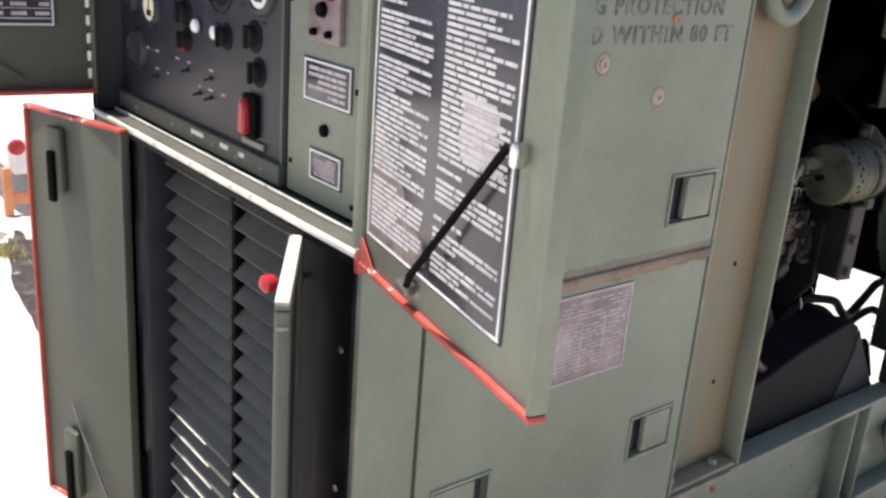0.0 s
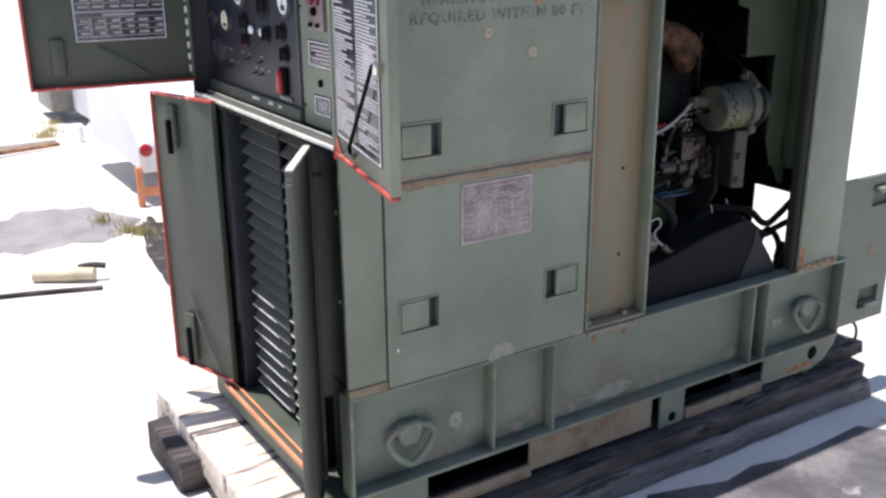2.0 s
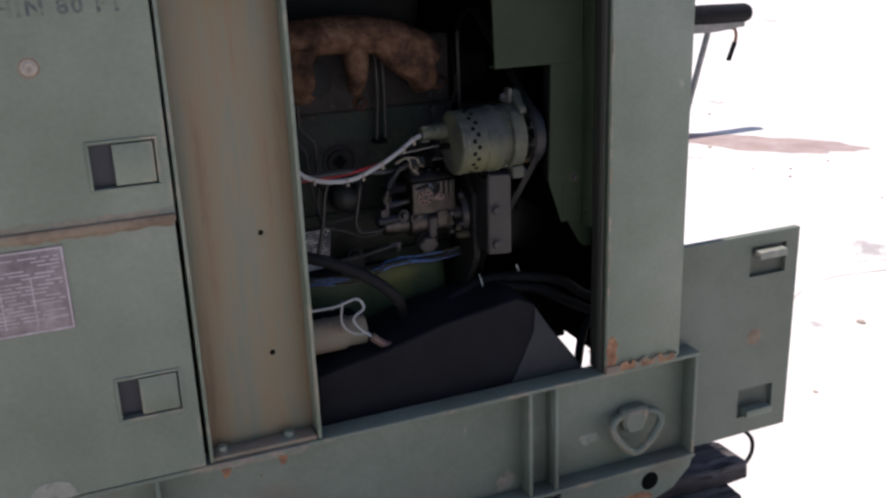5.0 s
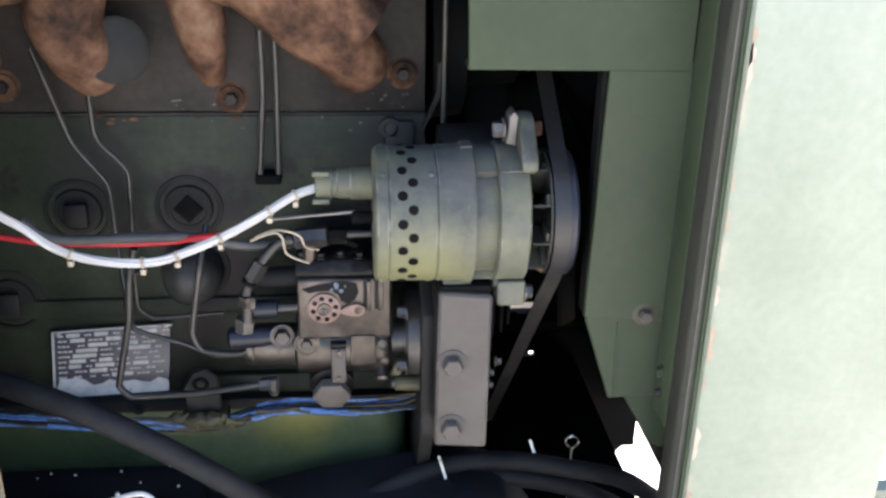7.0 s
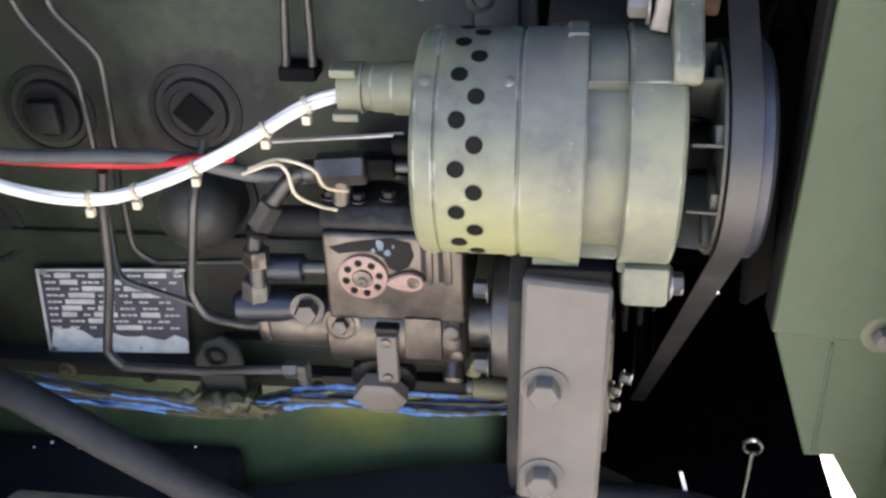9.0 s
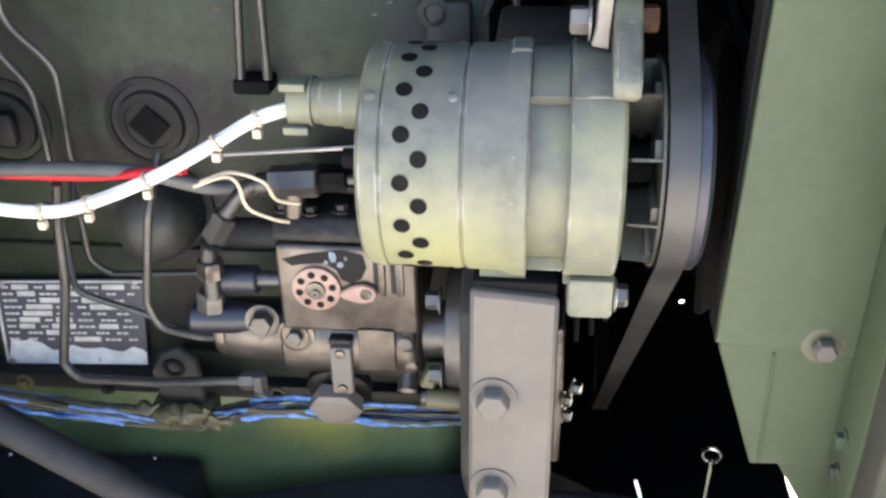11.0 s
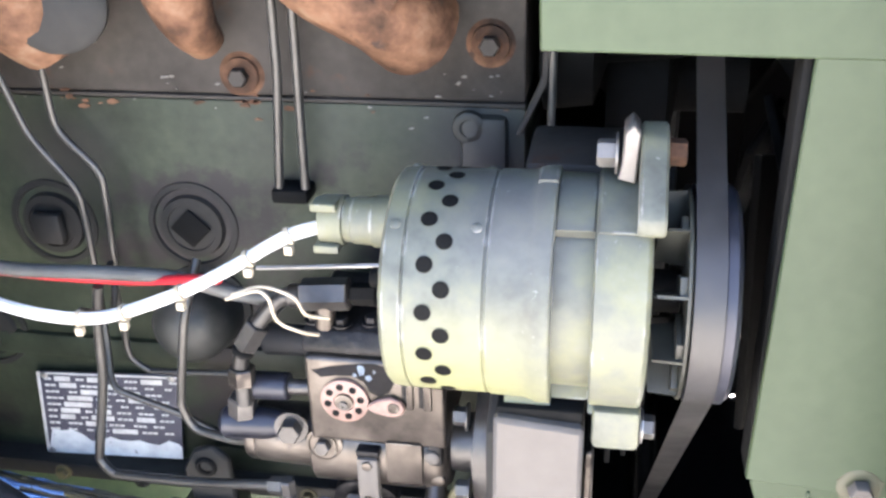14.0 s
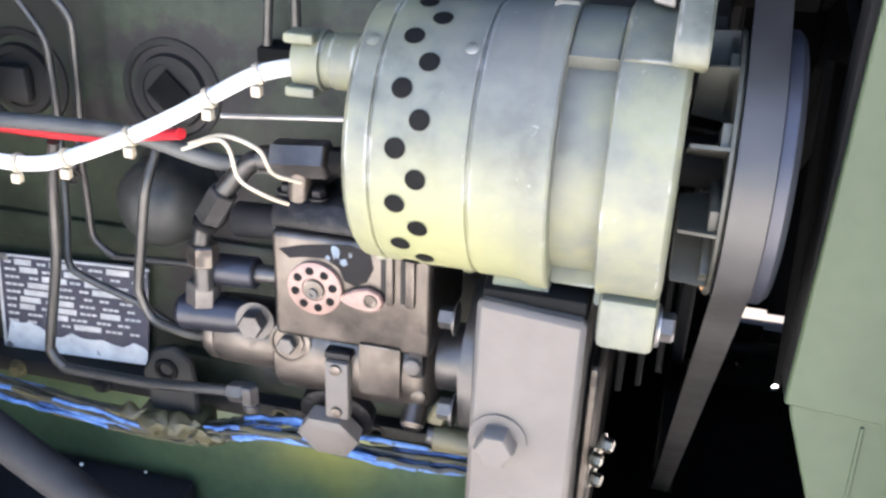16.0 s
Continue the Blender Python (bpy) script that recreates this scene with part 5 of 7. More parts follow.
# ---- injection pump ----
def injection_pump():
    t = empty("injection_pump", "oily bronze-brown fuel injection pump with pipes", "fuel pump", (1.38, 0.22, 0.73))
    cy, cz = 0.222, 0.778
    part("body", lathe((1.331, cy, cz), (1, 0, 0), [(0, 0.026), (0.0008, 0.034), (0.003, 0.0368), (0.1, 0.0372), (0.108, 0.0355), (0.1125, 0.031), (0.114, 0.024)], 48), PUMP, t)
    part("nose", lathe((1.271, cy, cz - 0.002), (1, 0, 0), [(0, 0.017), (0.0008, 0.0225), (0.004, 0.0245), (0.0095, 0.0248), (0.0102, 0.0238), (0.012, 0.0252), (0.059, 0.0262), (0.061, 0.02)], 40), PUMP, t)
    part("rear_neck", lathe((1.443, cy, cz + 0.004), (1, 0, 0), [(0, 0.024), (0.018, 0.024), (0.0185, 0.03), (0.028, 0.031)], 32), FITTING, t)
    part("mount_flange", lathe((1.462, cy + 0.02, cz), (1, 0, 0), [(0, 0.045), (0.002, 0.058), (0.016, 0.06), (0.019, 0.05)], 40), FITTING, t)
    gov = part("governor_housing", box((1.336, 0.184, 0.8), (1.445, 0.275, 0.878), 0.0045, seg=3), PUMP, t)
    part("cover", prism([(0.1875, 0.8785), (0.1865, 0.884), (0.193, 0.897), (0.28, 0.902), (0.28, 0.8785)], "x", 1.335, 1.446, 0.002), PUMP_TOP, gov, "oil-blackened top cover")
    for x, y in ((1.342, 0.203), (1.364, 0.2), (1.386, 0.205), (1.408, 0.2), (1.43, 0.205), (1.372, 0.235)):
        part("cover_screw", hexbolt((x, y, 0.898), (0, 0, 1), 0.0052, 0.005), PUMP_TOP, gov)
    part("link_lever", tube([(1.36, 0.225, 0.902), (1.372, 0.215, 0.912), (1.392, 0.212, 0.913), (1.404, 0.22, 0.905)], 0.0045, 8), PUMP_TOP, gov, "greasy black throttle link")
    for x0, x1, z0 in ((1.4155, 1.4205, 0.838), (1.4285, 1.4345, 0.838)):
        part("web", box((x0, 0.1795, z0), (x1, 0.186, 0.876), 0.0016), PUMP, gov)
        part("slot", box((x0 - 0.0042, 0.1834, z0 + 0.001), (x0 - 0.0002, 0.1842, 0.875), 0), PUMP_TOP, gov, "dark slot beside the web")
    # copper-pink drilled cover and its lever
    face = 0.1836
    dial = part("drilled_cover", lathe((1.367, face, 0.842), (0, -1, 0), [(0, 0.0188), (0.003, 0.0188), (0.0038, 0.0176), (0.004, 0.0085), (0.0032, 0.008)], 44), PINK, t, "copper-pink drilled cover")
    for k in range(8):
        a = k * math.pi / 4 + 0.2
        part("hole", lathe((1.367 + 0.0132 * math.cos(a), face - 0.0038, 0.842 + 0.0132 * math.sin(a)), (0, -1, 0), [(0, 0.0029), (0.0006, 0.0028)], 14), DARK, dial, "dark hole")
    part("hub", lathe((1.367, face - 0.003, 0.842), (0, -1, 0), [(0, 0.0072), (0.0025, 0.007), (0.003, 0.005)], 20), PUMP, dial)
    part("screw", lathe((1.367, face - 0.0058, 0.8405), (0, -1, 0), [(0, 0.0036), (0.002, 0.0033), (0.002, 0.0016), (0.001, 0.0014)], 14), TAN, dial)
    lev = bmesh.new()
    prism([(1.3835, 0.8385), (1.389, 0.8435), (1.396, 0.8465), (1.404, 0.8485), (1.4115, 0.8455), (1.4145, 0.8395), (1.4115, 0.8335), (1.404, 0.831), (1.396, 0.832), (1.388, 0.8345)], "y", face, face - 0.0045, 0.0012, lev)
    lv = part("lever", lev, PINK, t, "copper-pink lever")
    part("lever_eye", lathe((1.4055, face - 0.0045, 0.8398), (0, -1, 0), [(0, 0.0048), (0.0007, 0.0046), (0.0007, 0.0032), (0.0002, 0.003)], 20), PUMP, lv)
    part("paint_smear", prism([(1.342, 0.866), (1.349, 0.8605), (1.36, 0.8625), (1.374, 0.8635), (1.383, 0.858), (1.3865, 0.8495), (1.394, 0.8465), (1.402, 0.851), (1.4065, 0.861), (1.404, 0.872), (1.39, 0.8755), (1.372, 0.8735), (1.356, 0.8705)], "y", 0.1845, 0.1836, 0), BLACK_OIL, gov, "black oily smear")
    rng = random.Random(8)
    for x, z, rx, rz in ((1.381, 0.8695, 0.0042, 0.0056), (1.3865, 0.863, 0.003, 0.0028), (1.3755, 0.8645, 0.0022, 0.0018), (1.391, 0.8685, 0.0016, 0.0022)):
        dab = [(x + rx * rng.uniform(0.55, 1.15) * math.cos(k * 0.4833), z + rz * rng.uniform(0.55, 1.15) * math.sin(k * 0.4833)) for k in range(13)]
        part("paint_smear", prism(dab, "y", 0.184, 0.1832, 0), BLUE_SMEAR, gov, "pale blue dab of paint")
    # strap with screws, side cover, end recess
    st = part("strap", box((1.3735, 0.1765, 0.745), (1.3905, 0.186, 0.7905), 0.0022), TAN, t)
    part("strap_hook", box((1.3725, 0.179, 0.7905), (1.3915, 0.19, 0.7965), 0.002), PUMP_TOP, st)
    for z in (0.785, 0.751):
        part("screw", lathe((1.382, 0.1765, z), (0, -1, 0), [(0, 0.0042), (0.0018, 0.0038), (0.0022, 0.0026)], 14), PUMP, st)
    part("side_cover", box((1.396, 0.1815, 0.766), (1.4255, 0.196, 0.8055), 0.0022), PUMP, t)
    part("end_recess", box((1.429, 0.1842, 0.783), (1.4405, 0.195, 0.811), 0.003), PUMP_TOP, t, "dark notch at the pump's end")
    part("cover_screw", lathe((1.433, 0.1845, 0.7935), (0, -1, 0), [(0, 0.0062), (0.003, 0.0058), (0.0042, 0.0038)], 16), TAN, t)
    part("cover_screw", lathe((1.436, 0.19, 0.768), (0, -1, 0), [(0, 0.0062), (0.003, 0.0055), (0.0042, 0.0036)], 16), PUMP, t)
    bolt = part("body_bolt", lathe((1.345, 0.1885, 0.7935), (0, -1, 0.12), [(0, 0.0152), (0.0015, 0.0148), (0.0022, 0.0125), (0.001, 0.0118), (0.001, 0.0105), (0.003, 0.0102), (0.0032, 0.007)], 32), PUMP, t)
    part("bolt_head", hexbolt((1.345, 0.1865, 0.7938), (0, -1, 0.12), 0.0066, 0.006, washer=False), FITTING, bolt)
    part("drain_plug", lathe((1.3725, 0.196, 0.7275), (0, -0.86, -0.3), [(0, 0.02), (0.002, 0.0222), (0.014, 0.0228), (0.016, 0.02), (0.0165, 0.012)], 6), TAN, t, "large hexagonal plug")
    part("plug_collar", lathe((1.3725, 0.21, 0.733), (0, -0.86, -0.3), [(0, 0.027), (0.01, 0.027), (0.012, 0.022)], 32), PUMP_TOP, t)
    for y, z in ((0.185, 0.834), (0.187, 0.762)):
        part("flange_bolt", hexbolt((1.462, y, z), (-1, 0, 0), 0.0075, 0.01), FITTING, t)
    part("link_fork", prism([(1.442, 0.748), (1.449, 0.765), (1.459, 0.769), (1.461, 0.762), (1.454, 0.746)], "y", 0.186, 0.194, 0.002), WIRE_YELLOW, t, "yellow-painted link")
    part("link_end", cyl((1.448, 0.19, 0.736), (1.483, 0.19, 0.734), 0.0092), WIRE_YELLOW, t, "yellow-painted link end")
    part("link_collar", cyl((1.443, 0.19, 0.7365), (1.4495, 0.19, 0.736), 0.0065), FITTING, t)
    part("stop_lug", lathe((1.433, 0.196, 0.754), (0, -0.75, -0.66), [(0, 0.0085), (0.014, 0.0085), (0.0165, 0.006)], 20), PUMP, t)
    # unions on the nose
    part("inlet_union", cyl((1.282, 0.212, 0.828), (1.312, 0.212, 0.829), 0.0115, 14), UNION_BLUE, t, "dark hose union")
    part("inlet_sleeve", cyl((1.311, 0.212, 0.829), (1.337, 0.212, 0.83), 0.0065, 14), FITTING, t)
    part("hose_stub", cyl((1.285, 0.24, 0.855), (1.34, 0.24, 0.857), 0.013, 14), BLACK_SEAL, t, "black hose behind the unions")
    part("return_union", lathe((1.252, 0.208, 0.792), (1, 0, 0.05), [(0, 0.01), (0.004, 0.0135), (0.04, 0.0135), (0.052, 0.011), (0.066, 0.009)], 20), UNION_BLUE, t, "bluish metal union")
    part("banjo", hexbolt((1.316, 0.196, 0.801), (0.1, -1, 0.1), 0.0095, 0.011), FITTING, t)
    part("elbow_nut", lathe((1.272, 0.205, 0.803), (0.1, 0, 1), [(0, 0.0105), (0.001, 0.0118), (0.017, 0.0118), (0.018, 0.0105)], 6), FITTING, t)
    return t


injection_pump()


def pipe(pts, r, mat=PIPE, label="thin steel fuel pipe, darkened for bay shade", name="fuel_pipe", cat="pipe", group="fuel pipes", n=10, per=5):
    return tagged(part(name, tube(pts, r, n, per), mat), label, cat, group)


def rounded(pts, k=0.22):
    """Keeps pipe runs straight with short bends."""
    out = [pts[0]]
    for a, b, c in zip(pts, pts[1:], pts[2:]):
        a, b, c = Vector(a), Vector(b), Vector(c)
        d = min(0.014, (b - a).length * k * 2, (c - b).length * k * 2)
        out += [tuple(b + (a - b).normalized() * d), tuple(b + ((a - b).normalized() + (c - b).normalized()) * d * 0.22), tuple(b + (c - b).normalized() * d)]
    return out + [pts[-1]]


def run(pts, r, **kw):
    return pipe(rounded(pts), r, per=3, **kw)


run([(1.05, 0.283, 1.12), (1.061, 0.283, 1.08), (1.081, 0.283, 1.009), (1.117, 0.283, 0.96), (1.119, 0.28, 0.888), (1.128, 0.26, 0.82), (1.133, 0.245, 0.788), (1.197, 0.245, 0.766), (1.229, 0.245, 0.748), (1.275, 0.235, 0.756)], 0.0031)
run([(1.104, 0.283, 1.13), (1.106, 0.283, 1.068), (1.107, 0.283, 1.015), (1.141, 0.283, 0.978), (1.138, 0.28, 0.89), (1.146, 0.25, 0.86)], 0.0031)
run([(1.15, 0.23, 0.9), (1.139, 0.235, 0.86), (1.133, 0.235, 0.803), (1.112, 0.235, 0.715), (1.125, 0.232, 0.702), (1.205, 0.225, 0.708), (1.292, 0.208, 0.729)], 0.0043)
un = empty("pipe_union", "dull steel union at the end of the lower pipe", "fitting", (1.298, 0.207, 0.72))
part("nut", cyl((1.286, 0.2085, 0.728), (1.3, 0.206, 0.731), 0.008, 6), FITTING, un)
part("body", cyl((1.3025, 0.206, 0.738), (1.3025, 0.207, 0.722), 0.0068, 6), FITTING, un)
part("collar", cyl((1.3025, 0.207, 0.722), (1.3025, 0.208, 0.7145), 0.0058, 12), PIPE, un)
run([(1.23, 0.25, 0.92), (1.223, 0.225, 0.877), (1.207, 0.225, 0.79), (1.216, 0.225, 0.767), (1.26, 0.215, 0.766), (1.317, 0.2, 0.795)], 0.0038)
run([(1.14, 0.27, 0.9), (1.135, 0.28, 0.84), (1.134, 0.28, 0.799), (1.151, 0.28, 0.785), (1.24, 0.275, 0.793)], 0.0031)
run([(1.3, 0.295, 1.2), (1.3, 0.29, 1.065), (1.292, 0.29, 0.968)], 0.0037, label="slim vertical steel pipe on the block")
run([(1.316, 0.295, 1.2), (1.316, 0.29, 1.066), (1.314, 0.29, 0.969)], 0.0037, label="slim vertical steel pipe on the block")
tagged(part("pipe_clip", box((1.286, 0.283, 0.957), (1.317, 0.31, 0.969), 0.003), DARK), "black clip holding two thin pipes", "clip")
pipe([(1.03, 0.23, 0.935), (1.067, 0.225, 0.915), (1.165, 0.225, 0.916), (1.221, 0.225, 0.915), (1.28, 0.222, 0.905), (1.33, 0.21, 0.912)], 0.006, GREY, "grey sheathed control cable", "control_cable", "cable", "cables")
pipe([(0.98, 0.235, 0.92), (1.06, 0.232, 0.908), (1.17, 0.23, 0.907), (1.235, 0.215, 0.92), (1.27, 0.2, 0.93)], 0.004, WIRE_RED, "bright red wire behind the harness", "red_wire", "wire", "cables")
tagged(part("rod", tube([(1.31, 0.18, 0.953), (1.404, 0.18, 0.961)], 0.0016, 6), STEEL), "thin bare steel rod", "rod")
# tee fitting, unions and the flexible elbow below it
tee = empty("pipe_fitting", "dull steel tee fitting with elbow and unions", "fitting", (1.35, 0.2, 0.92))
part("tee_body", cyl((1.335, 0.2, 0.922), (1.372, 0.2, 0.925), 0.0125, 6), FITTING, tee)
part("tee_leg", cyl((1.353, 0.2, 0.92), (1.351, 0.2, 0.895), 0.008, 12), PUMP, tee)
part("union", cyl((1.373, 0.2, 0.925), (1.393, 0.2, 0.926), 0.0085, 6), DARK, tee)
part("tail", cyl((1.393, 0.2, 0.926), (1.425, 0.2, 0.927), 0.0045), PIPE, tee)
part("inlet_collar", cyl((1.325, 0.201, 0.9195), (1.3355, 0.2, 0.9215), 0.009, 12), ELBOW, tee)
el = part("elbow", tube([(1.327, 0.202, 0.919), (1.318, 0.203, 0.916), (1.304, 0.203, 0.902), (1.289, 0.2, 0.882), (1.279, 0.2, 0.86), (1.278, 0.2, 0.84), (1.277, 0.2, 0.818)], 0.0068, 12), ELBOW, tee, "dull metal elbow pipe")
part("elbow_nut", cyl((1.297, 0.2015, 0.893), (1.284, 0.2, 0.872), 0.0102, 6), ELBOW, el)
part("elbow_nut", cyl((1.2835, 0.2, 0.8705), (1.281, 0.2, 0.8655), 0.009, 16), DARK, el)
part("elbow_nut", cyl((1.2785, 0.2, 0.853), (1.2775, 0.2, 0.837), 0.0108, 6), PUMP, el)


# ---- alternator ----
def alternator():
    AY, AZ_, R = 0.153, 0.969, 0.073
    t = empty("alternator", "chalky green cast alternator with rows of vent holes", "alternator", (1.5, AY, 0.885))
    part("rear_cap", lathe((1.4225, AY, AZ_), (1, 0, 0), [(0, 0.05), (0.0, 0.0655), (0.001, 0.0695), (0.0035, 0.0722), (0.0145, 0.0732), (0.0152, 0.0718), (0.0165, 0.0718)], 72), ALT, t)
    sl = part("vent_band", lathe((1.4385, AY, AZ_), (1, 0, 0), [(0, R - 0.0006), (0.0006, R), (0.0475, R), (0.0482, R - 0.0012), (0.0495, R - 0.0012)], 80, cap=False), ALT, t)
    per = 16
    for x, off in ((1.4515, 11.25), (1.4622, 0.0)):
        for k in range(per):
            a = radians(360 * k / per + off)
            d = Vector((0, math.cos(a), math.sin(a)))
            c = Vector((x, AY, AZ_)) + d * (R - 0.004)
            part("vent_hole", lathe(c, d, [(0, 0.0042), (0.00425, 0.0046), (0.0046, 0.0052), (0.0047, 0.0044)], 18), DARK, sl, "dark round vent hole")
    part("core", lathe((1.4385, AY, AZ_), (1, 0, 0), [(0, 0.06), (0.05, 0.06)], 32), DARK, t)
    body = part("body", lathe((1.488, AY, AZ_), (1, 0, 0), [(0, R - 0.0012), (0.0006, R + 0.0006), (0.022, R + 0.001), (0.0265, R + 0.0024), (0.029, R + 0.0038), (0.0372, R + 0.004), (0.0384, R + 0.003), (0.0386, R - 0.005)], 80), ALT, t)
    part("mounting_lug", sector(1.4965, 1.5262, R - 0.002, R + 0.0085, 240, 300, AY, AZ_), ALT, body, "cast lug under the body")
    part("mounting_lug", sector(1.514, 1.5262, R - 0.002, R + 0.0058, 84, 99, AY, AZ_), ALT, body)
    part("waist", lathe((1.526, AY, AZ_), (1, 0, 0), [(0, R - 0.0085), (0.025, R - 0.0085)], 72), ALT, t)
    # solid bridges over the waist, with the open window between them
    for a0, a1, up in ((52, 126, 0.0002), (238, 246, 0.0), (296, 312, 0.0)):
        part("waist_bridge", sector(1.5264, 1.5502, R - 0.0095, R + up, a0, a1, AY, AZ_), ALT, t)
    front = part("front_housing", lathe((1.55, AY, AZ_), (1, 0, 0), [(0, R - 0.005), (0.0004, R + 0.0012), (0.0014, R + 0.0026), (0.0305, R + 0.0028), (0.0325, R + 0.001), (0.0337, R - 0.004), (0.034, R - 0.03)], 80), ALT, t)
    part("housing_pad", sector(1.5515, 1.576, R, R + 0.0046, 70, 128, AY, AZ_), ALT, front)
    part("housing_lug", sector(1.5505, 1.578, R - 0.002, R + 0.0085, 236, 292, AY, AZ_), ALT, front, "cast lug under the front housing")
    for a in (127, 247, 67, 7):
        d = Vector((0, math.cos(radians(a)), math.sin(radians(a))))
        for x in (1.4315, 1.4808):
            part("rivet", lathe(Vector((x, AY, AZ_)) + d * (R - 0.001), d, [(0, 0.0036), (0.0014, 0.0034), (0.0022, 0.0022)], 14), ALT, t)
    # rear plug socket
    sock = part("plug_socket", lathe((1.361, 0.184, 0.993), (1, 0, 0), [(0, 0.013), (0.001, 0.0172), (0.0175, 0.0176), (0.018, 0.0155), (0.0235, 0.0155), (0.0245, 0.0165), (0.038, 0.0168), (0.0385, 0.0182), (0.064, 0.0184)], 32), ALT, t)
    for dz in (0.0125, -0.0185):
        part("socket_clip", box((1.3585, 0.166, 0.993 + dz), (1.3765, 0.182, 0.993 + dz + 0.006), 0.0015), ALT, sock)
    part("terminal", cyl((1.4, 0.16, 0.962), (1.4225, 0.16, 0.962), 0.007), DARK, t)
    # fan and pulley
    part("shaft", cyl((1.583, AY, AZ_), (1.633, AY, AZ_), 0.014), DARK, t)
    fan = part("cooling_fan", lathe((1.604, AY, AZ_), (1, 0, 0), [(0, 0.03), (0, 0.0675), (0.0016, 0.0682), (0.0028, 0.067), (0.003, 0.03)], 56), FAN_TIN, t, "dull pressed-tin cooling fan")
    for k in range(10):
        bm = bmesh.new()
        turn = Matrix.Translation((0, AY, AZ_)) @ Matrix.Rotation(radians(155 + 36 * k - 90), 4, "X")
        prism([(1.5855, 0.034), (1.604, 0.03), (1.604, 0.0668), (1.5865, 0.0655)], "y", -0.0009, 0.0009, 0, bm, turn)
        box((1.5995, -0.0009, 0.036), (1.604, 0.012, 0.064), 0.0006, bm, turn)
        part("fan_vane", bm, FAN_TIN, fan)
    part("rust_patch", sector(1.6022, 1.6039, 0.036, 0.066, 233, 262, AY, AZ_), RUST, fan, "rusted part of the fan disc")
    part("pulley", lathe((1.607, AY, AZ_), (1, 0, 0), [(0, 0.03), (0.0008, 0.0665), (0.0016, 0.0685), (0.0026, 0.0685), (0.007, 0.057), (0.0125, 0.057), (0.0165, 0.0665), (0.0185, 0.069), (0.024, 0.0692), (0.027, 0.066), (0.0285, 0.052), (0.0255, 0.045)], 72), PULLEY, t, "grey belt pulley")
    # lower foot and upper lug
    foot = part("foot", box((1.5535, 0.1, 0.8795), (1.5835, 0.16, 0.909), 0.004), ALT, t)
    part("foot_bolt", hexbolt((1.5835, 0.112, 0.892), (1, 0, 0), 0.0078, 0.008), FITTING, foot)
    part("split_washer", lathe((1.5836, 0.112, 0.892), (1, 0, 0), [(0, 0.0105), (0.002, 0.0105), (0.0022, 0.008)], 18), STEEL, foot)
    lug = part("upper_lug", prism([(0.116, 1.024), (0.1, 1.031), (0.0995, 1.041), (0.104, 1.0465), (0.122, 1.063), (0.139, 1.077), (0.155, 1.081), (0.171, 1.075), (0.176, 1.055), (0.16, 1.03)], "x", 1.5735, 1.5895, 0.0016), ALT, t, "cast upper lug")
    part("lug_bolt", hexbolt((1.5895, 0.155, 1.062), (1, 0, 0), 0.0085, 0.01), MANIFOLD, lug, "rusty bolt end")
    return t


alternator()
CL = empty("adjusting_clamp", "pale tan clamp plate and nut on the adjusting arm", "clamp", (1.55, 0.15, 1.06))
part("nut", hexbolt((1.5605, 0.15, 1.062), (-1, 0, 0), 0.0088, 0.011), CLAMP, CL)
part("jaw", prism([(1.5605, 1.05), (1.5715, 1.0475), (1.5732, 1.079), (1.5685, 1.0845), (1.5635, 1.079), (1.563, 1.06)], "y", 0.137, 0.163, 0.001), CLAMP, CL)


def mount_bracket():
    t = empty("alternator_bracket", "dusty tan box-section alternator bracket with bolts", "bracket", (1.52, 0.13, 0.7))
    bm = prism([(1.491, 0.897), (1.549, 0.892), (1.548, 0.7), (1.489, 0.705)], "y", 0.1, 0.112, 0.003)
    part("face_plate", bm, TAN, t)
    part("side_plate", box((1.491, 0.112, 0.705), (1.499, 0.25, 0.885), 0.002), HEAD, t)
    part("side_plate", box((1.54, 0.112, 0.705), (1.548, 0.25, 0.885), 0.002), HEAD, t)
    part("top_plate", box((1.492, 0.108, 0.892), (1.548, 0.2, 0.901), 0.002), DARK, t)
    for x, z in ((1.507, 0.812), (1.507, 0.73)):
        part("bolt", hexbolt((x, 0.1, z - 0.0), (0, -1, 0), 0.0115, 0.012), TAN, t)
    return t


mount_bracket()
for x, z, y in ((1.562, 0.788, 0.146), (1.556, 0.765, 0.16), (1.557, 0.742, 0.17)):
    tagged(part("stud_nut", hexbolt((x, y, z), (1, -0.3, 0), 0.0046, 0.006), NUT_GOLD), "bright steel nut on a stud beside the bracket", "nut", "stud nuts")
for x, y0 in ((1.564, 0.2), (1.576, 0.21), (1.588, 0.23)):
    tagged(part("spacer_plate", box((x, y0, 0.79), (x + 0.004, y0 + 0.1, 0.885), 0.001), DARK), "dark brown upright spacer plate beside the bracket", "plate", "spacer plates")
tagged(part("spring_plate", prism([(0.16, 0.7), (0.16, 0.83), (0.24, 0.83), (0.24, 0.7)], "x", 1.549, 1.556, 0.002), PUMP), "brown metal plate behind the bracket", "plate")


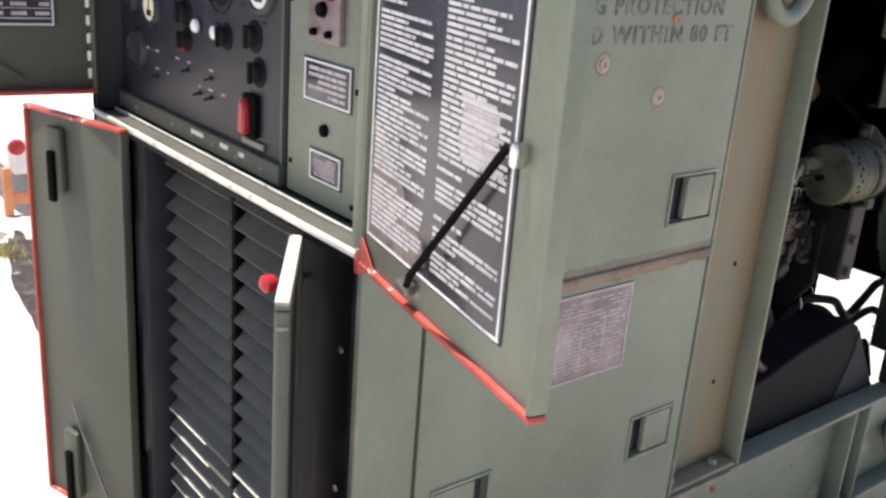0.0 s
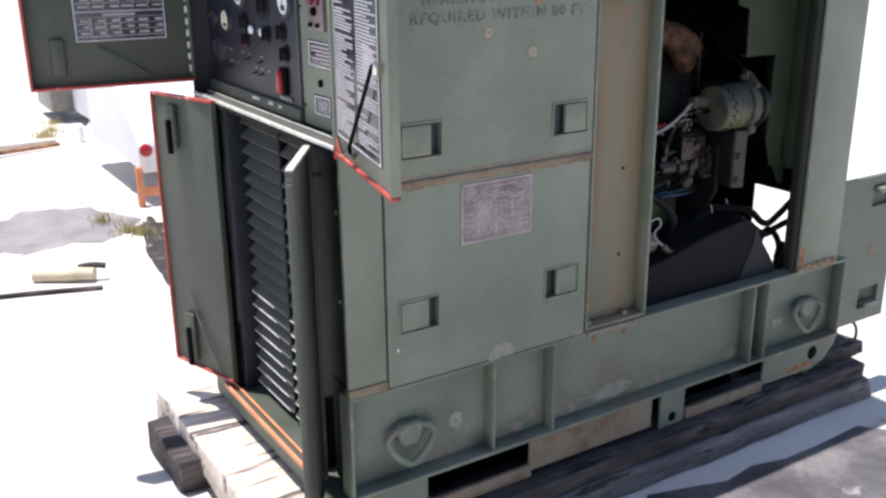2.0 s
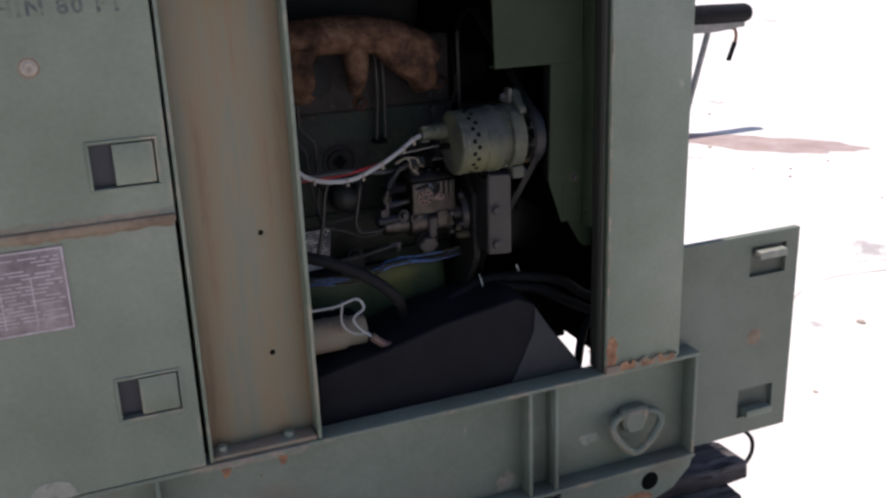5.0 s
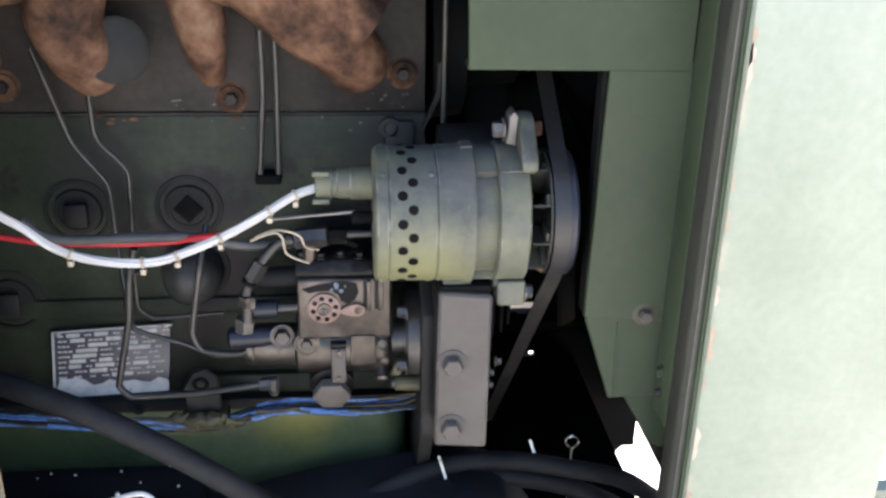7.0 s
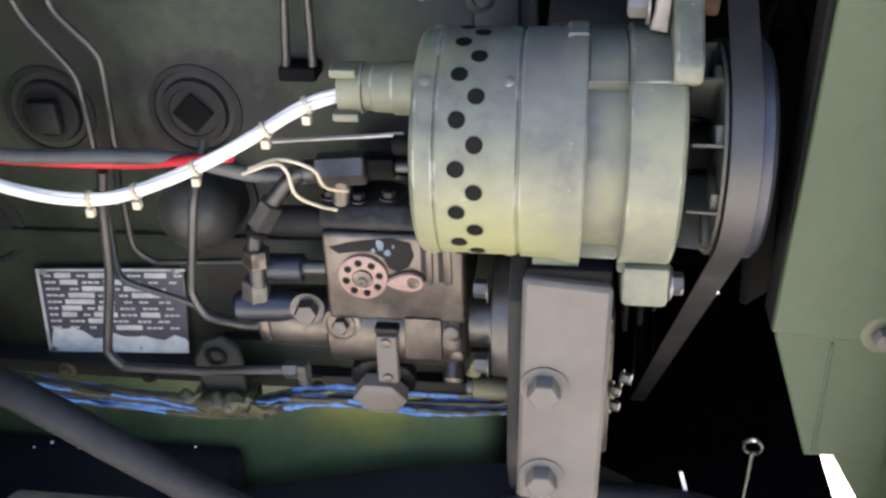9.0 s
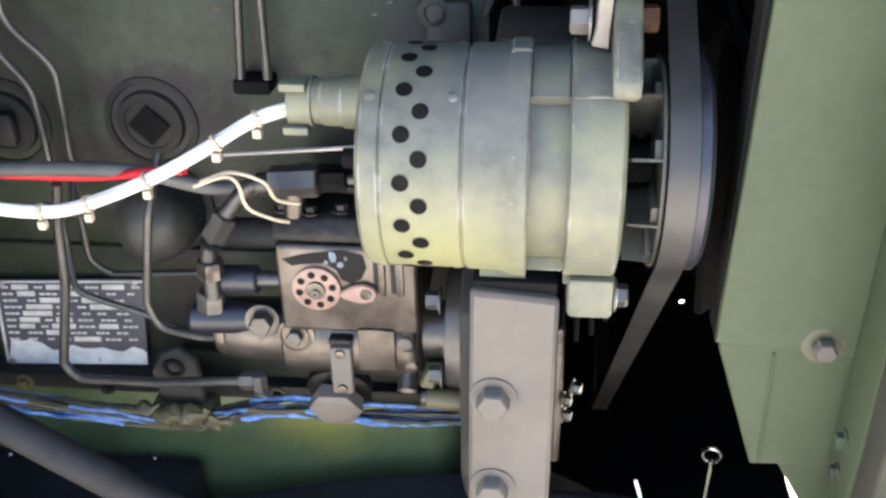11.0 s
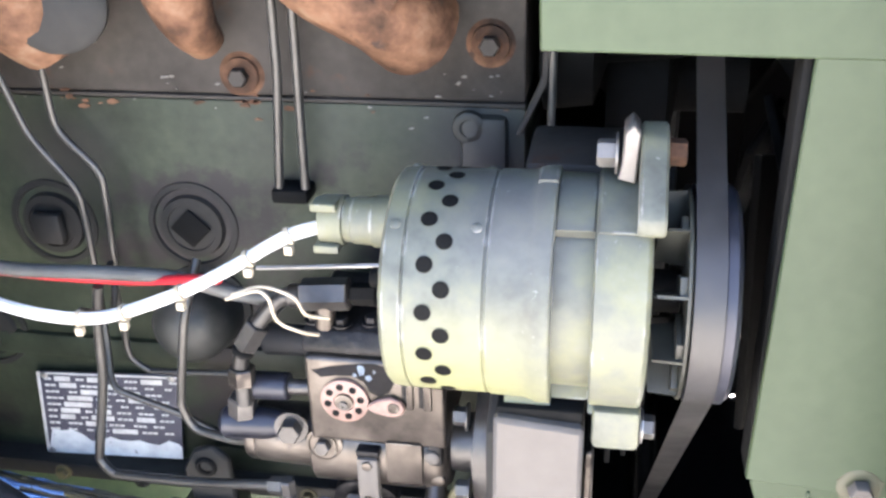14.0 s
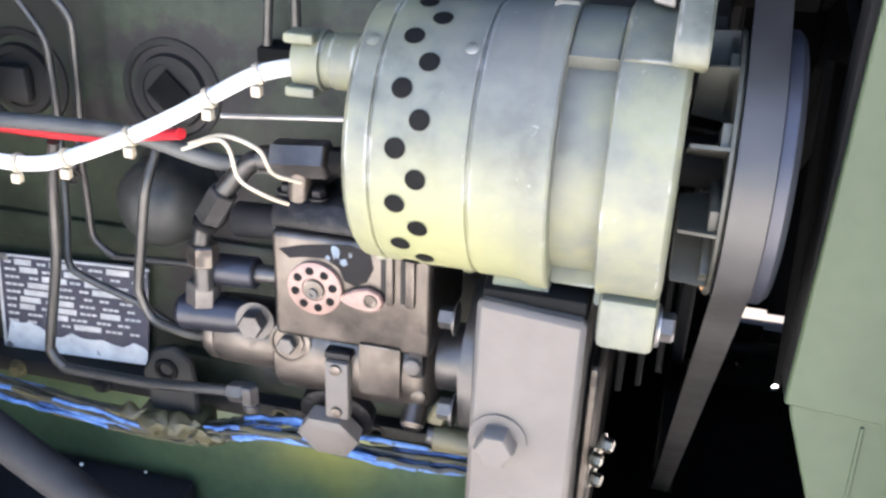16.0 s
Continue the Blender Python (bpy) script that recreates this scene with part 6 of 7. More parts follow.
def drive_belt():
    """A flat band round the alternator pulley, running down and back to the crank and up to the fan."""
    A, B, C = Vector((0.153, 0.969)), Vector((0.577, 0.512)), Vector((0.46, 1.16))
    ra, rb, rc = 0.0675, 0.07, 0.075
    pts = []
    loop = [(C, rc), (A, ra), (B, rb)]   # anticlockwise seen from +x
    segs = []
    for (P, rp), (Q, rq) in zip(loop, loop[1:] + loop[:1]):
        d = Q - P
        base = math.atan2(d.y, d.x) - math.pi / 2
        off = math.asin(max(-1, min(1, (rp - rq) / d.length)))
        n = Vector((math.cos(base + off), math.sin(base + off)))
        segs.append((P + n * rp, Q + n * rq, base + off))
    for k, (p, q, ang) in enumerate(segs):
        for s in range(9):
            pts.append(p.lerp(q, s / 8))
        centre, r = loop[(k + 1) % 3]
        a1 = segs[(k + 1) % 3][2]
        while a1 < ang:
            a1 += 2 * math.pi
        for s in range(1, 14):
            a = ang + (a1 - ang) * s / 14
            pts.append(centre + Vector((math.cos(a), math.sin(a))) * r)
    def band(section):
        bm, rings, n = bmesh.new(), [], len(pts)
        for i, p in enumerate(pts):
            d = (pts[(i + 1) % n] - pts[i - 1]).normalized()
            o = Vector((d.y, -d.x))
            rings.append([bm.verts.new((x, p.x + o.x * w, p.y + o.y * w)) for x, w in section])
        for i in range(n):
            r0, r1 = rings[i], rings[(i + 1) % n]
            for k in range(4):
                bm.faces.new((r0[k], r0[(k + 1) % 4], r1[(k + 1) % 4], r1[k]))
        bmesh.ops.recalc_face_normals(bm, faces=bm.faces)
        return bm
    t = empty("drive_belt", "worn grey rubber belt over the alternator pulley", "belt", (1.616, 0.3, 0.85))
    part("wedge", band(((1.6078, 0.0018), (1.6242, 0.0018), (1.6215, -0.004), (1.6105, -0.004))), BLACK_SEAL, t, "black wedge-shaped underside")
    part("outer_cover", band(((1.6072, 0.0036), (1.6248, 0.0036), (1.6245, 0.002), (1.6075, 0.002))), BELT, t, "worn fabric back of the belt")
    return t


drive_belt()


# ---- wiring ----
def harness():
    t = empty("wiring_harness", "white sleeved wiring harness with cable ties", "wiring", (1.2, 0.16, 0.91))
    path = [(1.0, 0.13, 1.02), (1.03, 0.14, 0.985), (1.056, 0.155, 0.957), (1.08, 0.16, 0.934), (1.111, 0.16, 0.92), (1.148, 0.16, 0.913), (1.188, 0.16, 0.914), (1.224, 0.16, 0.925), (1.266, 0.16, 0.944), (1.306, 0.162, 0.966), (1.34, 0.172, 0.984), (1.368, 0.184, 0.99)]
    line = spline(path, 6)
    rng = random.Random(6)
    for k in range(5):
        a = 2 * math.pi * k / 5
        tw = [p + Vector((0, 0.0022 * math.cos(a + i * 0.09), 0.003 * math.sin(a + i * 0.09))) for i, p in enumerate(line)]
        part("strand", tube(tw, 0.0023, 7, 1, curve=False), HARNESS, t)
    for i in (22, 34, 40, 47, 55, 60):
        d = (line[i + 1] - line[i - 1]).normalized()
        tie = part("cable_tie", lathe(line[i] - d * 0.0018, d, [(0, 0.0064), (0.003, 0.0064)], 16), WIRE_CREAM, t)
        part("tie_head", box(line[i] + Vector((-0.003, -0.006, -0.0125)), line[i] + Vector((0.003, 0.0, -0.006)), 0.001), WIRE_CREAM, tie)
    for pts in ([(1.29, 0.165, 0.934), (1.314, 0.162, 0.944), (1.324, 0.16, 0.94), (1.328, 0.163, 0.92), (1.342, 0.17, 0.908), (1.352, 0.18, 0.9)],
                [(1.295, 0.165, 0.938), (1.318, 0.165, 0.946), (1.342, 0.162, 0.941), (1.349, 0.165, 0.926), (1.363, 0.175, 0.918)]):
        part("loose_wire", tube(pts, 0.0013, 7), WIRE_CREAM, t, "thin cream wire")
    part("loose_wire", tube([(1.17, 0.17, 0.915), (1.175, 0.2, 0.893), (1.19, 0.2, 0.89), (1.2, 0.18, 0.905)], 0.0012, 6), PUMP, t)


harness()


def blue_loom():
    """A bundle of wires daubed with blue and yellow paint, colour changing along its length."""
    t = empty("wire_loom", "grimy wire loom daubed with blue and yellow paint", "wiring", (1.25, 0.24, 0.66))
    base = spline([(0.92, 0.25, 0.672), (1.02, 0.245, 0.664), (1.09, 0.245, 0.656), (1.152, 0.245, 0.652), (1.208, 0.245, 0.649), (1.25, 0.243, 0.658), (1.276, 0.243, 0.667), (1.32, 0.242, 0.675), (1.381, 0.242, 0.672), (1.43, 0.243, 0.672), (1.485, 0.245, 0.678)], 5)
    rng = random.Random(8)
    n = len(base)
    for k in range(13):
        ring = 0.0088 if k else 0.0
        a, twist = 2 * math.pi * k / 12, rng.uniform(0.02, 0.07)
        line = [p + Vector((0, 0.8 * ring * math.cos(a + i * twist) + rng.gauss(0, 0.0005), ring * math.sin(a + i * twist) + rng.gauss(0, 0.0009))) for i, p in enumerate(base)]
        i = 0
        while i < n - 1:
            j = min(n - 1, i + rng.randint(5, 11))
            if n - 1 - j < 3:
                j = n - 1
            x = line[(i + j) // 2].x
            blue = 0.62 if x > 1.26 else 0.1 if x > 1.17 else 0.42
            u = rng.random()
            mat = WIRE_BLUE if u < blue else WIRE_YELLOW if u < blue + 0.2 else WIRE_GREASE
            part("wire", tube(line[i:j + 1], 0.0021, 7, 1, curve=False), mat, t)
            i = j
    for x0, z0, r, seed in ((1.205, 0.66, 0.013, 1), (1.225, 0.662, 0.01, 2), (1.245, 0.658, 0.009, 3), (1.18, 0.668, 0.008, 4)):
        bm = bmesh.new()
        bmesh.ops.create_icosphere(bm, subdivisions=3, radius=r, matrix=Matrix.Translation((x0, 0.238, z0)) @ Matrix.Diagonal((1.6, 0.8, 0.8, 1)))
        for v in bm.verts:
            v.co += noise.noise_vector(v.co * 90 + Vector((seed, 0, 0))) * 0.006
        part("grease_lump", bm, WIRE_YELLOW, t, "lump of yellowed grease")


blue_loom()
lug_ = empty("pipe_bracket", "grimy yellowed lug holding the loom and pipe", "bracket", (1.21, 0.26, 0.69))
part("tab", prism([(1.19, 0.66), (1.185, 0.7), (1.197, 0.722), (1.215, 0.728), (1.23, 0.715), (1.232, 0.66)], "y", 0.25, 0.258, 0.002), HEAD, lug_)
part("eye", torus((1.208, 0.249, 0.706), (0, 1, 0), 0.008, 0.0025, 20, 8), DARK, lug_)
part("foot", box((1.18, 0.24, 0.648), (1.24, 0.27, 0.665), 0.004), WIRE_YELLOW, lug_)


# ---- hoses, battery box and lower clutter ----
def hose(pts, r, label, mat=BLACK_SEAL, group="black hoses"):
    return tagged(part("hose", tube(pts, r, 14, 6), mat), label, "hose", group)


hose([(0.86, 0.2, 0.8), (1.0, 0.16, 0.77), (1.1, 0.13, 0.745), (1.2, 0.12, 0.69), (1.27, 0.14, 0.62), (1.3, 0.2, 0.55)], 0.014, "thick black rubber hose curving down over the battery box")
h1 = empty("battery_cables", "pair of thick black cables with pale ties", "cable", (1.6, 0.23, 0.58))
part("cable", tube([(1.36, 0.2, 0.53), (1.44, 0.2, 0.575), (1.52, 0.21, 0.6), (1.6, 0.225, 0.592), (1.68, 0.227, 0.575), (1.76, 0.232, 0.549), (1.83, 0.24, 0.497), (1.89, 0.25, 0.48), (1.95, 0.25, 0.51), (2.03, 0.25, 0.552), (2.08, 0.22, 0.54)], 0.0125, 12), BLACK_SEAL, h1)
part("cable", tube([(1.36, 0.22, 0.5), (1.46, 0.215, 0.555), (1.54, 0.22, 0.575), (1.62, 0.23, 0.56), (1.7, 0.232, 0.535), (1.8, 0.24, 0.475), (1.88, 0.255, 0.435), (1.95, 0.26, 0.45), (2.03, 0.25, 0.465), (2.08, 0.22, 0.43)], 0.0125, 12), BLACK_SEAL, h1)
for p in ((1.51, 0.208, 0.6), (1.635, 0.25, 0.59)):
    part("cable_tie", tube([(p[0] - 0.006, p[1] - 0.012, p[2] + 0.024), (p[0], p[1] - 0.016, p[2] + 0.004), (p[0] + 0.006, p[1] - 0.012, p[2] - 0.02)], 0.0018, 6), BARE_LIT, h1, "pale cable tie")
for pts in ([(1.8, 0.22, 0.3), (1.84, 0.25, 0.4), (1.9, 0.26, 0.45), (1.94, 0.24, 0.4), (1.93, 0.2, 0.28)], [(1.85, 0.17, 0.3), (1.88, 0.19, 0.38), (1.92, 0.2, 0.4), (1.94, 0.18, 0.3)]):
    hose(pts, 0.012, "black cable looping under the radiator")
rod = empty("dipstick", "thin bright dipstick with a ringed end", "dipstick", (1.735, 0.43, 0.32))
part("stem", tube([(1.735, 0.43, 0.325), (1.74, 0.442, 0.46)], 0.003, 8), CHROME, rod)
part("ring", torus((1.74, 0.443, 0.468), (0.2, 1, 0), 0.01, 0.0025, 18, 8), CHROME, rod)


def battery_box():
    t = empty("battery_box", "black rubber-covered battery box with a chamfered end", "battery box", (1.35, 0.2, 0.32))
    bm = prism([(1.05, 0.322), (1.05, 0.5), (1.22, 0.53), (1.35, 0.565), (1.5, 0.588), (1.545, 0.597), (1.59, 0.574), (1.637, 0.501), (1.68, 0.445), (1.731, 0.373), (1.736, 0.322)], "y", 0.07, 0.27, 0.004)
    part("cover", bm, MAT_BLACK, t)
    part("end_flap", prism([(1.592, 0.565), (1.635, 0.499), (1.678, 0.443), (1.728, 0.371), (1.732, 0.345), (1.512, 0.345), (1.527, 0.376), (1.588, 0.503)], "y", 0.0695, 0.066, 0.001), FLAP, t, "dark grey end flap")
    part("rear_lid", box((0.86, 0.19, 0.322), (1.2, 0.291, 0.56), 0.006), MAT_BLACK, t, "flat black lid behind the cover")
    rng = random.Random(14)
    sp = bmesh.new()
    for x, y in ((0.985, 0.268), (1.0, 0.277), (1.032, 0.272), (1.09, 0.277), (1.152, 0.284), (1.12, 0.25), (1.17, 0.24)):
        bmesh.ops.create_icosphere(sp, subdivisions=1, radius=rng.uniform(0.0012, 0.0022), matrix=Matrix.Translation((x, y, 0.5615)))
    tagged(part("debris", sp, BARE_LIT), "tiny pale specks of debris on the rubber", "debris", kind="stuff")


battery_box()
wr = empty("loose_leads", "loose white leads with a reddish clamp on the box", "wire", (1.12, 0.1, 0.55))
part("lead", tube([(1.05, 0.1, 0.645), (1.11, 0.1, 0.645), (1.16, 0.1, 0.655), (1.175, 0.1, 0.63), (1.15, 0.1, 0.61), (1.165, 0.1, 0.58), (1.2, 0.1, 0.55)], 0.003, 7), HARNESS, wr)
part("lead", tube([(1.13, 0.11, 0.65), (1.125, 0.11, 0.6), (1.15, 0.11, 0.57), (1.19, 0.11, 0.562)], 0.0025, 7), HARNESS, wr)
part("clamp", tube([(1.19, 0.1, 0.558), (1.215, 0.1, 0.535), (1.235, 0.1, 0.525)], 0.01, 10), PINK, wr, "reddish clamp")
tagged(part("starter_end", lathe((1.02, 0.16, 0.555), (1, 0, 0), [(0, 0.04), (0.12, 0.04), (0.125, 0.035), (0.17, 0.035), (0.172, 0.02)], 28), RUST_PLATE), "brown cylindrical starter end on the box", "starter")


# ---- radiator shroud ----
SH = empty("radiator_shroud", "pale olive folded sheet-metal radiator shroud", "shroud", (1.75, 0.2, 0.72))
SY = 0.108
# Shroud sheets hold the bay's shade in their darkened olive.
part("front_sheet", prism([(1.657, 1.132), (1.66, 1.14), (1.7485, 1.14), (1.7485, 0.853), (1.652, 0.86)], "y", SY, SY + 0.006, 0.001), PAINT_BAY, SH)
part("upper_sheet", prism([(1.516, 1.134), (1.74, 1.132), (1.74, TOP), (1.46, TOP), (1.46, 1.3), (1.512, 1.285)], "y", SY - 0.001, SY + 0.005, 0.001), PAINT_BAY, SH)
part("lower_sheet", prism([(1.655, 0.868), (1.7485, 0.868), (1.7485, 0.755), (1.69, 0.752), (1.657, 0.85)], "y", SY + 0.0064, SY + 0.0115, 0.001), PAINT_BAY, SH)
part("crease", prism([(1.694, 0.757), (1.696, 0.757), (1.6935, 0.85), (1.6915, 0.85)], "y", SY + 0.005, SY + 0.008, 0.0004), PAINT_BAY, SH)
# This fold is near-black in place of shade beside the sheet.
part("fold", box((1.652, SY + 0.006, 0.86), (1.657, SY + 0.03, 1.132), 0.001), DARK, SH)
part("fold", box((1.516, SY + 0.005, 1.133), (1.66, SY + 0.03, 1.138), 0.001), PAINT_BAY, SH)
bl = part("bolt_washer", lathe((1.72, SY, 0.862), (0, -1, 0), [(0, 0.0135), (0.0004, 0.0125), (0.0006, 0.009)], 24), PAINT_STAIN, SH, "rust-stained washer")
part("bolt", hexbolt((1.72, SY - 0.001, 0.862), (0, -1, 0), 0.0075, 0.008, washer=False), TAN, bl)
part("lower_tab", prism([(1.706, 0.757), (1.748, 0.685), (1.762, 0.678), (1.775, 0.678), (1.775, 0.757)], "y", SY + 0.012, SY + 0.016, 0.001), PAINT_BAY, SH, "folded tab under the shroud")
part("rust_halo", prism([(1.72 + 0.017 * math.cos(k * 0.349) * (0.8 + 0.3 * noise.noise((k * 0.7, 0, 0))), 0.862 + 0.016 * math.sin(k * 0.349) * (0.8 + 0.3 * noise.noise((0, k * 0.7, 3)))) for k in range(18)], "y", SY + 0.0002, SY - 0.0004, 0), PAINT_STAIN, SH, "rust stain round the bolt")
part("nut", hexbolt((1.7405, 0.088, 0.8), (-1, 0, 0), 0.006, 0.005), PAINT_BAY, SH)
part("nut", hexbolt((1.7405, 0.088, 0.774), (-1, 0, 0), 0.004, 0.004), JAMB, SH)
part("core", box((1.88, 0.2, 0.64), (1.94, 0.75, 1.4), 0.004), DARK, SH, "black radiator core")

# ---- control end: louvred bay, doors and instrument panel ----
part("end_frame_strip", box((0.0, 0.87, 0.07), (0.012, W, 1.045), 0.003), PAINT_SHADED, ENC)
# Black side and filler blocks paint in the shade of this recess.
part("bay_side", box((0.0, 0.016, 0.386), (0.09, 0.022, 1.045), 0.001), BLACK_SEAL, ENC, "inner side of the bay, blackened for shade")
part("bay_shade_block", box((0.03, 0.065, 0.07), (0.09, 0.165, 0.384), 0.004), MAT_BLACK, ENC)
part("bay_shade_block", box((0.03, 0.022, 0.386), (0.09, 0.165, 1.04), 0.004), MAT_BLACK, ENC, "filler beside the louvres, black in place of shade")
for z in (0.35, 0.62, 0.86):
    part("post_screw", lathe((0.03, 0.09, z), (-1, 0, 0), [(0, 0.006), (0.003, 0.004)], 12), STEEL, ENC)
part("bay_sill", box((-0.03, 0.02, 0.055), (0.09, 0.9, 0.075), 0.003), PAINT_SHADED, ENC)
# Red trim lightened to orange, putting sunlight into its colour.
part("sill_trim", box((-0.038, 0.15, 0.066), (-0.028, 0.88, 0.082), 0.003), ORANGE, ENC, "sill edge coloured light orange for sunlight")
part("sill_trim", box((-0.012, 0.15, 0.076), (-0.004, 0.88, 0.084), 0.002), ORANGE, ENC, "inner sill edge coloured light orange for sunlight")


def louvre_panel():
    t = empty("louvre_panel", "dark louvred panel with two columns of slats", "louvre", (0.08, 0.5, 0.075))
    # Mullion, rails and backing are blackened to stand in for shade.
    part("mullion", box((0.06, 0.495, 0.08), (0.082, 0.512, 1.03), 0.003), DARK, t, "mullion, near-black in place of shade")
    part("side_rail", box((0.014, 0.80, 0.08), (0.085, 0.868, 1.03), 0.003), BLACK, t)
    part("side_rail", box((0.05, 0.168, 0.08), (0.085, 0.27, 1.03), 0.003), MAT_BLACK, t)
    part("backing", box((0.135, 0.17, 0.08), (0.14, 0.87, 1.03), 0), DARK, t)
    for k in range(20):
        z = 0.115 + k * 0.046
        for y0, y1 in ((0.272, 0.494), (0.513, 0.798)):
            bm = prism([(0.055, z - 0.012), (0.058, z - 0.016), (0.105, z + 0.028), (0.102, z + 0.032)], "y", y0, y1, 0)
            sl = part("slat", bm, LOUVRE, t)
            # Pale lips paint in sun glints along the lower slats.
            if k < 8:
                part("lit_lip", box((0.0535, y0 + 0.02 + 0.012 * k, z - 0.0165), (0.0565, y1 - 0.004, z - 0.0125), 0.0008), BARE_LIT, sl, "pale slat lip painted in for sun glint")
    return t


louvre_panel()
k_ = empty("pull_knob", "bright red round knob beside the louvres", "knob", (-0.02, 0.222, 0.93))
part("stem", cyl((0.06, 0.222, 0.93), (-0.01, 0.222, 0.93), 0.006), STEEL, k_)
part("ball", lathe((-0.008, 0.222, 0.93), (-1, 0, 0), [(0, 0.007), (0.004, 0.013), (0.012, 0.0145), (0.02, 0.0145), (0.026, 0.008), (0.027, 0.002)], 20), RED_KNOB, k_)


def leaf(name, label, hinge, tip, z0, z1, thick, mat, group="bay doors", trim=("top", "outer"), lo=None, hi=None):
    """A sheet-steel door leaf along local +x from its hinge, local +y its outer face; red-painted edges."""
    d = Vector(tip) - Vector(hinge)
    ang = math.atan2(d.y, d.x)
    length = d.length
    m = Matrix.Translation((hinge[0], hinge[1], z0)) @ Matrix.Rotation(ang, 4, "Z")
    t = empty(name, label, "door", m=m, group=group)
    h = z1 - z0
    part("sheet", box((0.004, -thick * 0.5, 0.002), (length - 0.004, thick * 0.1, h - 0.002), 0.002), mat, t, local=True)
    e = 0.009
    lo, hi = -thick / 2 if lo is None else lo, thick / 2 if hi is None else hi
    for nm, p0, p1, red in (("bottom_edge", (0.002, lo, 0), (length, hi, e), "bottom" in trim), ("top_edge", (0.002, lo, h - e), (length, hi, h), "top" in trim),
                            ("outer_edge", (length - e, lo, e), (length, hi, h - e), "outer" in trim), ("hinge_edge", (0.0, lo, e), (e, hi, h - e), False)):
        part(nm, box(p0, p1, 0.004), RED if red else mat, t, "red-painted edge" if red else "", local=True)
    return t, length, h


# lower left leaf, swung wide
# Olive leaf, its paint darkened to stand in for shade.
ld, L, HH = leaf("bay_door", "open olive louvre-bay door, darkened for shade, with red-painted edges", (-0.016, 0.818), (-0.112, 1.128), 0.1, 1.045, 0.022, PAINT_SHADED, trim=("top", "outer", "bottom"))
for z0, z1, nm in ((0.03, 0.2, "lower_latch"), (HH - 0.17, HH - 0.03, "upper_latch")):
    lt = part(nm, box((L - 0.137, 0.003, z0), (L - 0.088, 0.02, z1), 0.006), PAINT_SHADED, ld, "dark spring latch", local=True)
    part("latch_bar", box((L - 0.123, 0.018, z0 - 0.02 if nm[0] == "l" else z0 - 0.02), (L - 0.102, 0.03, z1 - 0.05), 0.004), DARK, lt, local=True)
part("stay_rod", tube([(L - 0.12, 0.012, 0.275), (L - 0.15, 0.012, 0.21), (0.06, 0.012, 0.02)], 0.003, 8, curve=False), STEEL, ld, "thin stay rod", local=True)
# lower right leaf, nearly folded back towards the corner
rd, L, HH = leaf("bay_door", "open dark louvre-bay door with its top edge made pale for sunlight", (0.0, 0.175), (-0.15, -0.05), 0.06, 1.02, 0.02, LOUVRE, trim=())
# This top edge is coloured pale to paint in sunlight.
part("lit_top", box((0.01, -0.01, HH - 0.001), (L - 0.004, 0.008, HH + 0.004), 0.002), BARE_LIT, rd, "top edge made pale for sunlight", local=True)
part("outer_roll", cyl((L, 0.0, 0.0), (L, 0.0, HH - 0.03), 0.0095), PAINT_SHADED, rd, "rounded outer edge", local=True)


def bars(bm, u0, u1, v0, v1, lines, seed, put, thick, fill=0.9, words=False):
    """Unreadable print as rows of short bars."""
    rng = random.Random(seed)
    step = (v1 - v0) / lines
    for k in range(lines):
        v = v1 - (k + 0.8) * step
        end = u1 if rng.random() < 0.6 else u0 + (u1 - u0) * rng.uniform(0.35, 0.95)
        if rng.random() > fill:
            continue
        u = u0
        while u < end - 0.002:
            w = min(rng.uniform(0.25, 1.2) * (u1 - u0) * 0.3, end - u)
            put(bm, u, u + w, v, v + step * 0.55)
            u += w + (u1 - u0) * 0.025


# upper right leaf with the instruction plate
ur, L, HH = leaf("panel_door", "open olive control-panel door carrying a printed instruction plate", (0.004, -0.004), (-0.094, -0.447), 1.032, 1.485, 0.016, PAINT_LEAF, "panel doors", trim=("top", "bottom"), lo=-0.015)
part("edge_lip", box((L - 0.062, 0.0016, 0.1), (L - 0.0095, 0.0068, HH - 0.012), 0.001), RED, ur, "red-painted outer lip", local=True)
part("edge_lip", box((L - 0.062, 0.0016, 0.012), (L - 0.0095, 0.0066, 0.098), 0.001), SCUFF, ur, "worn bare outer lip", local=True)
FY_ = -0.0092   # the face that carries the plate, in the leaf's own axes


def local_bar(bm, u0, u1, v0, v1, y=FY_ - 0.0022):
    box((u0, y, v0), (u1, y + 0.0008, v1), 0, bm)


pl = part("instruction_plate", box((0.02, FY_ - 0.0015, 0.05), (0.382, FY_ + 0.001, 0.412), 0.0008), PLATE_BLACK, ur, "black instruction plate with white print", local=True)
bm = bmesh.new()
for a, b, c, d in ((0.023, 0.379, 0.053, 0.056), (0.023, 0.379, 0.406, 0.409), (0.023, 0.026, 0.056, 0.406), (0.374, 0.378, 0.056, 0.406)):
    local_bar(bm, a, b, c, d)
part("plate_border", bm, WHITE, pl, local=True)
bm = bmesh.new()
local_bar(bm, 0.14, 0.25, 0.388, 0.397)
bars(bm, 0.035, 0.185, 0.07, 0.385, 46, 41, local_bar, 0)
bars(bm, 0.215, 0.365, 0.07, 0.378, 44, 42, local_bar, 0)
part("plate_print", bm, PRINT, pl, "rows of small white print", local=True)
rng = random.Random(23)
bm = bmesh.new()
for k in range(16):
    v = 0.215 + 0.0042 * k
    local_bar(bm, 0.262 + rng.uniform(-0.004, 0.004), 0.262 + rng.uniform(0.07, 0.1), v, v + 0.0038, FY_ - 0.0021)
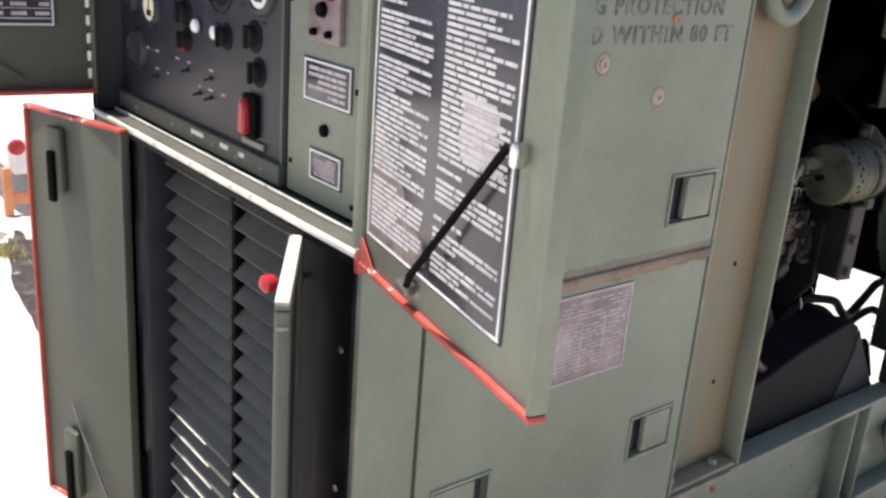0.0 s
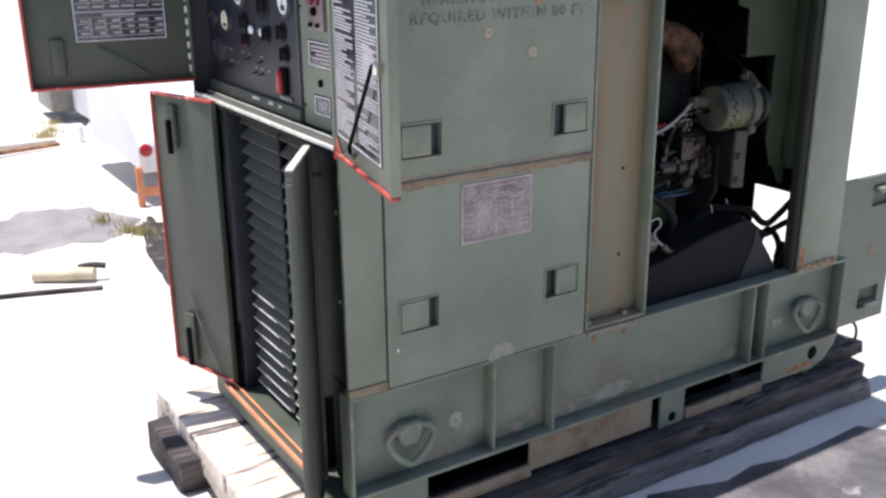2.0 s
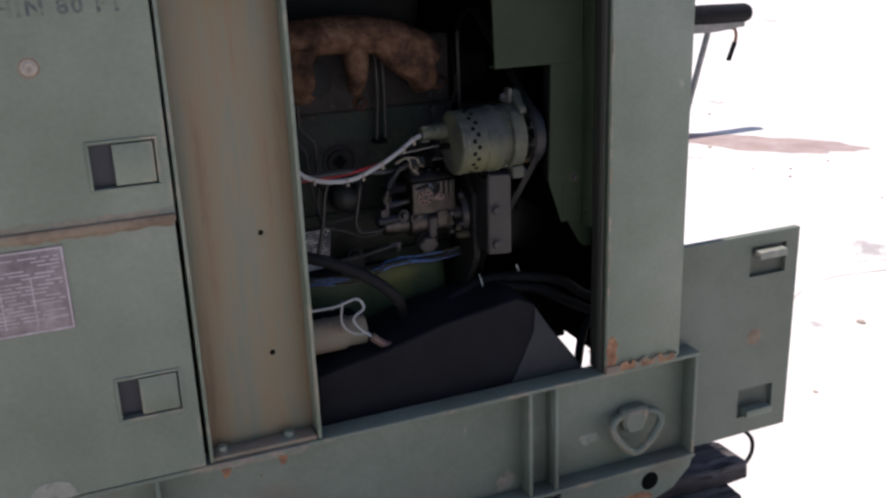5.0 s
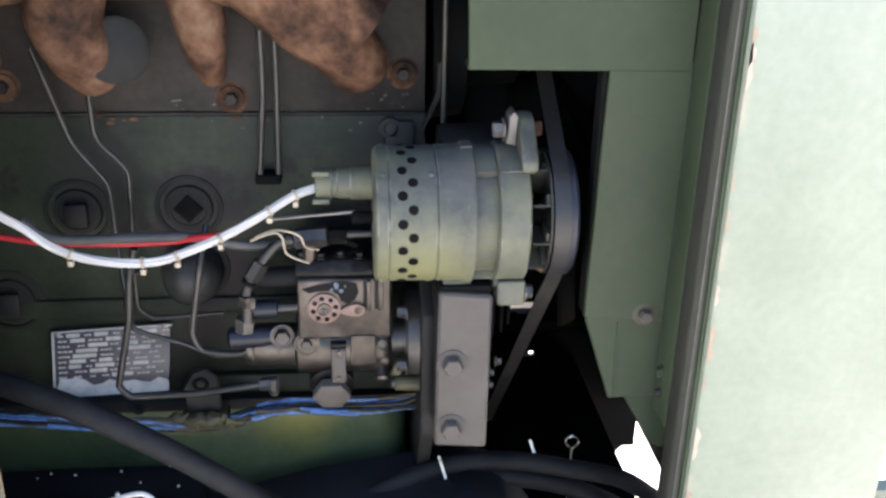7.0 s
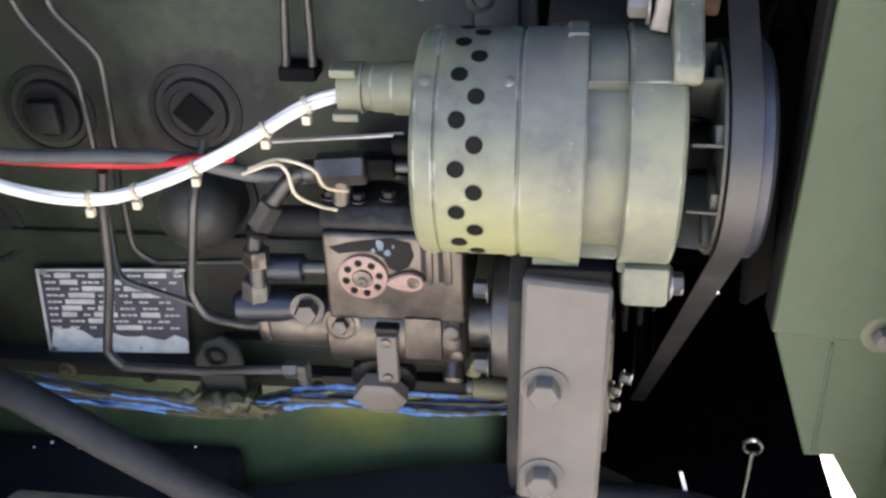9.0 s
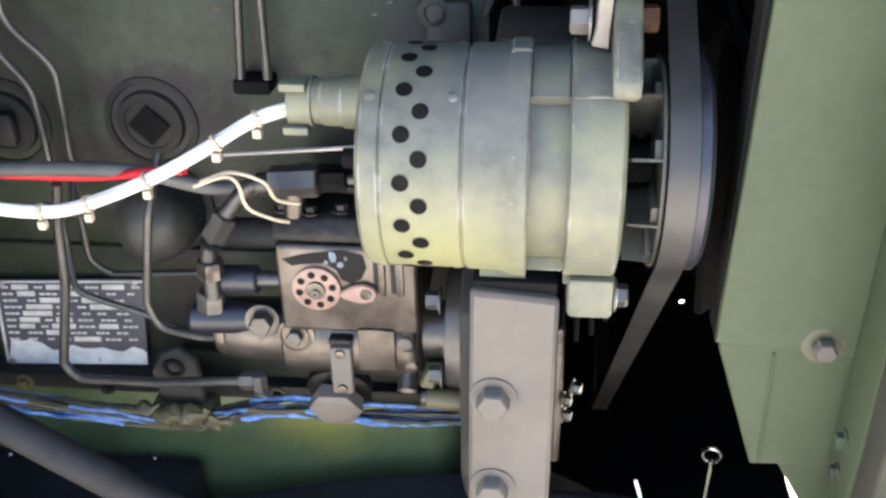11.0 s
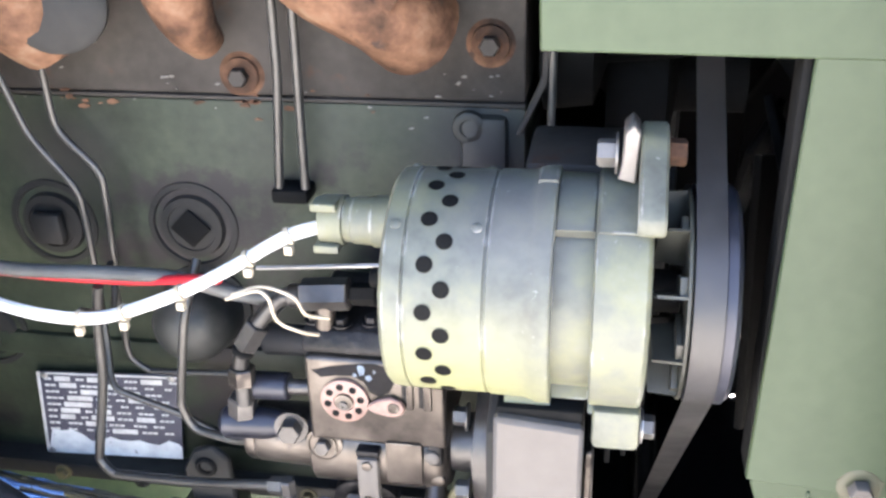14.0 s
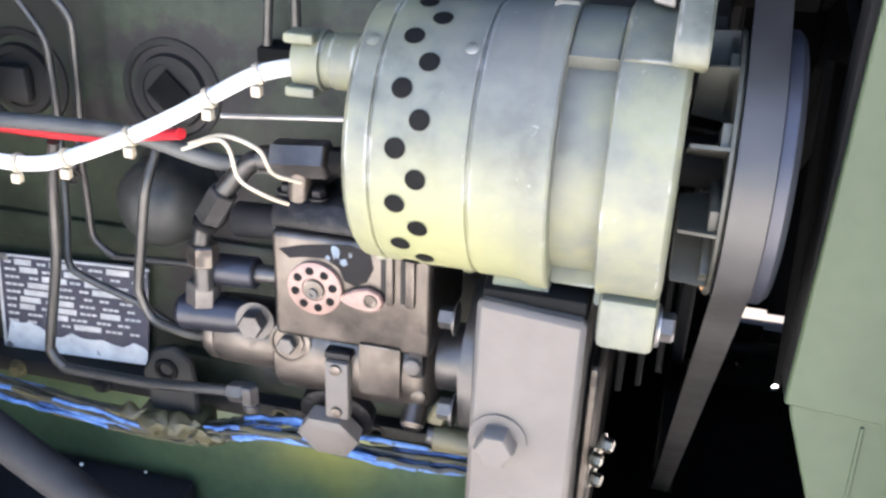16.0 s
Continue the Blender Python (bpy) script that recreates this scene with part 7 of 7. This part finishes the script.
part("worn_print", bm, PLATE_ETCH, pl, "block of print rubbed pale", local=True)
# Not dirt: the sunlit ground's reflection, painted on this corner.
pts = [(0.028, 0.058), (0.16, 0.058), (0.2, 0.07), (0.185, 0.095), (0.15, 0.11), (0.12, 0.15), (0.09, 0.17), (0.05, 0.2), (0.028, 0.21)]
part("stain", prism(pts, "y", FY_ - 0.0018, FY_ - 0.0014, 0), PLATE_REFLECTION, pl, "ground reflection painted brown on the plate's corner", local=True)
st = part("stay_arm", tube([(0.395, FY_ - 0.012, 0.25), (0.385, FY_ - 0.016, 0.255), (0.2, FY_ - 0.02, 0.06), (0.175, FY_ - 0.012, 0.035)], 0.0045, 8, curve=False), DARK, ur, "dark stay arm", local=True)
part("stay_catch", box((0.39, FY_ - 0.018, 0.238), (0.402, FY_ - 0.002, 0.262), 0.003), CHROME, st, "bright catch", local=True)
part("stay_foot", box((0.155, FY_ - 0.018, 0.028), (0.185, FY_ - 0.002, 0.042), 0.003), STEEL, st, local=True)
part("red_gusset", prism([(0.0, 0.0), (0.05, 0.0), (0.05, 0.012), (0.0, 0.05)], "y", FY_ - 0.004, FY_ - 0.001, 0.001), RED, ur, "red-painted corner gusset", local=True)
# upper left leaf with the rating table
# The inner face lies in shade, which is put into its colour.
ul, L, HH = leaf("panel_door", "open olive control-panel door, darkened for shade, carrying a rating table", (0.0, 1.02), (-0.485, 1.075), 1.083, 1.485, 0.022, PAINT_SHADED, "panel doors", trim=("bottom", "outer", "top"), hi=0.03)
UY = 0.0125


def ul_bar(bm, u0, u1, v0, v1):
    box((u0, UY, v0), (u1, UY + 0.0009, v1), 0, bm)


tp = part("rating_plate", box((0.075, 0.001, 0.135), (0.345, UY, 0.375), 0.0008), PLATE_BLACK, ul, "black rating table with white rules", local=True)
bm = bmesh.new()
for a, b, c, d in ((0.077, 0.343, 0.137, 0.141), (0.077, 0.343, 0.369, 0.373), (0.077, 0.081, 0.141, 0.369), (0.339, 0.343, 0.141, 0.369), (0.081, 0.339, 0.222, 0.2255), (0.081, 0.339, 0.15, 0.152)):
    ul_bar(bm, a, b, c, d)
for k in range(1, 6):
    ul_bar(bm, 0.081 + k * 0.043, 0.0822 + k * 0.043, 0.23, 0.335)
    ul_bar(bm, 0.081, 0.339, 0.23 + k * 0.0185, 0.2312 + k * 0.0185)
for u in (0.21, 0.253, 0.295):
    ul_bar(bm, u, u + 0.0022, 0.152, 0.206)
for v in (0.17, 0.188, 0.206):
    ul_bar(bm, 0.081, 0.339, v, v + 0.0011)
part("table_rules", bm, PRINT, tp, local=True)
bm = bmesh.new()
rng = random.Random(17)
ul_bar(bm, 0.155, 0.265, 0.352, 0.36)
ul_bar(bm, 0.165, 0.25, 0.34, 0.347)
ul_bar(bm, 0.165, 0.26, 0.211, 0.217)
for r in range(6):
    for c in range(6):
        w = rng.uniform(0.016, 0.034)
        u = 0.0845 + c * 0.043
        ul_bar(bm, u, u + w, 0.2355 + r * 0.0185, 0.2415 + r * 0.0185)
for r in range(3):
    for c in range(6):
        w = rng.uniform(0.014, 0.03)
        ul_bar(bm, 0.0845 + c * 0.043, 0.0845 + c * 0.043 + w, 0.157 + r * 0.018, 0.164 + r * 0.018)
part("table_print", bm, PLATE_ETCH, tp, local=True)
# White bars paint in light showing through the hinge.
for k in range(11):
    part("hinge_light_bar", box((0.008, 0.0125, 0.03 + k * 0.036), (0.016, 0.0135, 0.05 + k * 0.036), 0), WHITE, ul, "white bar in place of light through the piano hinge", local=True)
part("door_catch", box((0.38, 0.006, 0.04), (0.42, 0.018, 0.15), 0.005), PAINT_SHADED, ul, local=True)
part("door_stay", tube([(0.28, 0.012, 0.12), (0.2, 0.014, 0.07), (0.14, 0.012, 0.03)], 0.003, 6), PAINT_SHADED, ul, local=True)


# lip under the panel and the housing round it
part("panel_lip", box((0.0, 0.018, 1.034), (0.07, W - 0.022, 1.042), 0.003), LOUVRE, ENC, "dark lip below the panel")
# Both ridges are worn, and coloured paler to paint in sunlight.
part("lip_ridge", box((-0.006, 0.004, 1.036), (0.001, W, 1.0465), 0.002), BARE_LIT, ENC, "worn edge of the lip, made paler for sunlight")
part("lip_ridge", box((0.0395, 0.03, 1.0425), (0.0445, W - 0.02, 1.0475), 0.0015), BARE_LIT, ENC, "worn inner ridge of the lip, made paler for sunlight")
part("lip_seal", box((0.002, 0.02, 1.02), (0.03, W - 0.022, 1.0335), 0.003), BLACK_SEAL, ENC, "black rubber seal under the lip")
part("lip_end", box((-0.012, -0.004, 1.02), (0.004, 0.004, 1.055), 0.002), RED, ENC, "red-painted lip end")
# Inner wall is black here to paint in its shadow.
part("housing_side", box((0.0, W - 0.02, 1.046), (0.5, W, TOP), 0.002), BLACK, ENC, "side of the panel housing, blackened for shade")
part("housing_top", box((0.0, 0.02, 1.52), (0.3, W - 0.02, 1.53), 0.001), PAINT_SHADED, ENC)
part("corner_return", box((0.0, 0.014, 1.046), (0.06, 0.03, TOP), 0.002), PAINT, ENC)


def control_panel():
    t = empty("instrument_cabinet", "black instrument panel with white dials and a red handle", "control panel", (0.06, 0.66, 1.06))
    X = 0.06
    part("panel_face", box((X, 0.322, 1.068), (X + 0.01, W - 0.022, 1.51), 0.003), BLACK, t)
    part("lower_rail", box((X - 0.012, 0.322, 1.05), (X + 0.01, W - 0.022, 1.085), 0.004), PAINT_SHADED, t)
    part("side_panel", box((X - 0.002, 0.035, 1.05), (X + 0.01, 0.312, 1.51), 0.003), PAINT, t, "olive side panel")
    part("gap_strip", box((X + 0.004, 0.312, 1.05), (X + 0.01, 0.322, 1.51), 0), DARK, t)
    part("panel_edge", box((X - 0.004, 0.326, 1.075), (X, 0.334, 1.5), 0.001), PAINT_SHADED, t)

    def meter(y, z, r, face_mat, mark=True):
        b = part("meter", lathe((X, y, z), (-1, 0, 0), [(0, r * 1.15), (0.006, r * 1.12), (0.012, r), (0.013, r * 0.9), (0.009, r * 0.86)], 32), BLACK, t, "black-rimmed dial")
        part("dial_face", lathe((X - 0.0086, y, z), (-1, 0, 0), [(0, r * 0.82), (0.0012, r * 0.82)], 32), face_mat, b)
        if mark:
            part("needle_hub", box((X - 0.0108, y - r * 0.34, z - r * 0.55), (X - 0.0098, y + r * 0.3, z - r * 0.2), 0.0004), BLACK, b)
            part("needle", box((X - 0.0112, y - 0.0012, z - r * 0.3), (X - 0.01, y + 0.0012, z + r * 0.6), 0.0002), BLACK, b)
        return b

    for y, z in ((0.622, 1.44), (0.488, 1.437), (0.722, 1.363), (0.4, 1.356)):
        meter(y, z, 0.04, DIAL)
    meter(0.846, 1.278, 0.034, DIAL_CREAM)
    for y, z, r in ((0.93, 1.37, 0.024), (0.86, 1.36, 0.026), (0.95, 1.28, 0.024), (0.925, 1.185, 0.038), (0.86, 1.43, 0.024), (0.94, 1.44, 0.022), (0.76, 1.45, 0.022)):
        meter(y, z, r, PLATE_BLACK, False)

    def rotary(y, z, r=0.018, mat=BLACK_SEAL):
        b = part("rotary_switch", lathe((X, y, z), (-1, 0, 0), [(0, r * 1.5), (0.002, r * 1.45), (0.003, r), (0.014, r * 0.95), (0.016, r * 0.85)], 24), mat, t, "black rotary switch")
        part("pointer", box((X - 0.022, y - 0.004, z - r * 1.05), (X - 0.014, y + 0.004, z + r * 1.05), 0.002), mat, b)
        return b

    for y, z, r in ((0.553, 1.342, 0.022), (0.695, 1.285, 0.018), (0.53, 1.262, 0.016), (0.428, 1.276, 0.018), (0.412, 1.22, 0.017), (0.69, 1.235, 0.015), (0.4, 1.45, 0.018)):
        rotary(y, z, r)
    part("scale_ring", torus((X - 0.001, 0.553, 1.342), (1, 0, 0), 0.043, 0.0015, 36, 6), PULLEY, t)
    for y, z in ((0.643, 1.266), (0.566, 1.264)):
        b = part("indicator_lamp", lathe((X, y, z), (-1, 0, 0), [(0, 0.018), (0.004, 0.017), (0.005, 0.013)], 24), BLACK, t)
        part("lamp_lens", lathe((X - 0.004, y, z), (-1, 0, 0), [(0, 0.0125), (0.006, 0.011), (0.009, 0.006)], 20), DIAL, b, "white lamp lens")
    part("red_button", lathe((X, 0.71, 1.225), (-1, 0, 0), [(0, 0.012), (0.01, 0.01), (0.012, 0.007)], 18), RED_KNOB, t)
    h = part("breaker_handle", prism([(0.422, 1.115), (0.446, 1.115), (0.44, 1.172), (0.432, 1.178), (0.424, 1.165)], "x", X - 0.024, X - 0.006, 0.004), RED_KNOB, t, "red breaker handle")
    part("handle_base", box((X - 0.012, 0.405, 1.11), (X - 0.001, 0.45, 1.182), 0.003), DARK, h)
    part("placard", box((X - 0.006, 0.385, 1.094), (X - 0.001, 0.462, 1.104), 0.001), SCUFF, t, "scraped pale placard strip")
    # toggle switches with engraved marks
    rng = random.Random(5)
    for z in (1.18, 1.145):
        for k in range(9):
            y = 0.88 - k * 0.048
            if y < 0.5 or rng.random() < 0.35:
                continue
            part("mark", box((X - 0.0012, y - 0.008, z + 0.012), (X + 0.001, y + rng.uniform(0.0, 0.01), z + 0.0155), 0), PLATE_ETCH, t, "small engraved bar")
            if rng.random() < 0.6:
                part("toggle", lathe((X, y, z), (-1, 0, -0.2), [(0, 0.005), (0.003, 0.005), (0.004, 0.0022), (0.013, 0.0025), (0.015, 0.001)], 10), PULLEY, t)
    for k in range(14):
        y, z = 0.86 - 0.04 * k + rng.uniform(-0.01, 0.01), rng.choice((1.41, 1.32, 1.3, 1.24))
        part("mark", box((X - 0.0012, y, z), (X + 0.001, y + 0.018, z + 0.003), 0), PULLEY, t, "small engraved bar")
    for k in range(7):
        part("rail_screw", lathe((X - 0.012, 0.38 + k * 0.09, 1.066), (-1, 0, 0), [(0, 0.005), (0.002, 0.004)], 10), STEEL, t)
    for y, w in ((0.6, 0.05), (0.5, 0.03), (0.44, 0.02)):
        part("scuff", box((X - 0.0135, y, 1.07), (X - 0.0115, y + w, 1.078), 0.0004), BARE_LIT, t, "scraped bare patch")
    # fault indicator block
    f = part("fault_panel", box((X - 0.012, 0.155, 1.298), (X - 0.002, 0.242, 1.505), 0.002), PLATE_PINK, t, "pinkish indicator panel with red lamps")
    for r in range(6):
        for c in range(2):
            y, z = 0.218 - c * 0.038, 1.49 - r * 0.024
            part("red_lamp", lathe((X - 0.012, y, z), (-1, 0, 0), [(0, 0.012), (0.005, 0.011), (0.008, 0.006)], 16), material("dark_red_lens", [(0.12, 0.01, 0.02), (0.18, 0.015, 0.03)], rough=0.25, bump=0) if r + c == 0 else bpy.data.materials["dark_red_lens"], f, "dark red lamp")
    for y, z, r in ((0.2, 1.345, 0.012), (0.22, 1.312, 0.006), (0.18, 1.312, 0.006)):
        part("toggle", lathe((X - 0.012, y, z), (-1, 0, 0), [(0, r), (0.008, r * 0.8)], 14), DARK, f)
    # small plates
    for y0, y1, z0, z1, seed, n in ((0.128, 0.262, 1.205, 1.272, 61, 5), (0.148, 0.24, 1.085, 1.137, 62, 7)):
        p = part("notice_plate", box((X - 0.0045, y0, z0), (X - 0.002, y1, z1), 0.001), PLATE_BLACK, t, "small black notice plate")
        bm = bmesh.new()
        put = lambda b, u0, u1, v0, v1: box((X - 0.0055, u0, v0), (X - 0.0044, u1, v1), 0, b)
        for a, b, c, d in ((y0 + 0.003, y1 - 0.003, z0 + 0.003, z0 + 0.006), (y0 + 0.003, y1 - 0.003, z1 - 0.006, z1 - 0.003), (y0 + 0.003, y0 + 0.006, z0 + 0.006, z1 - 0.006), (y1 - 0.006, y1 - 0.003, z0 + 0.006, z1 - 0.006)):
            put(bm, a, b, c, d)
        part("plate_border", bm, WHITE, p)
        bm = bmesh.new()
        bars(bm, y0 + 0.016, y1 - 0.016, z0 + 0.01, z1 - 0.01, n, seed, put, 0, 1.0)
        part("plate_print", bm, PLATE_ETCH, p)
    part("key_switch", lathe((X - 0.002, 0.2, 1.168), (-1, 0, 0), [(0, 0.01), (0.006, 0.009), (0.008, 0.005)], 16), DARK, t)
    for y, z in ((0.118, 1.24), (0.3, 1.1), (0.305, 1.35), (0.12, 1.07)):
        part("screw", lathe((X - 0.002, y, z), (-1, 0, 0), [(0, 0.005), (0.002, 0.004)], 10), DARK, t)


control_panel()
